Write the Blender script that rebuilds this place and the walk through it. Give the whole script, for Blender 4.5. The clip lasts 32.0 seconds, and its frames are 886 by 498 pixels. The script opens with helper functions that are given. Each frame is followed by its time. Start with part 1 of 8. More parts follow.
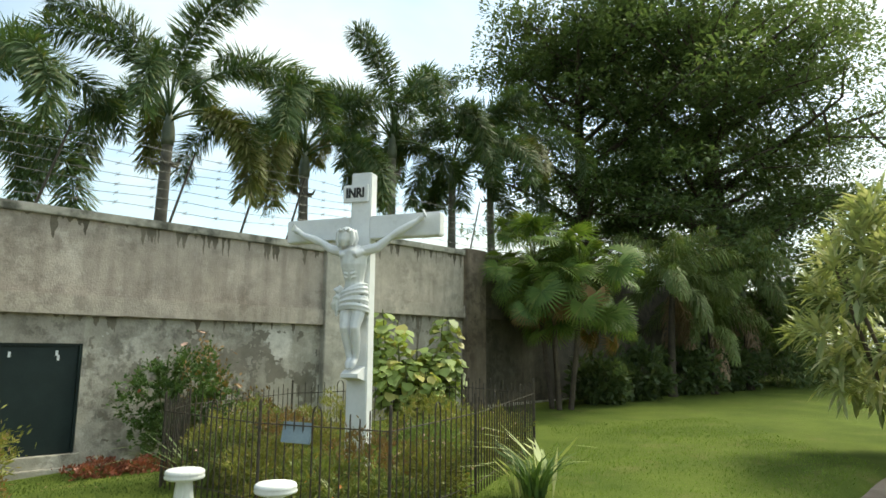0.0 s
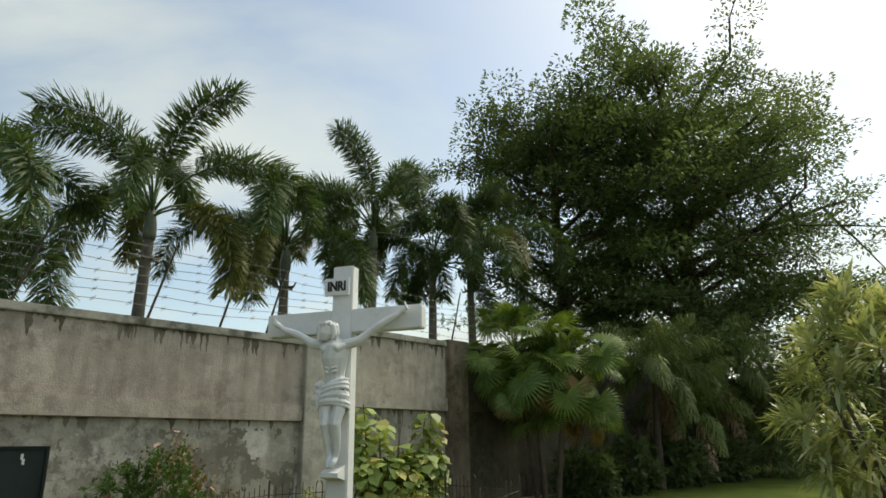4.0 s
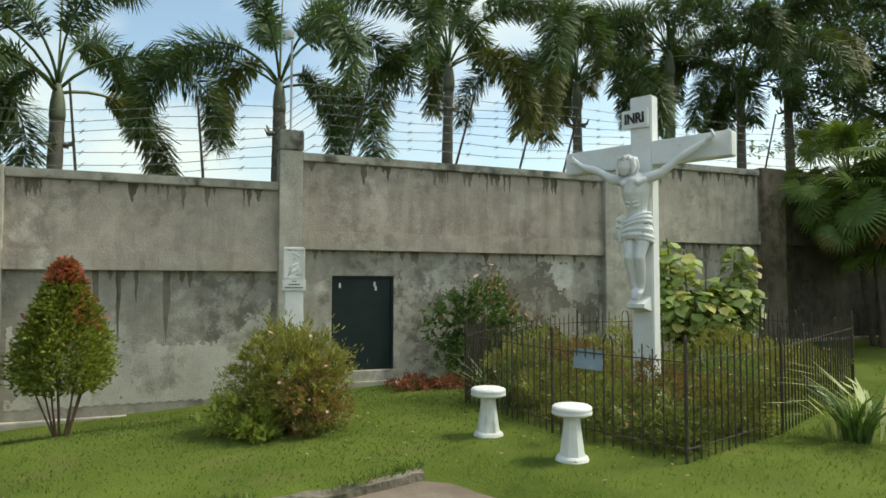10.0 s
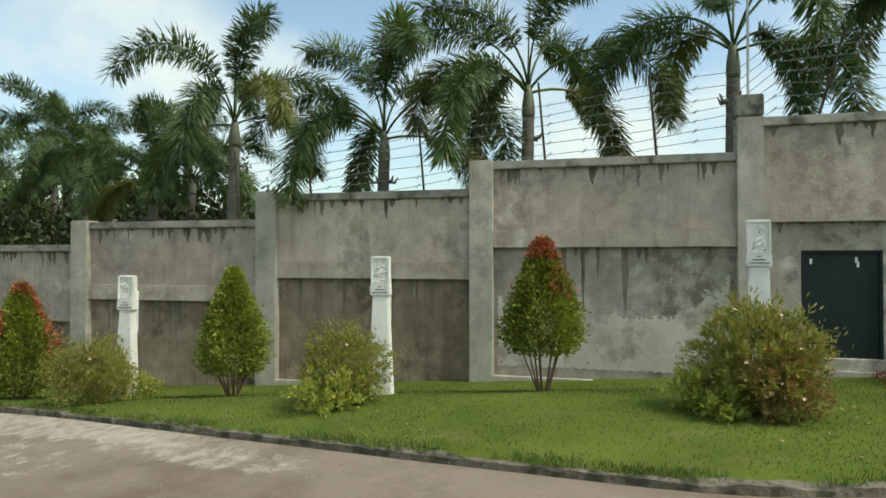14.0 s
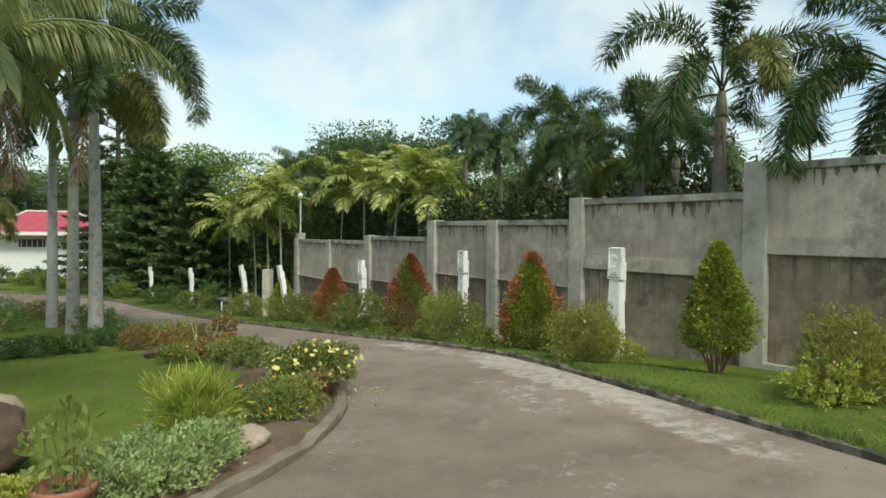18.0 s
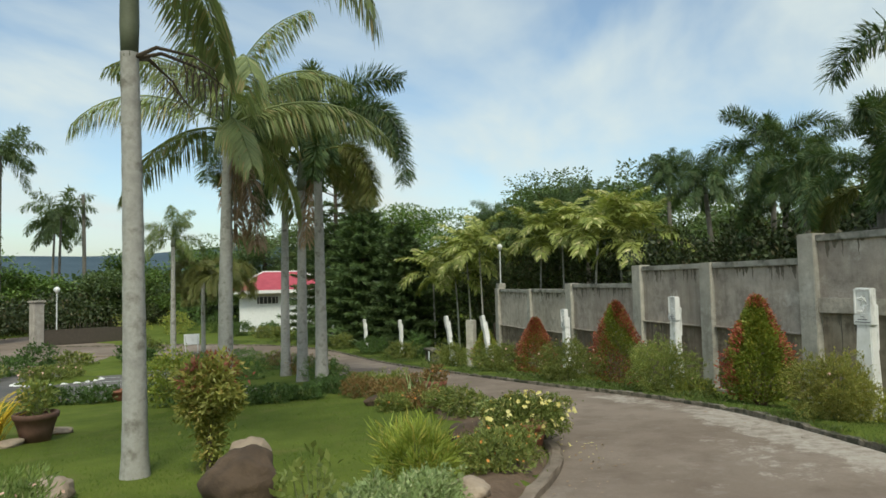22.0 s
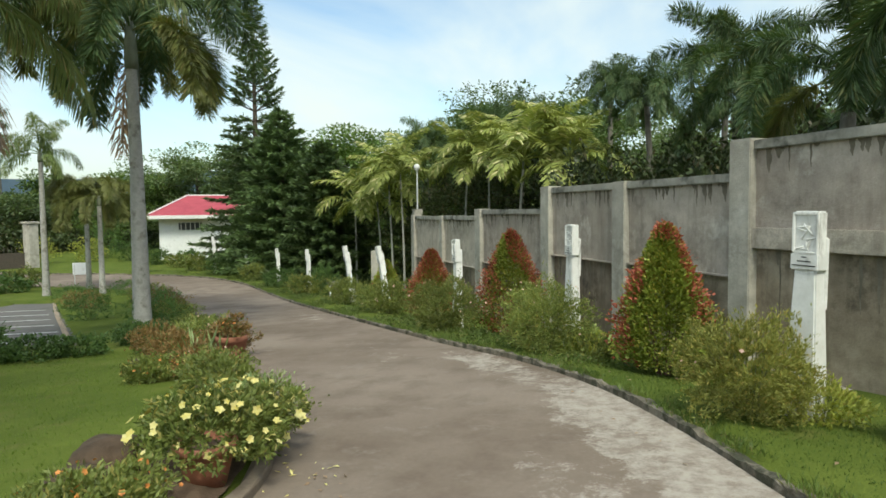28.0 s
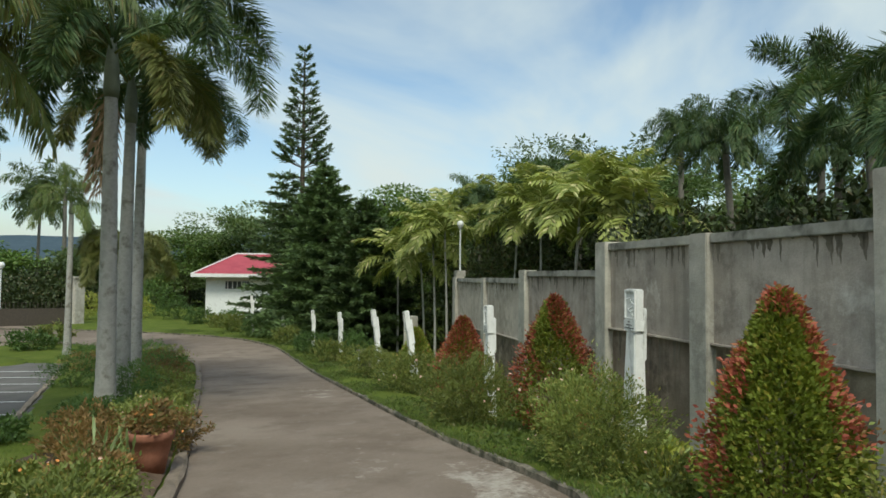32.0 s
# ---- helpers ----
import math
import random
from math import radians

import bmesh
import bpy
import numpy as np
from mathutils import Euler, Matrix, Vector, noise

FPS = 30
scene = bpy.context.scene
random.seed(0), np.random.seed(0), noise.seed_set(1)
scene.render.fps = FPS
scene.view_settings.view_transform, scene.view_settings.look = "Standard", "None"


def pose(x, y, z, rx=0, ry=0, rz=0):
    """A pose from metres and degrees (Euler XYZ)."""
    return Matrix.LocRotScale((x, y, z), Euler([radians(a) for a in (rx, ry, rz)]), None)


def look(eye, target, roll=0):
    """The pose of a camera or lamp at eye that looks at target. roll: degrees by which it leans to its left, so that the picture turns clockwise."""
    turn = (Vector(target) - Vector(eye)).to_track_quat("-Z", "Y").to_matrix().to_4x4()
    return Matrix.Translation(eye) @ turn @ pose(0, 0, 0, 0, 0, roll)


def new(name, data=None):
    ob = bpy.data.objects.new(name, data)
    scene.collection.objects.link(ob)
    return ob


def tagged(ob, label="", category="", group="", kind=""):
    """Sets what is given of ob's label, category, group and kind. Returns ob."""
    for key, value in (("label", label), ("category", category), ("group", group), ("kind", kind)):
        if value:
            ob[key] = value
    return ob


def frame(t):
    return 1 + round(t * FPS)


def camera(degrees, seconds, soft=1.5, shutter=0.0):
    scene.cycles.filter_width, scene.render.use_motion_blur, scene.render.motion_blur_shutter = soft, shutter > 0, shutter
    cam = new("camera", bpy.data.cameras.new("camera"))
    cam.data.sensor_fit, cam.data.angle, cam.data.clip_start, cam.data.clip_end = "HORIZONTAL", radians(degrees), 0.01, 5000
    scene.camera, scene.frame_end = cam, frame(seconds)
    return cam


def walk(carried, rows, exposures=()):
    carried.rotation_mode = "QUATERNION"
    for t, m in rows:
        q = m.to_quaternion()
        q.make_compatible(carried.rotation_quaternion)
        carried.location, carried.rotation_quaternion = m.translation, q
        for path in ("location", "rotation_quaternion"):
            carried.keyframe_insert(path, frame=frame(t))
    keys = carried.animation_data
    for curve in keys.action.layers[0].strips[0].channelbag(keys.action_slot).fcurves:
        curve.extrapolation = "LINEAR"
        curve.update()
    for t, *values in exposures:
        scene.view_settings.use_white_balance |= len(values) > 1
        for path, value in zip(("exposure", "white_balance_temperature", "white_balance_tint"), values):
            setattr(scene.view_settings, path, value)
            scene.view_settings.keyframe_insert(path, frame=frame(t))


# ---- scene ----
cam = camera(67.8, 32.0, soft=1.6)
EYE = 1.5
ROWS = [
    (0, 0.000, 0.000, 0.000, -0.06, 8.90, -0.40),
    (0.5, 0.004, -0.007, 0.004, -0.80, 10.09, -0.13),
    (1, 0.004, -0.012, 0.009, -1.21, 11.46, 0.13),
    (1.5, 0.007, -0.015, 0.014, -1.62, 13.76, 0.27),
    (2, 0.006, -0.028, 0.018, -1.76, 15.08, 0.55),
    (2.5, 0.002, -0.035, 0.021, -1.85, 16.66, 0.74),
    (4.5, -0.014, -0.059, 0.018, -1.31, 16.68, 0.40),
    (5, -0.012, -0.057, 0.014, -0.55, 13.21, -0.25),
    (5.5, -0.013, -0.053, 0.009, 0.84, 10.28, -0.78),
    (6, -0.018, -0.041, 0.004, 1.99, 8.03, -0.89),
    (6.5, -0.021, -0.032, -0.000, 3.62, 6.35, -0.88),
    (7, -0.030, -0.024, -0.002, 5.26, 5.75, -0.94),
    (7.5, -0.040, -0.022, -0.003, 8.03, 5.67, -0.99),
    (8, -0.058, -0.037, -0.005, 11.25, 5.40, -0.94),
    (8.5, -0.056, -0.050, -0.008, 14.15, 5.09, -0.74),
    (9, -0.064, -0.048, -0.010, 17.74, 3.97, -0.48),
    (9.5, -0.071, -0.052, -0.010, 20.33, 3.13, -0.36),
    (10, -0.077, -0.064, -0.009, 23.50, 2.86, -0.15),
    (10.5, -0.086, -0.077, -0.008, 27.06, 2.14, -0.45),
    (11, -0.103, -0.093, -0.007, 32.35, 2.64, -0.60),
    (11.5, -0.118, -0.119, -0.008, 37.14, 2.54, -1.12),
    (12, -0.122, -0.148, -0.012, 42.58, 2.03, -0.96),
    (12.5, -0.138, -0.160, -0.016, 47.79, 1.65, -0.82),
    (13, -0.132, -0.180, -0.022, 53.17, 1.08, -0.19),
    (13.5, -0.132, -0.184, -0.028, 57.39, 0.89, -0.03),
    (15.5, -0.135, -0.202, -0.038, 72.32, 0.37, -0.09),
    (16, -0.136, -0.210, -0.041, 77.83, -0.08, -0.23),
    (16.5, -0.127, -0.214, -0.044, 83.63, -0.18, -0.27),
    (17, -0.118, -0.219, -0.048, 87.50, -0.47, -0.26),
    (17.5, -0.127, -0.222, -0.054, 92.69, -1.74, -0.01),
    (18, -0.138, -0.235, -0.061, 100.95, -1.48, -0.63),
    (18.5, -0.138, -0.287, -0.067, 106.24, -1.20, -0.59),
    (19, -0.117, -0.370, -0.071, 111.59, -1.97, 0.15),
    (19.5, -0.093, -0.445, -0.069, 115.95, -2.66, 0.75),
    (20, -0.052, -0.511, -0.064, 121.18, -2.57, 0.22),
    (20.5, -0.035, -0.546, -0.057, 125.01, -1.61, -0.35),
    (21, -0.040, -0.539, -0.050, 124.79, 0.49, -0.23),
    (21.5, -0.069, -0.483, -0.049, 123.44, 2.26, -0.24),
    (22, -0.150, -0.371, -0.056, 117.88, 2.87, 1.37),
    (22.5, -0.279, -0.252, -0.069, 108.35, 0.72, 0.86),
    (23, -0.548, -0.179, -0.087, 101.29, -0.32, 0.42),
    (23.5, -0.827, -0.109, -0.102, 95.94, -3.01, 0.74),
    (24, -1.136, -0.016, -0.111, 98.27, -4.56, -1.07),
    (24.5, -1.452, 0.001, -0.114, 95.76, -0.76, -0.97),
    (25, -1.739, -0.008, -0.117, 97.81, -1.06, 0.19),
    (25.5, -2.075, 0.015, -0.121, 102.87, -0.82, -0.61),
    (26, -2.442, 0.030, -0.128, 102.51, -0.65, 1.48),
    (26.5, -2.875, 0.100, -0.136, 111.57, -0.76, -0.23),
    (28.5, -4.454, -0.026, -0.250, 116.19, -3.62, -0.05),
    (29, -4.718, -0.139, -0.265, 118.47, -3.02, -2.37),
    (29.5, -4.961, -0.223, -0.282, 117.70, -3.08, -1.05),
    (30, -5.213, -0.262, -0.295, 119.08, -4.01, -0.51),
    (30.5, -5.514, -0.295, -0.304, 120.27, -2.93, -1.03),
    (31, -5.898, -0.389, -0.312, 119.35, -1.13, 0.84),
    (31.5, -6.303, -0.455, -0.321, 123.72, 0.76, -1.51),
    (32, -6.660, -0.558, -0.332, 120.74, 2.32, -0.58),
]
EXPOSURES = [(0.0, 0.82, 7000, -3), (1.0, 0.72, 7200, -1), (2.0, 0.55, 8000, 2), (4.5, 0.14, 7200, 1), (5.0, 0.12, 7300, 1), (5.5, 0.4, 7200, 1), (7.0, 0.6, 7400, 1), (9.0, 0.52, 7000, -2), (12.0, 0.38, 6900, -3), (15.5, 0.42, 6800, -3), (17.0, 0.4, 6750, -3), (20.0, 0.36, 6500, -3), (21.0, 0.26, 6650, -1), (22.0, 0.14, 6650, -1), (23.0, 0.16, 6400, -3), (24.0, 0.42, 6550, -3), (26.0, 0.30, 6450, -3), (29.0, 0.46, 6650, -2), (30.0, 0.44, 6650, -2), (31.0, 0.38, 6600, -2), (32.0, 0.08, 6450, -2)]
walk(cam, [(t, pose(x, y, z + EYE, 90 + pitch, roll, yaw)) for t, x, y, z, yaw, pitch, roll in ROWS], EXPOSURES)

# ---- world, sun ----
SUN_EL, SUN_AZ = 53.0, -55.0  # degrees; azimuth from +y towards -x
world = bpy.data.worlds.new("sky")
scene.world = world
world.use_nodes = True
wn, wl = world.node_tree.nodes, world.node_tree.links
wn.clear()
w_out = wn.new("ShaderNodeOutputWorld")
w_bg = wn.new("ShaderNodeBackground")
w_sky = wn.new("ShaderNodeTexSky")
w_sky.sky_type = "NISHITA"
w_sky.sun_disc = False
w_sky.sun_elevation = radians(SUN_EL)
w_sky.sun_rotation = radians(-SUN_AZ)
w_sky.dust_density = 2.0
w_geo = wn.new("ShaderNodeTexCoord")
w_sep = wn.new("ShaderNodeSeparateXYZ")
wl.new(w_geo.outputs["Generated"], w_sep.inputs[0])
w_add = wn.new("ShaderNodeMath"); w_add.operation = "ADD"; w_add.inputs[1].default_value = 0.22
w_abs = wn.new("ShaderNodeMath"); w_abs.operation = "ABSOLUTE"
wl.new(w_sep.outputs["Z"], w_abs.inputs[0]); wl.new(w_abs.outputs[0], w_add.inputs[0])
w_dx = wn.new("ShaderNodeMath"); w_dx.operation = "DIVIDE"
w_dy = wn.new("ShaderNodeMath"); w_dy.operation = "DIVIDE"
wl.new(w_sep.outputs["X"], w_dx.inputs[0]); wl.new(w_add.outputs[0], w_dx.inputs[1])
wl.new(w_sep.outputs["Y"], w_dy.inputs[0]); wl.new(w_add.outputs[0], w_dy.inputs[1])
w_com = wn.new("ShaderNodeCombineXYZ")
wl.new(w_dx.outputs[0], w_com.inputs[0]); wl.new(w_dy.outputs[0], w_com.inputs[1])
w_map = wn.new("ShaderNodeMapping")
w_map.inputs["Scale"].default_value = (0.55, 0.9, 1.0)
w_map.inputs["Location"].default_value = (3.4, 1.2, 0.0)
wl.new(w_com.outputs[0], w_map.inputs[0])
w_noise = wn.new("ShaderNodeTexNoise")
w_noise.inputs["Scale"].default_value = 1.5
w_noise.inputs["Detail"].default_value = 6.0
w_noise.inputs["Roughness"].default_value = 0.5
w_noise.inputs["Distortion"].default_value = 0.35
wl.new(w_map.outputs[0], w_noise.inputs["Vector"])
w_ramp = wn.new("ShaderNodeValToRGB")
w_ramp.color_ramp.elements[0].position = 0.43
w_ramp.color_ramp.elements[0].color = (0, 0, 0, 1)
w_ramp.color_ramp.elements[1].position = 0.66
w_ramp.color_ramp.elements[1].color = (1, 1, 1, 1)
wl.new(w_noise.outputs["Fac"], w_ramp.inputs[0])
w_mix = wn.new("ShaderNodeMix"); w_mix.data_type = "RGBA"
w_mix.inputs["B"].default_value = (5.8, 6.15, 6.4, 1)
wl.new(w_ramp.outputs["Color"], w_mix.inputs["Factor"])
w_gain = wn.new("ShaderNodeMix"); w_gain.data_type = "RGBA"; w_gain.blend_type = "MULTIPLY"
w_gain.inputs["Factor"].default_value = 1.0
w_gain.inputs["B"].default_value = (1.5, 1.45, 1.4, 1)
wl.new(w_sky.outputs["Color"], w_gain.inputs["A"])
wl.new(w_gain.outputs["Result"], w_mix.inputs["A"])
wl.new(w_mix.outputs["Result"], w_bg.inputs["Color"])
w_bg.inputs["Strength"].default_value = 0.12
wl.new(w_bg.outputs[0], w_out.inputs[0])

sun_data = bpy.data.lights.new("sun", "SUN")
sun_data.energy = 2.3
sun_data.angle = radians(14)
sun_data.color = (1.0, 0.95, 0.86)
sun = new("sun", sun_data)
sun_dir = Vector((-math.sin(radians(SUN_AZ)) * math.cos(radians(SUN_EL)), math.cos(radians(SUN_AZ)) * math.cos(radians(SUN_EL)), math.sin(radians(SUN_EL))))
sun.matrix_world = look(sun_dir * 60, (0, 0, 0))


# ---- materials ----
def nodes_of(m):
    m.use_nodes = True
    t = m.node_tree
    t.nodes.clear()
    return t.nodes, t.links


def tex_noise(n, l, scale, detail=4.0, rough=0.55, coord=None, stretch=None):
    k = n.new("ShaderNodeTexNoise")
    k.inputs["Scale"].default_value = scale
    k.inputs["Detail"].default_value = detail
    k.inputs["Roughness"].default_value = rough
    if coord is not None:
        if stretch:
            mp = n.new("ShaderNodeMapping")
            mp.inputs["Scale"].default_value = stretch
            l.new(coord, mp.inputs[0])
            l.new(mp.outputs[0], k.inputs["Vector"])
        else:
            l.new(coord, k.inputs["Vector"])
    return k


def ramp(n, l, src, p0, p1, c0=(0, 0, 0, 1), c1=(1, 1, 1, 1)):
    r = n.new("ShaderNodeValToRGB")
    r.color_ramp.elements[0].position, r.color_ramp.elements[1].position = p0, p1
    r.color_ramp.elements[0].color, r.color_ramp.elements[1].color = c0, c1
    l.new(src, r.inputs[0])
    return r.outputs["Color"]


def mixc(n, l, fac, a, b, blend="MIX"):
    k = n.new("ShaderNodeMix")
    k.data_type, k.blend_type = "RGBA", blend
    for sock, v in (("Factor", fac), ("A", a), ("B", b)):
        if isinstance(v, (int, float)):
            k.inputs[sock].default_value = v
        elif isinstance(v, tuple):
            k.inputs[sock].default_value = (*v[:3], 1)
        else:
            l.new(v, k.inputs[sock])
    return k.outputs["Result"]


def surface(name, a, b, scale=3.0, rough=0.8, metal=0.0, bump=0.15, fine=40.0, stain=None, stain_at=(0.55, 0.72), stain_scale=1.2, streak=False, vary=0.12, spec=0.4):
    """Two-scale weathered surface in world metres: patches a to b, fine grain, optional stains."""
    m = bpy.data.materials.new(name)
    n, l = nodes_of(m)
    out = n.new("ShaderNodeOutputMaterial")
    bs = n.new("ShaderNodeBsdfPrincipled")
    geo = n.new("ShaderNodeNewGeometry")
    pos = geo.outputs["Position"]
    n1 = tex_noise(n, l, scale, 5, 0.6, pos)
    col = mixc(n, l, ramp(n, l, n1.outputs["Fac"], 0.3, 0.7), a, b)
    n2 = tex_noise(n, l, fine, 3, 0.6, pos)
    col = mixc(n, l, 0.35, col, ramp(n, l, n2.outputs["Fac"], 0.2, 0.8, (0.35, 0.35, 0.35, 1), (0.65, 0.65, 0.65, 1)), "OVERLAY")
    if stain:
        n3 = tex_noise(n, l, stain_scale, 6, 0.62, pos, (1, 1, 0.35) if streak else None)
        col = mixc(n, l, ramp(n, l, n3.outputs["Fac"], *stain_at), col, stain)
    if vary:
        oi = n.new("ShaderNodeObjectInfo")
        mr = n.new("ShaderNodeMapRange")
        mr.inputs["To Min"].default_value, mr.inputs["To Max"].default_value = 1 - vary, 1 + vary
        l.new(oi.outputs["Random"], mr.inputs["Value"])
        hsv = n.new("ShaderNodeHueSaturation")
        l.new(mr.outputs[0], hsv.inputs["Value"])
        l.new(col, hsv.inputs["Color"])
        col = hsv.outputs["Color"]
    l.new(col, bs.inputs["Base Color"])
    bs.inputs["Roughness"].default_value = rough
    bs.inputs["Metallic"].default_value = metal
    bs.inputs["Specular IOR Level"].default_value = spec
    if bump:
        bp = n.new("ShaderNodeBump")
        bp.inputs["Strength"].default_value = bump
        bp.inputs["Distance"].default_value = 0.02
        ad = n.new("ShaderNodeMath"); ad.operation = "ADD"
        l.new(n1.outputs["Fac"], ad.inputs[0]); l.new(n2.outputs["Fac"], ad.inputs[1])
        l.new(ad.outputs[0], bp.inputs["Height"])
        l.new(bp.outputs[0], bs.inputs["Normal"])
    l.new(bs.outputs[0], out.inputs[0])
    return m


def leafy(name, a, b, c=None, rough=0.5, trans=0.35, tint=0.25):
    """Leaves: each leaf its own shade between a and b, a few of colour c, part of the light shining through."""
    m = bpy.data.materials.new(name)
    n, l = nodes_of(m)
    out = n.new("ShaderNodeOutputMaterial")
    geo = n.new("ShaderNodeNewGeometry")
    rnd = geo.outputs["Random Per Island"]
    col = mixc(n, l, rnd, a, b)
    big = tex_noise(n, l, 1.6, 3, 0.5, geo.outputs["Position"])
    col = mixc(n, l, ramp(n, l, big.outputs["Fac"], 0.35, 0.7, (0, 0, 0, 1), (tint * 2, tint * 2, tint * 2, 1)), col, tuple(min(1, v * 1.7) for v in b))
    if c:
        w = n.new("ShaderNodeTexWhiteNoise"); w.noise_dimensions = "1D"
        l.new(rnd, w.inputs["W"])
        col = mixc(n, l, ramp(n, l, w.outputs["Value"], 0.86, 0.9), col, c)
    oi = n.new("ShaderNodeObjectInfo")
    mr = n.new("ShaderNodeMapRange")
    mr.inputs["To Min"].default_value, mr.inputs["To Max"].default_value = 0.8, 1.2
    l.new(oi.outputs["Random"], mr.inputs["Value"])
    hsv = n.new("ShaderNodeHueSaturation")
    l.new(mr.outputs[0], hsv.inputs["Value"])
    l.new(col, hsv.inputs["Color"])
    col = hsv.outputs["Color"]
    bs = n.new("ShaderNodeBsdfPrincipled")
    bs.inputs["Roughness"].default_value = rough
    bs.inputs["Specular IOR Level"].default_value = 0.35
    l.new(col, bs.inputs["Base Color"])
    tr = n.new("ShaderNodeBsdfTranslucent")
    l.new(mixc(n, l, 1.0, col, (1.0, 1.0, 0.55), "MULTIPLY"), tr.inputs["Color"])
    mx = n.new("ShaderNodeMixShader")
    mx.inputs[0].default_value = trans
    l.new(bs.outputs[0], mx.inputs[1]); l.new(tr.outputs[0], mx.inputs[2])
    l.new(mx.outputs[0], out.inputs[0])
    return m


def wall_surface(name, a, b, dark, pale, mould=0.5, pale_at=(0.62, 0.74), streaks=0.3, grain=0.2):
    """Weathered plaster: broad blotches, drip streaks, pale salts and clustered mould."""
    m = bpy.data.materials.new(name)
    n, l = nodes_of(m)
    out = n.new("ShaderNodeOutputMaterial")
    bs = n.new("ShaderNodeBsdfPrincipled")
    geo = n.new("ShaderNodeNewGeometry")
    pos = geo.outputs["Position"]
    big = tex_noise(n, l, 0.7, 4, 0.6, pos)
    mid = tex_noise(n, l, 3.2, 6, 0.65, pos)
    fin = tex_noise(n, l, 38, 3, 0.6, pos)
    streak = tex_noise(n, l, 1.0, 5, 0.6, pos, (5.0, 5.0, 0.55))
    col = mixc(n, l, ramp(n, l, big.outputs["Fac"], 0.34, 0.66), a, b)
    col = mixc(n, l, ramp(n, l, mid.outputs["Fac"], 0.36, 0.68, (0, 0, 0, 1), (0.7, 0.7, 0.7, 1)), col, tuple(v * 0.70 for v in a))
    col = mixc(n, l, ramp(n, l, streak.outputs["Fac"], 0.49, 0.70, (0, 0, 0, 1), (streaks, streaks, streaks, 1)), col, dark)
    sal = tex_noise(n, l, 1.25, 6, 0.68, pos)
    col = mixc(n, l, ramp(n, l, sal.outputs["Fac"], *pale_at), col, pale)
    if mould:
        area = tex_noise(n, l, 0.9, 2, 0.5, pos)
        spots = tex_noise(n, l, 4.2, 7, 0.72, pos)
        mu = n.new("ShaderNodeMath"); mu.operation = "MULTIPLY"
        l.new(ramp(n, l, area.outputs["Fac"], 0.44, 0.58), mu.inputs[0])
        l.new(ramp(n, l, spots.outputs["Fac"], 0.47, 0.58, (0, 0, 0, 1), (mould, mould, mould, 1)), mu.inputs[1])
        col = mixc(n, l, mu.outputs[0], col, tuple(v * 0.4 for v in dark))
    col = mixc(n, l, grain, col, ramp(n, l, fin.outputs["Fac"], 0.2, 0.8, (0.3, 0.3, 0.3, 1), (0.7, 0.7, 0.7, 1)), "OVERLAY")
    oi = n.new("ShaderNodeObjectInfo")
    mr = n.new("ShaderNodeMapRange")
    mr.inputs["To Min"].default_value, mr.inputs["To Max"].default_value = 0.86, 1.12
    l.new(oi.outputs["Random"], mr.inputs["Value"])
    mh = n.new("ShaderNodeMapRange")
    mh.inputs["To Min"].default_value, mh.inputs["To Max"].default_value = 0.485, 0.505
    l.new(oi.outputs["Random"], mh.inputs["Value"])
    hsv = n.new("ShaderNodeHueSaturation")
    l.new(mr.outputs[0], hsv.inputs["Value"]); l.new(mh.outputs[0], hsv.inputs["Hue"])
    l.new(col, hsv.inputs["Color"])
    l.new(hsv.outputs["Color"], bs.inputs["Base Color"])
    bs.inputs["Roughness"].default_value = 0.92
    bs.inputs["Specular IOR Level"].default_value = 0.25
    bp = n.new("ShaderNodeBump")
    bp.inputs["Strength"].default_value = 0.35
    bp.inputs["Distance"].default_value = 0.02
    ad = n.new("ShaderNodeMath"); ad.operation = "ADD"
    l.new(mid.outputs["Fac"], ad.inputs[0]); l.new(fin.outputs["Fac"], ad.inputs[1])
    l.new(ad.outputs[0], bp.inputs["Height"]); l.new(bp.outputs[0], bs.inputs["Normal"])
    l.new(bs.outputs[0], out.inputs[0])
    return m


M_WALL = wall_surface("wall_render", (0.455, 0.398, 0.33), (0.59, 0.527, 0.447), (0.215, 0.182, 0.143), (0.71, 0.67, 0.59), 0.34, (0.60, 0.72), 0.42)
# mossy render, darkened further to hold the tree shade in its colour
M_WALL_MOSS_SHADE = wall_surface("wall_render_mossy_shaded", (0.085, 0.075, 0.055), (0.16, 0.14, 0.105), (0.055, 0.05, 0.035), (0.2, 0.18, 0.14), 0.5, (0.64, 0.8), 0.5, 0.2)
M_WALL_LOW = wall_surface("wall_render_damp", (0.39, 0.355, 0.295), (0.56, 0.525, 0.45), (0.225, 0.203, 0.165), (0.68, 0.645, 0.58), 0.6, (0.52, 0.66), 0.4)
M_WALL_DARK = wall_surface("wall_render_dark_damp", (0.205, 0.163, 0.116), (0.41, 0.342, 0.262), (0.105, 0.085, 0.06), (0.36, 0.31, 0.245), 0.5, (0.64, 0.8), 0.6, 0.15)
M_PILLAR = wall_surface("pillar_concrete", (0.42, 0.395, 0.34), (0.56, 0.53, 0.46), (0.26, 0.24, 0.20), (0.64, 0.62, 0.56), 0.3, (0.6, 0.76), 0.4)
M_CAP = surface("coping", (0.25, 0.24, 0.205), (0.45, 0.43, 0.38), 3.0, 0.9, bump=0.3, stain=(0.085, 0.085, 0.07), stain_at=(0.50, 0.66), stain_scale=2.5)
M_DRIP = surface("dark_drip_stain", (0.11, 0.094, 0.07), (0.25, 0.218, 0.172), 3.0, 0.92, bump=0.2, fine=40, vary=0)
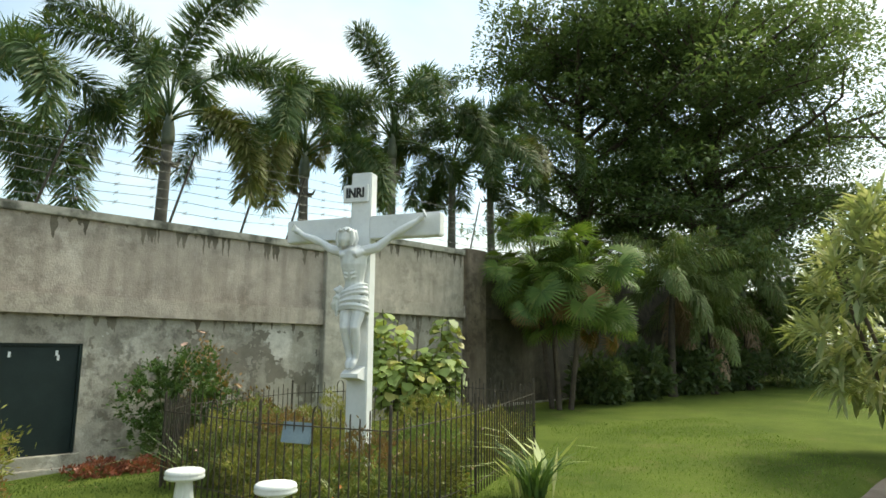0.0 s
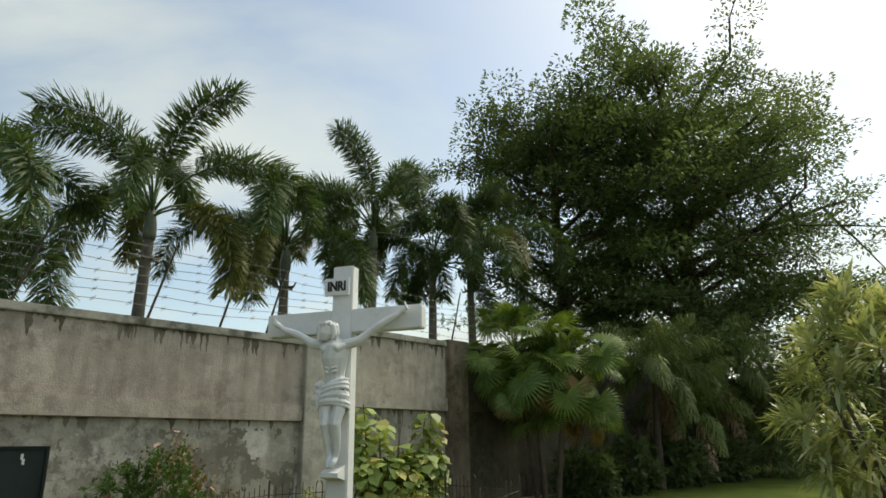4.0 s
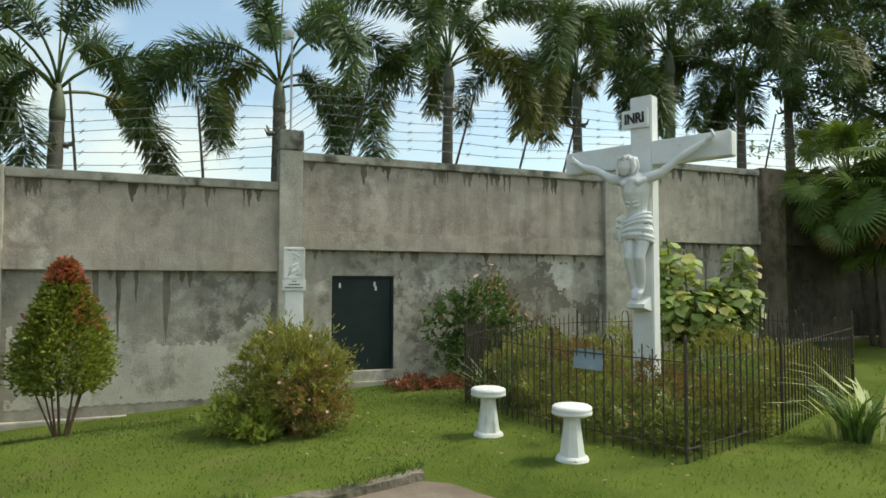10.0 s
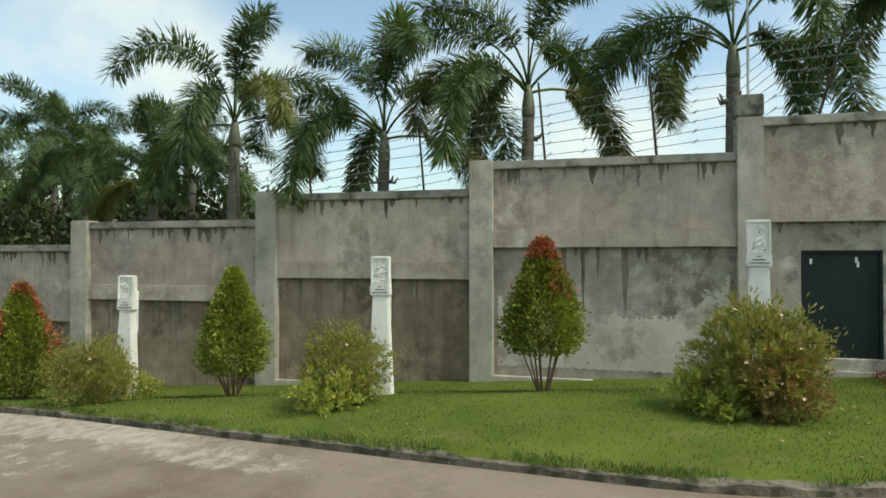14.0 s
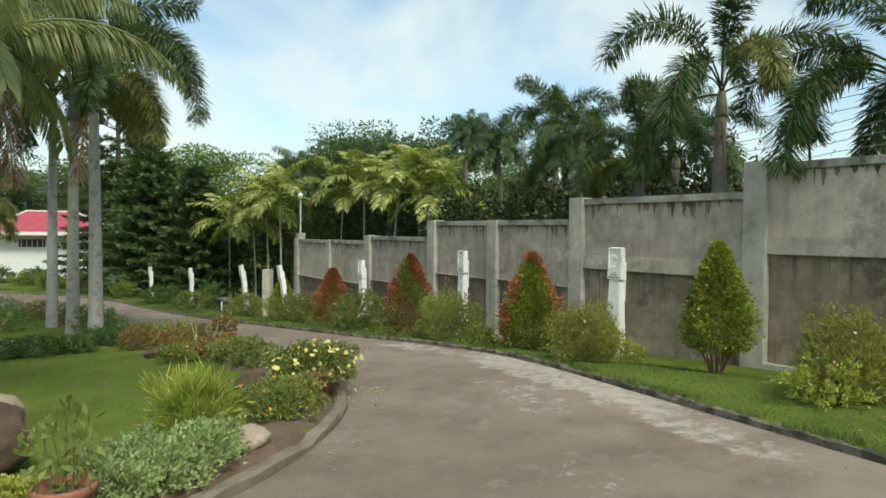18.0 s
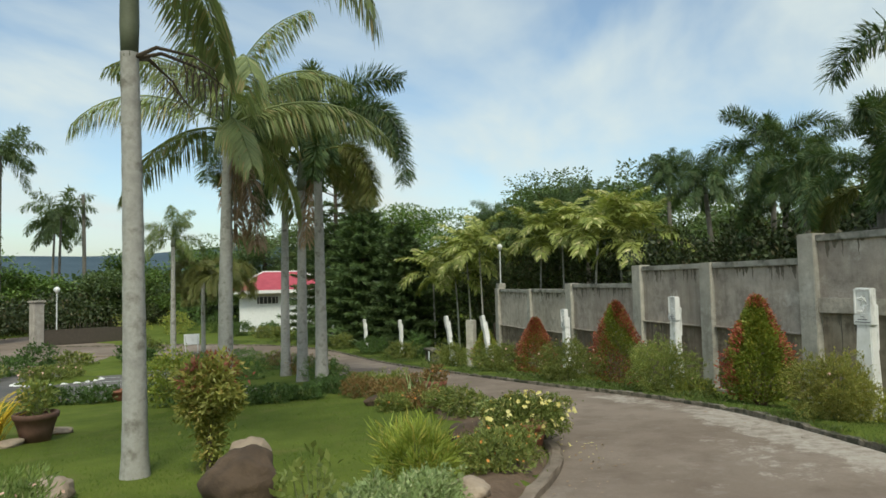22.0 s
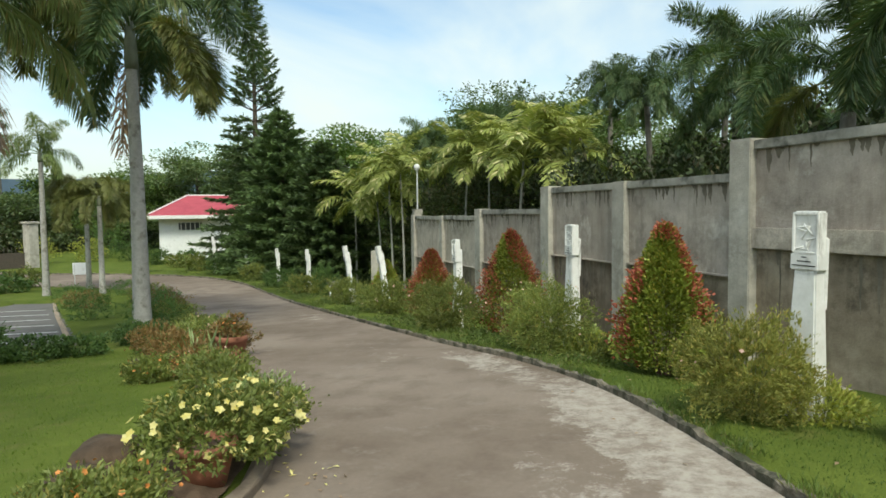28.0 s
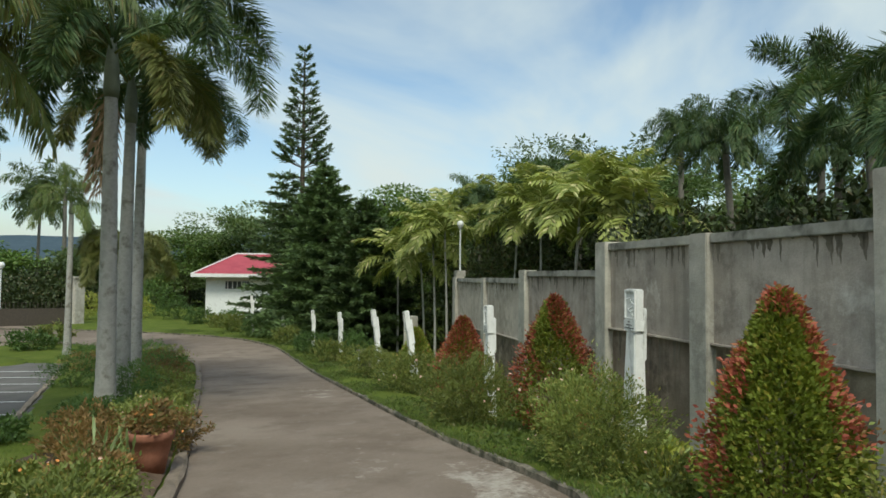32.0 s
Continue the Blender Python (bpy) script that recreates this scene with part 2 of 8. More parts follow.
M_LAWN = surface("lawn", (0.070, 0.102, 0.017), (0.128, 0.162, 0.030), 1.1, 0.95, bump=0.8, fine=48, stain=(0.15, 0.145, 0.05), stain_at=(0.56, 0.78), stain_scale=1.7, vary=0, spec=0.1)


def road_surface(name):
    """Worn concrete: broad tonal blotches, dark tyre stains, and pale scoured patches where the mesh is marked as worn."""
    m = bpy.data.materials.new(name)
    n, l = nodes_of(m)
    out = n.new("ShaderNodeOutputMaterial")
    bs = n.new("ShaderNodeBsdfPrincipled")
    pos = n.new("ShaderNodeNewGeometry").outputs["Position"]
    big = tex_noise(n, l, 0.33, 3, 0.5, pos)
    mid = tex_noise(n, l, 1.5, 6, 0.62, pos)
    spot = tex_noise(n, l, 3.6, 6, 0.68, pos)
    fin = tex_noise(n, l, 26, 6, 0.72, pos)
    col = mixc(n, l, ramp(n, l, big.outputs["Fac"], 0.36, 0.64), (0.172, 0.134, 0.103), (0.252, 0.205, 0.165))
    col = mixc(n, l, ramp(n, l, mid.outputs["Fac"], 0.46, 0.66, (0, 0, 0, 1), (0.7, 0.7, 0.7, 1)), col, (0.138, 0.104, 0.078))
    col = mixc(n, l, ramp(n, l, spot.outputs["Fac"], 0.56, 0.68, (0, 0, 0, 1), (0.5, 0.5, 0.5, 1)), col, (0.265, 0.23, 0.195))
    at = n.new("ShaderNodeAttribute")
    at.attribute_name = "wear"
    patchy = tex_noise(n, l, 2.6, 12, 0.84, pos)
    grit = tex_noise(n, l, 5.5, 10, 0.78, pos)
    ad = n.new("ShaderNodeMath"); ad.operation = "MULTIPLY_ADD"
    l.new(at.outputs["Fac"], ad.inputs[0]); ad.inputs[1].default_value = 0.36
    l.new(patchy.outputs["Fac"], ad.inputs[2])
    col = mixc(n, l, mixc(n, l, 0.75, ramp(n, l, ad.outputs[0], 0.70, 0.77, (0, 0, 0, 1), (0.92, 0.92, 0.92, 1)), ramp(n, l, grit.outputs["Fac"], 0.40, 0.56), "MULTIPLY"), col, (0.41, 0.368, 0.316))
    col = mixc(n, l, 0.32, col, ramp(n, l, fin.outputs["Fac"], 0.2, 0.8, (0.3, 0.3, 0.3, 1), (0.7, 0.7, 0.7, 1)), "OVERLAY")
    l.new(col, bs.inputs["Base Color"])
    bs.inputs["Roughness"].default_value = 0.9
    bs.inputs["Specular IOR Level"].default_value = 0.25
    bp = n.new("ShaderNodeBump")
    bp.inputs["Strength"].default_value = 0.3
    bp.inputs["Distance"].default_value = 0.015
    l.new(fin.outputs["Fac"], bp.inputs["Height"]); l.new(bp.outputs[0], bs.inputs["Normal"])
    l.new(bs.outputs[0], out.inputs[0])
    return m


M_ROAD = road_surface("road_concrete")
M_KERB = surface("kerb_concrete", (0.10, 0.088, 0.062), (0.24, 0.21, 0.165), 6.0, 0.9, bump=0.7, fine=24, stain=(0.06, 0.06, 0.038), stain_at=(0.47, 0.58), stain_scale=5, vary=0)
M_KERB_WARM = surface("worn_kerb_concrete", (0.15, 0.118, 0.088), (0.25, 0.205, 0.16), 4.0, 0.9, bump=0.3, stain=(0.13, 0.105, 0.08), stain_at=(0.52, 0.68), stain_scale=5, vary=0)
M_DAMP = surface("damp_render", (0.19, 0.17, 0.135), (0.29, 0.262, 0.215), 2.2, 0.85, bump=0.2, fine=40, stain=(0.14, 0.125, 0.095), stain_at=(0.5, 0.7), stain_scale=2.0, vary=0)
M_LIMEWASH = surface("pale_lime_patch", (0.47, 0.43, 0.375), (0.64, 0.595, 0.53), 2.6, 0.9, bump=0.25, fine=40, stain=(0.30, 0.265, 0.22), stain_at=(0.52, 0.68), stain_scale=3.0, vary=0)
M_SOIL = surface("soil", (0.09, 0.06, 0.04), (0.16, 0.11, 0.075), 6, 0.95, bump=0.5, vary=0)
M_WHITE = surface("white_paint", (0.72, 0.73, 0.73), (0.80, 0.81, 0.81), 6, 0.6, bump=0.06, stain=(0.55, 0.55, 0.53), stain_at=(0.6, 0.8), stain_scale=4, vary=0.03)
M_WHITE_OLD = surface("old_white_paint", (0.68, 0.68, 0.65), (0.80, 0.80, 0.78), 8, 0.7, bump=0.12, stain=(0.30, 0.29, 0.26), stain_at=(0.58, 0.74), stain_scale=6, streak=True, vary=0.05)
M_IRON = surface("black_iron", (0.04, 0.036, 0.029), (0.10, 0.08, 0.06), 20, 0.6, 0.3, bump=0.2, vary=0)
M_DOOR = surface("dark_green_door_paint", (0.006, 0.015, 0.014), (0.012, 0.026, 0.024), 3, 0.55, bump=0.06, vary=0)
M_BLACK = surface("black_lettering", (0.02, 0.02, 0.022), (0.04, 0.04, 0.04), 8, 0.6, bump=0, vary=0)
M_PLAQUE = surface("grey_blue_plaque", (0.20, 0.27, 0.32), (0.27, 0.34, 0.39), 6, 0.5, bump=0.05, vary=0)
M_ROOF = surface("red_roof_sheet", (0.33, 0.05, 0.07), (0.42, 0.075, 0.095), 2, 0.55, bump=0.1, vary=0)
M_TERRA = surface("terracotta", (0.26, 0.105, 0.062), (0.36, 0.155, 0.098), 5, 0.85, bump=0.15, stain=(0.2, 0.1, 0.07), stain_at=(0.55, 0.75), stain_scale=6)
M_POT_DARK = surface("dark_clay", (0.10, 0.055, 0.04), (0.16, 0.09, 0.065), 5, 0.8, bump=0.15)
M_ROCK = surface("brown_rock", (0.042, 0.029, 0.019), (0.115, 0.078, 0.05), 3, 0.9, bump=0.8, fine=14)
M_STONE = surface("grey_stone", (0.26, 0.20, 0.145), (0.38, 0.31, 0.235), 4, 0.9, bump=0.6, fine=18)
M_TRUNK = surface("palm_trunk", (0.27, 0.262, 0.24), (0.45, 0.44, 0.41), 5, 0.9, bump=0.3, fine=25, stain=(0.19, 0.18, 0.155), stain_at=(0.5, 0.66), stain_scale=5)
M_TRUNK_DARK = surface("palm_trunk_grey_brown", (0.12, 0.11, 0.09), (0.2, 0.185, 0.155), 5, 0.9, bump=0.3, fine=25)
M_BARK = surface("bark", (0.06, 0.045, 0.035), (0.12, 0.095, 0.07), 6, 0.95, bump=0.6, fine=20)
M_TWIG = surface("reddish_twig_bark", (0.13, 0.075, 0.055), (0.22, 0.14, 0.105), 8, 0.9, bump=0.3, fine=30)
M_SHAFT = surface("crownshaft", (0.10, 0.115, 0.075), (0.16, 0.175, 0.115), 4, 0.6, bump=0.1)
M_STEM = surface("green_stem", (0.10, 0.13, 0.04), (0.17, 0.19, 0.07), 8, 0.7, bump=0.1)
M_WIRE = surface("barbed_wire", (0.2, 0.2, 0.19), (0.3, 0.3, 0.28), 20, 0.5, 0.6, bump=0, vary=0)
M_FASCIA = surface("white_fascia", (0.7, 0.68, 0.66), (0.8, 0.78, 0.76), 5, 0.6, bump=0, vary=0)
M_GLASSDARK = surface("dark_louvre", (0.03, 0.03, 0.035), (0.06, 0.06, 0.065), 5, 0.3, bump=0, vary=0)
M_POLE = surface("pale_metal_pole", (0.55, 0.56, 0.56), (0.68, 0.69, 0.69), 6, 0.5, 0.2, bump=0.03)
M_GLOBE = surface("milky_globe", (0.75, 0.75, 0.72), (0.82, 0.82, 0.8), 4, 0.35, bump=0)
# blue of the distant haze is mixed into the hill's base colour
M_HILL = surface("far_hill_haze_tint", (0.055, 0.082, 0.105), (0.08, 0.112, 0.138), 0.02, 1.0, bump=0, fine=0.3, vary=0, spec=0.0)
M_TARP = surface("black_net", (0.012, 0.014, 0.013), (0.03, 0.03, 0.03), 3, 0.9, bump=0.2, vary=0)

L_PALM = leafy("palm_leaflets", (0.048, 0.086, 0.033), (0.094, 0.145, 0.057), (0.17, 0.19, 0.07), trans=0.3)
L_PALM_SOFT = leafy("drooping_palm_leaflets", (0.085, 0.125, 0.036), (0.165, 0.215, 0.07), (0.24, 0.235, 0.095), trans=0.35)
L_PALM_YEL = leafy("ageing_palm_leaflets", (0.10, 0.125, 0.035), (0.175, 0.185, 0.06), (0.22, 0.19, 0.075), trans=0.3)
L_PALM_GREY = leafy("queen_palm_leaflets", (0.145, 0.189, 0.080), (0.246, 0.290, 0.123), (0.362, 0.304, 0.145))
L_ARECA = leafy("areca_leaflets", (0.14, 0.19, 0.045), (0.36, 0.39, 0.12), (0.68, 0.63, 0.33))
L_DARK = leafy("dark_tree_leaves", (0.066, 0.102, 0.044), (0.13, 0.18, 0.078), (0.17, 0.205, 0.10), trans=0.5)
L_FAN = leafy("fan_palm_leaves", (0.082, 0.142, 0.028), (0.178, 0.255, 0.056), (0.28, 0.31, 0.095), trans=0.3)
# shade inside dense growth is put into these very dark leaf colours
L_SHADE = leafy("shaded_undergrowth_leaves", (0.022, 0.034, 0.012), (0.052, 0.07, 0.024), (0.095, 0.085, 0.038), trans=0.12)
L_TREE = leafy("tree_leaves", (0.055, 0.105, 0.024), (0.13, 0.20, 0.05), (0.2, 0.25, 0.075))
L_WOOD = leafy("woodland_leaves", (0.06, 0.105, 0.034), (0.125, 0.185, 0.066), (0.18, 0.22, 0.085), trans=0.35)
L_PINE = leafy("pine_needles", (0.045, 0.085, 0.032), (0.11, 0.16, 0.055), trans=0.15)
L_TOPI = leafy("topiary_leaves", (0.085, 0.13, 0.023), (0.245, 0.288, 0.053), (0.45, 0.405, 0.098), tint=0.3)
L_RED = leafy("red_shoots", (0.22, 0.05, 0.04), (0.40, 0.125, 0.08), (0.36, 0.21, 0.08))
L_BUSH = leafy("bush_leaves", (0.09, 0.125, 0.03), (0.2, 0.235, 0.065), (0.33, 0.3, 0.09))
L_BUSH_DARK = leafy("dark_bush_leaves", (0.043, 0.087, 0.026), (0.102, 0.167, 0.046))
L_OLIVE = leafy("olive_yellow_leaves", (0.14, 0.155, 0.035), (0.26, 0.265, 0.07), (0.38, 0.31, 0.09))
L_LIME = leafy("lime_leaves", (0.22, 0.27, 0.05), (0.34, 0.36, 0.08), (0.40, 0.36, 0.10))
L_SILVER = leafy("silver_green_leaves", (0.18, 0.25, 0.095), (0.32, 0.40, 0.18), (0.42, 0.46, 0.25))
L_BROAD = leafy("broad_leaves", (0.20, 0.27, 0.085), (0.34, 0.41, 0.145), (0.5, 0.46, 0.16))
L_VARI = leafy("striped_cream_green_leaves", (0.15, 0.20, 0.07), (0.40, 0.42, 0.21), (0.62, 0.60, 0.38))
L_RUST = leafy("rust_leaves", (0.13, 0.105, 0.035), (0.25, 0.15, 0.065), (0.12, 0.17, 0.045))
L_YELLOW = leafy("yellow_petals", (0.72, 0.60, 0.11), (0.83, 0.75, 0.32), trans=0.2)
L_GOLD = leafy("golden_blades", (0.45, 0.30, 0.02), (0.62, 0.46, 0.05), trans=0.3)
L_ORANGE = leafy("orange_petals", (0.55, 0.16, 0.04), (0.65, 0.28, 0.08), trans=0.2)
L_PINK = leafy("pale_pink_petals", (0.50, 0.28, 0.22), (0.62, 0.42, 0.34), trans=0.2)
L_GRASS = leafy("grass_blades", (0.095, 0.155, 0.026), (0.14, 0.20, 0.036), trans=0.4)
# less yellow verge grass, its colour also lowered for shade by the wall
L_VERGE_SHADE = leafy("shaded_verge_grass_blades", (0.056, 0.098, 0.02), (0.092, 0.136, 0.03), trans=0.3)
L_WEED = leafy("tall_weeds", (0.10, 0.16, 0.035), (0.19, 0.25, 0.075), (0.27, 0.29, 0.12), trans=0.35)
L_BLOOMBUSH = leafy("trumpet_bush_leaves", (0.075, 0.115, 0.025), (0.19, 0.225, 0.06), (0.33, 0.31, 0.10))
L_COVER = leafy("verge_weed_leaves", (0.055, 0.092, 0.02), (0.115, 0.16, 0.038), (0.17, 0.17, 0.06), trans=0.3)
L_DRY = leafy("dry_frond", (0.22, 0.15, 0.09), (0.33, 0.23, 0.15), trans=0.2)
L_BRICK = leafy("dull_red_leaves", (0.16, 0.05, 0.035), (0.25, 0.09, 0.06), (0.12, 0.10, 0.04))


# ---- helpers for shapes ----
RNG = np.random.default_rng(7)


def softplus(x, k):
    return np.logaddexp(0, x * k) / k


def ground_z(x, y):
    """Height of the sloping site: level by the cross, falling along the road, level again by the house."""
    s = np.clip(-(0.68 * x + 0.73 * y), -40, None)
    v = -0.73 * x + 0.68 * y
    z = 0.02 - 0.02 * s - 0.048 * softplus(s, 1.2) + 0.068 * softplus(s - 29, 0.35)
    k = np.clip((v - 6.8) / 2.4, 0, 1)
    return z - 0.28 * k * k * (3 - 2 * k) * np.clip((s + 8) / 8, 0, 1)


def gz(x, y):
    return float(ground_z(np.array(float(x)), np.array(float(y))))


def mesh_of(name, verts, faces, material=None, smooth=False):
    me = bpy.data.meshes.new(name)
    me.from_pydata([tuple(map(float, v)) for v in verts], [], [tuple(map(int, f)) for f in faces])
    if material:
        me.materials.append(material)
    if smooth:
        me.polygons.foreach_set("use_smooth", [True] * len(me.polygons))
    me.update()
    return me


def bm_mesh(name, bm, material=None, smooth=False):
    me = bpy.data.meshes.new(name)
    bm.normal_update()
    bm.to_mesh(me)
    bm.free()
    if material:
        me.materials.append(material)
    if smooth:
        me.polygons.foreach_set("use_smooth", [True] * len(me.polygons))
    return me


def part(name, me, material, parent, label="", at=None):
    if isinstance(me, bmesh.types.BMesh):
        me = bm_mesh(name, me, material)
    elif material and not me.materials:
        me.materials.append(material)
    ob = new(name, me)
    ob.parent = parent
    if at is not None:
        ob.matrix_basis = at
    if label:
        ob["label"] = label
    return ob


def thing(name, x, y, z, label, category, group="", rz=0.0, kind=""):
    ob = new(name)
    ob.empty_display_size = 0.2
    ob.matrix_basis = pose(x, y, z, 0, 0, rz)
    return tagged(ob, label, category, group, kind)


def add_box(bm, c, s, bevel=0.0, taper=1.0, rz=0.0):
    """A box about c of size s; taper narrows its top."""
    r = bmesh.ops.create_cube(bm, size=1.0)
    vs = r["verts"]
    for v in vs:
        k = taper if v.co.z > 0 else 1.0
        v.co = Vector((v.co.x * s[0] * k, v.co.y * s[1] * k, v.co.z * s[2]))
    if bevel:
        es = list({e for v in vs for e in v.link_edges})
        out = bmesh.ops.bevel(bm, geom=es, offset=bevel, segments=2, affect="EDGES", clamp_overlap=True)
        vs = list({v for f in out["faces"] for v in f.verts} | {v for v in vs if v.is_valid})
    if rz:
        bmesh.ops.rotate(bm, verts=vs, cent=(0, 0, 0), matrix=Matrix.Rotation(rz, 3, "Z"))
    bmesh.ops.translate(bm, verts=vs, vec=c)
    return vs


def box_mesh(name, s, material, bevel=0.008, taper=1.0, base=True):
    bm = bmesh.new()
    add_box(bm, (0, 0, s[2] / 2 if base else 0), s, bevel, taper)
    return bm_mesh(name, bm, material)


def tube_data(points, radii, n=8, cap=True):
    P = np.array(points, float)
    k = len(P)
    T = np.gradient(P, axis=0)
    T /= np.linalg.norm(T, axis=1, keepdims=True) + 1e-9
    ref = np.array([0.0, 0.0, 1.0]) if abs(T[0][2]) < 0.9 else np.array([1.0, 0.0, 0.0])
    verts, faces = [], []
    for i in range(k):
        a = np.cross(T[i], ref); a /= np.linalg.norm(a) + 1e-9
        b = np.cross(a, T[i])
        for j in range(n):
            th = 2 * math.pi * j / n
            verts.append(P[i] + radii[i] * (math.cos(th) * a + math.sin(th) * b))
    for i in range(k - 1):
        for j in range(n):
            faces.append((i * n + j, i * n + (j + 1) % n, (i + 1) * n + (j + 1) % n, (i + 1) * n + j))
    if cap:
        faces.append(tuple(range(n - 1, -1, -1)))
        faces.append(tuple(range((k - 1) * n, k * n)))
    return verts, faces


def join_data(items):
    verts, faces = [], []
    for v, f in items:
        o = len(verts)
        verts.extend(v)
        faces.extend([tuple(i + o for i in q) for q in f])
    return verts, faces


def lathe_data(profile, n=20):
    verts, faces = [], []
    for r, z in profile:
        for j in range(n):
            th = 2 * math.pi * j / n
            verts.append((r * math.cos(th), r * math.sin(th), z))
    for i in range(len(profile) - 1):
        for j in range(n):
            faces.append((i * n + j, i * n + (j + 1) % n, (i + 1) * n + (j + 1) % n, (i + 1) * n + j))
    faces.append(tuple(range(n - 1, -1, -1)))
    faces.append(tuple(range((len(profile) - 1) * n, len(profile) * n)))
    return verts, faces


def unit(a):
    return a / (np.linalg.norm(a, axis=-1, keepdims=True) + 1e-9)


def leaf_cards(c, d, up, length, width, fold=0.18):
    """Leaves as folded rhombs: base c, axis d, blade facing up; length and width per leaf."""
    c, d, up = np.asarray(c, float), unit(np.asarray(d, float)), np.asarray(up, float)
    side = unit(np.cross(d, up))
    nrm = np.cross(side, d)
    length = np.broadcast_to(np.asarray(length, float), (len(c),))[:, None]
    width = np.broadcast_to(np.asarray(width, float), (len(c),))[:, None]
    mid = c + d * length * 0.45
    v = np.stack([c, mid + side * width * 0.5 + nrm * width * fold, c + d * length, mid - side * width * 0.5 + nrm * width * fold], 1).reshape(-1, 3)
    f = np.arange(len(v)).reshape(-1, 4)
    return v, f


def round_leaves(c, d, up, length, width):
    """Broad blunt leaves: six-cornered blades creased along the midrib, tips bent down."""
    c, d = np.asarray(c, float), unit(np.asarray(d, float))
    side = unit(np.cross(d, up))
    nrm = np.cross(side, d)
    L, W = np.asarray(length)[:, None], np.asarray(width)[:, None]
    v = np.stack([c, c + d * L * 0.22 + side * W * 0.42 + nrm * W * 0.12, c + d * L * 0.68 + side * W * 0.5 + nrm * W * 0.02, c + d * L - nrm * L * 0.22, c + d * L * 0.68 - side * W * 0.5 + nrm * W * 0.02, c + d * L * 0.22 - side * W * 0.42 + nrm * W * 0.12], 1).reshape(-1, 3)
    return v, np.arange(len(v)).reshape(-1, 6)


def cards_mesh(name, sets, material):
    """One mesh of many leaves, from (verts, faces) arrays."""
    vs, fs, o = [], [], 0
    for v, f in sets:
        v = np.asarray(v, float).reshape(-1, 3)
        vs.append(v)
        fs.append(np.asarray(f) + o)
        o += len(v)
    v, f = np.concatenate(vs), np.concatenate(fs)
    me = bpy.data.meshes.new(name)
    me.vertices.add(len(v))
    me.vertices.foreach_set("co", v.astype(np.float32).ravel())
    me.loops.add(f.size)
    me.loops.foreach_set("vertex_index", f.astype(np.int32).ravel())
    me.polygons.add(len(f))
    me.polygons.foreach_set("loop_start", np.arange(len(f), dtype=np.int32) * f.shape[1])
    me.polygons.foreach_set("loop_total", np.full(len(f), f.shape[1], dtype=np.int32))
    me.update(calc_edges=True)
    me.materials.append(material)
    return me


def rand_dirs(n):
    return unit(RNG.normal(size=(n, 3)))


# ---- road, kerbs and ground ----
ROAD_R = [(13, 14), (9, 11.2), (5.1, 7.7), (3.9, 6.45), (2.4, 5.0), (0.8, 4.15), (-0.8, 3.95), (-1.6, 4.2), (-2.14, 4.35), (-2.62, 3.58), (-3.15, 3.1), (-3.8, 2.68), (-4.59, 2.2), (-5.55, 1.67), (-6.7, 1.03), (-8.1, 0.27), (-9.5, -0.5), (-10.9, -1.45), (-12.2, -2.7), (-13.5, -4.5), (-15.4, -6.8), (-17.5, -9.3), (-20.5, -12.9), (-24, -17), (-27, -21), (-28.6, -25), (-28.6, -29), (-27.5, -34), (-24, -41)]
ROAD_L = [(16, -9), (12, -8), (8, -6.8), (3, -4.8), (1.2, -3.9), (0, -3.4), (-1.2, -3.0), (-2.2, -2.72), (-3.5, -2.43), (-4.6, -2.27), (-5.6, -2.3), (-6.5, -2.45), (-7.2, -2.7), (-7.9, -3.12), (-8.9, -3.95), (-10.5, -5.5), (-11.9, -7.1), (-13.4, -8.9), (-15.2, -11), (-18.5, -15), (-21.5, -19), (-23.2, -23), (-23.2, -27), (-21.5, -32), (-16, -37)]


def resample(pts, n):
    """n points at even steps along a smooth line through pts."""
    P = np.array(pts, float)
    Q = []
    for i in range(len(P) - 1):
        p0, p1, p2, p3 = P[max(i - 1, 0)], P[i], P[i + 1], P[min(i + 2, len(P) - 1)]
        for t in np.linspace(0, 1, 12, endpoint=False):
            Q.append(0.5 * (2 * p1 + (p2 - p0) * t + (2 * p0 - 5 * p1 + 4 * p2 - p3) * t * t + (3 * p1 - p0 - 3 * p2 + p3) * t ** 3))
    Q.append(P[-1])
    Q = np.array(Q)
    s = np.concatenate([[0], np.cumsum(np.linalg.norm(np.diff(Q, axis=0), axis=1))])
    u = np.linspace(0, s[-1], n)
    return np.stack([np.interp(u, s, Q[:, 0]), np.interp(u, s, Q[:, 1])], 1)


EDGE_R, EDGE_L = resample(ROAD_R, 160), resample(ROAD_L, 160)


def inside(poly, x, y):
    r = np.zeros(x.shape, bool)
    for (x0, y0), (x1, y1) in zip(poly, np.roll(poly, -1, axis=0)):
        if y0 != y1:
            r ^= ((y0 > y) != (y1 > y)) & (x < (x1 - x0) * (y - y0) / (y1 - y0) + x0)
    return r


def dist_to(poly, x, y):
    d = np.full(x.shape, 1e9)
    for (x0, y0), (x1, y1) in zip(poly[:-1], poly[1:]):
        L2 = (x1 - x0) ** 2 + (y1 - y0) ** 2 + 1e-9
        t = np.clip(((x - x0) * (x1 - x0) + (y - y0) * (y1 - y0)) / L2, 0, 1)
        d = np.minimum(d, np.hypot(x - x0 - t * (x1 - x0), y - y0 - t * (y1 - y0)))
    return d


ROAD_POLY = np.concatenate([EDGE_R, EDGE_L[::-1]])
# the parking bay on the island and the forecourt beyond it
BAY_POLY = np.array([(-9.6, -15.5), (-11.75, -10.6), (-19.0, -22.0), (-15.0, -30.0), (-8, -27)])
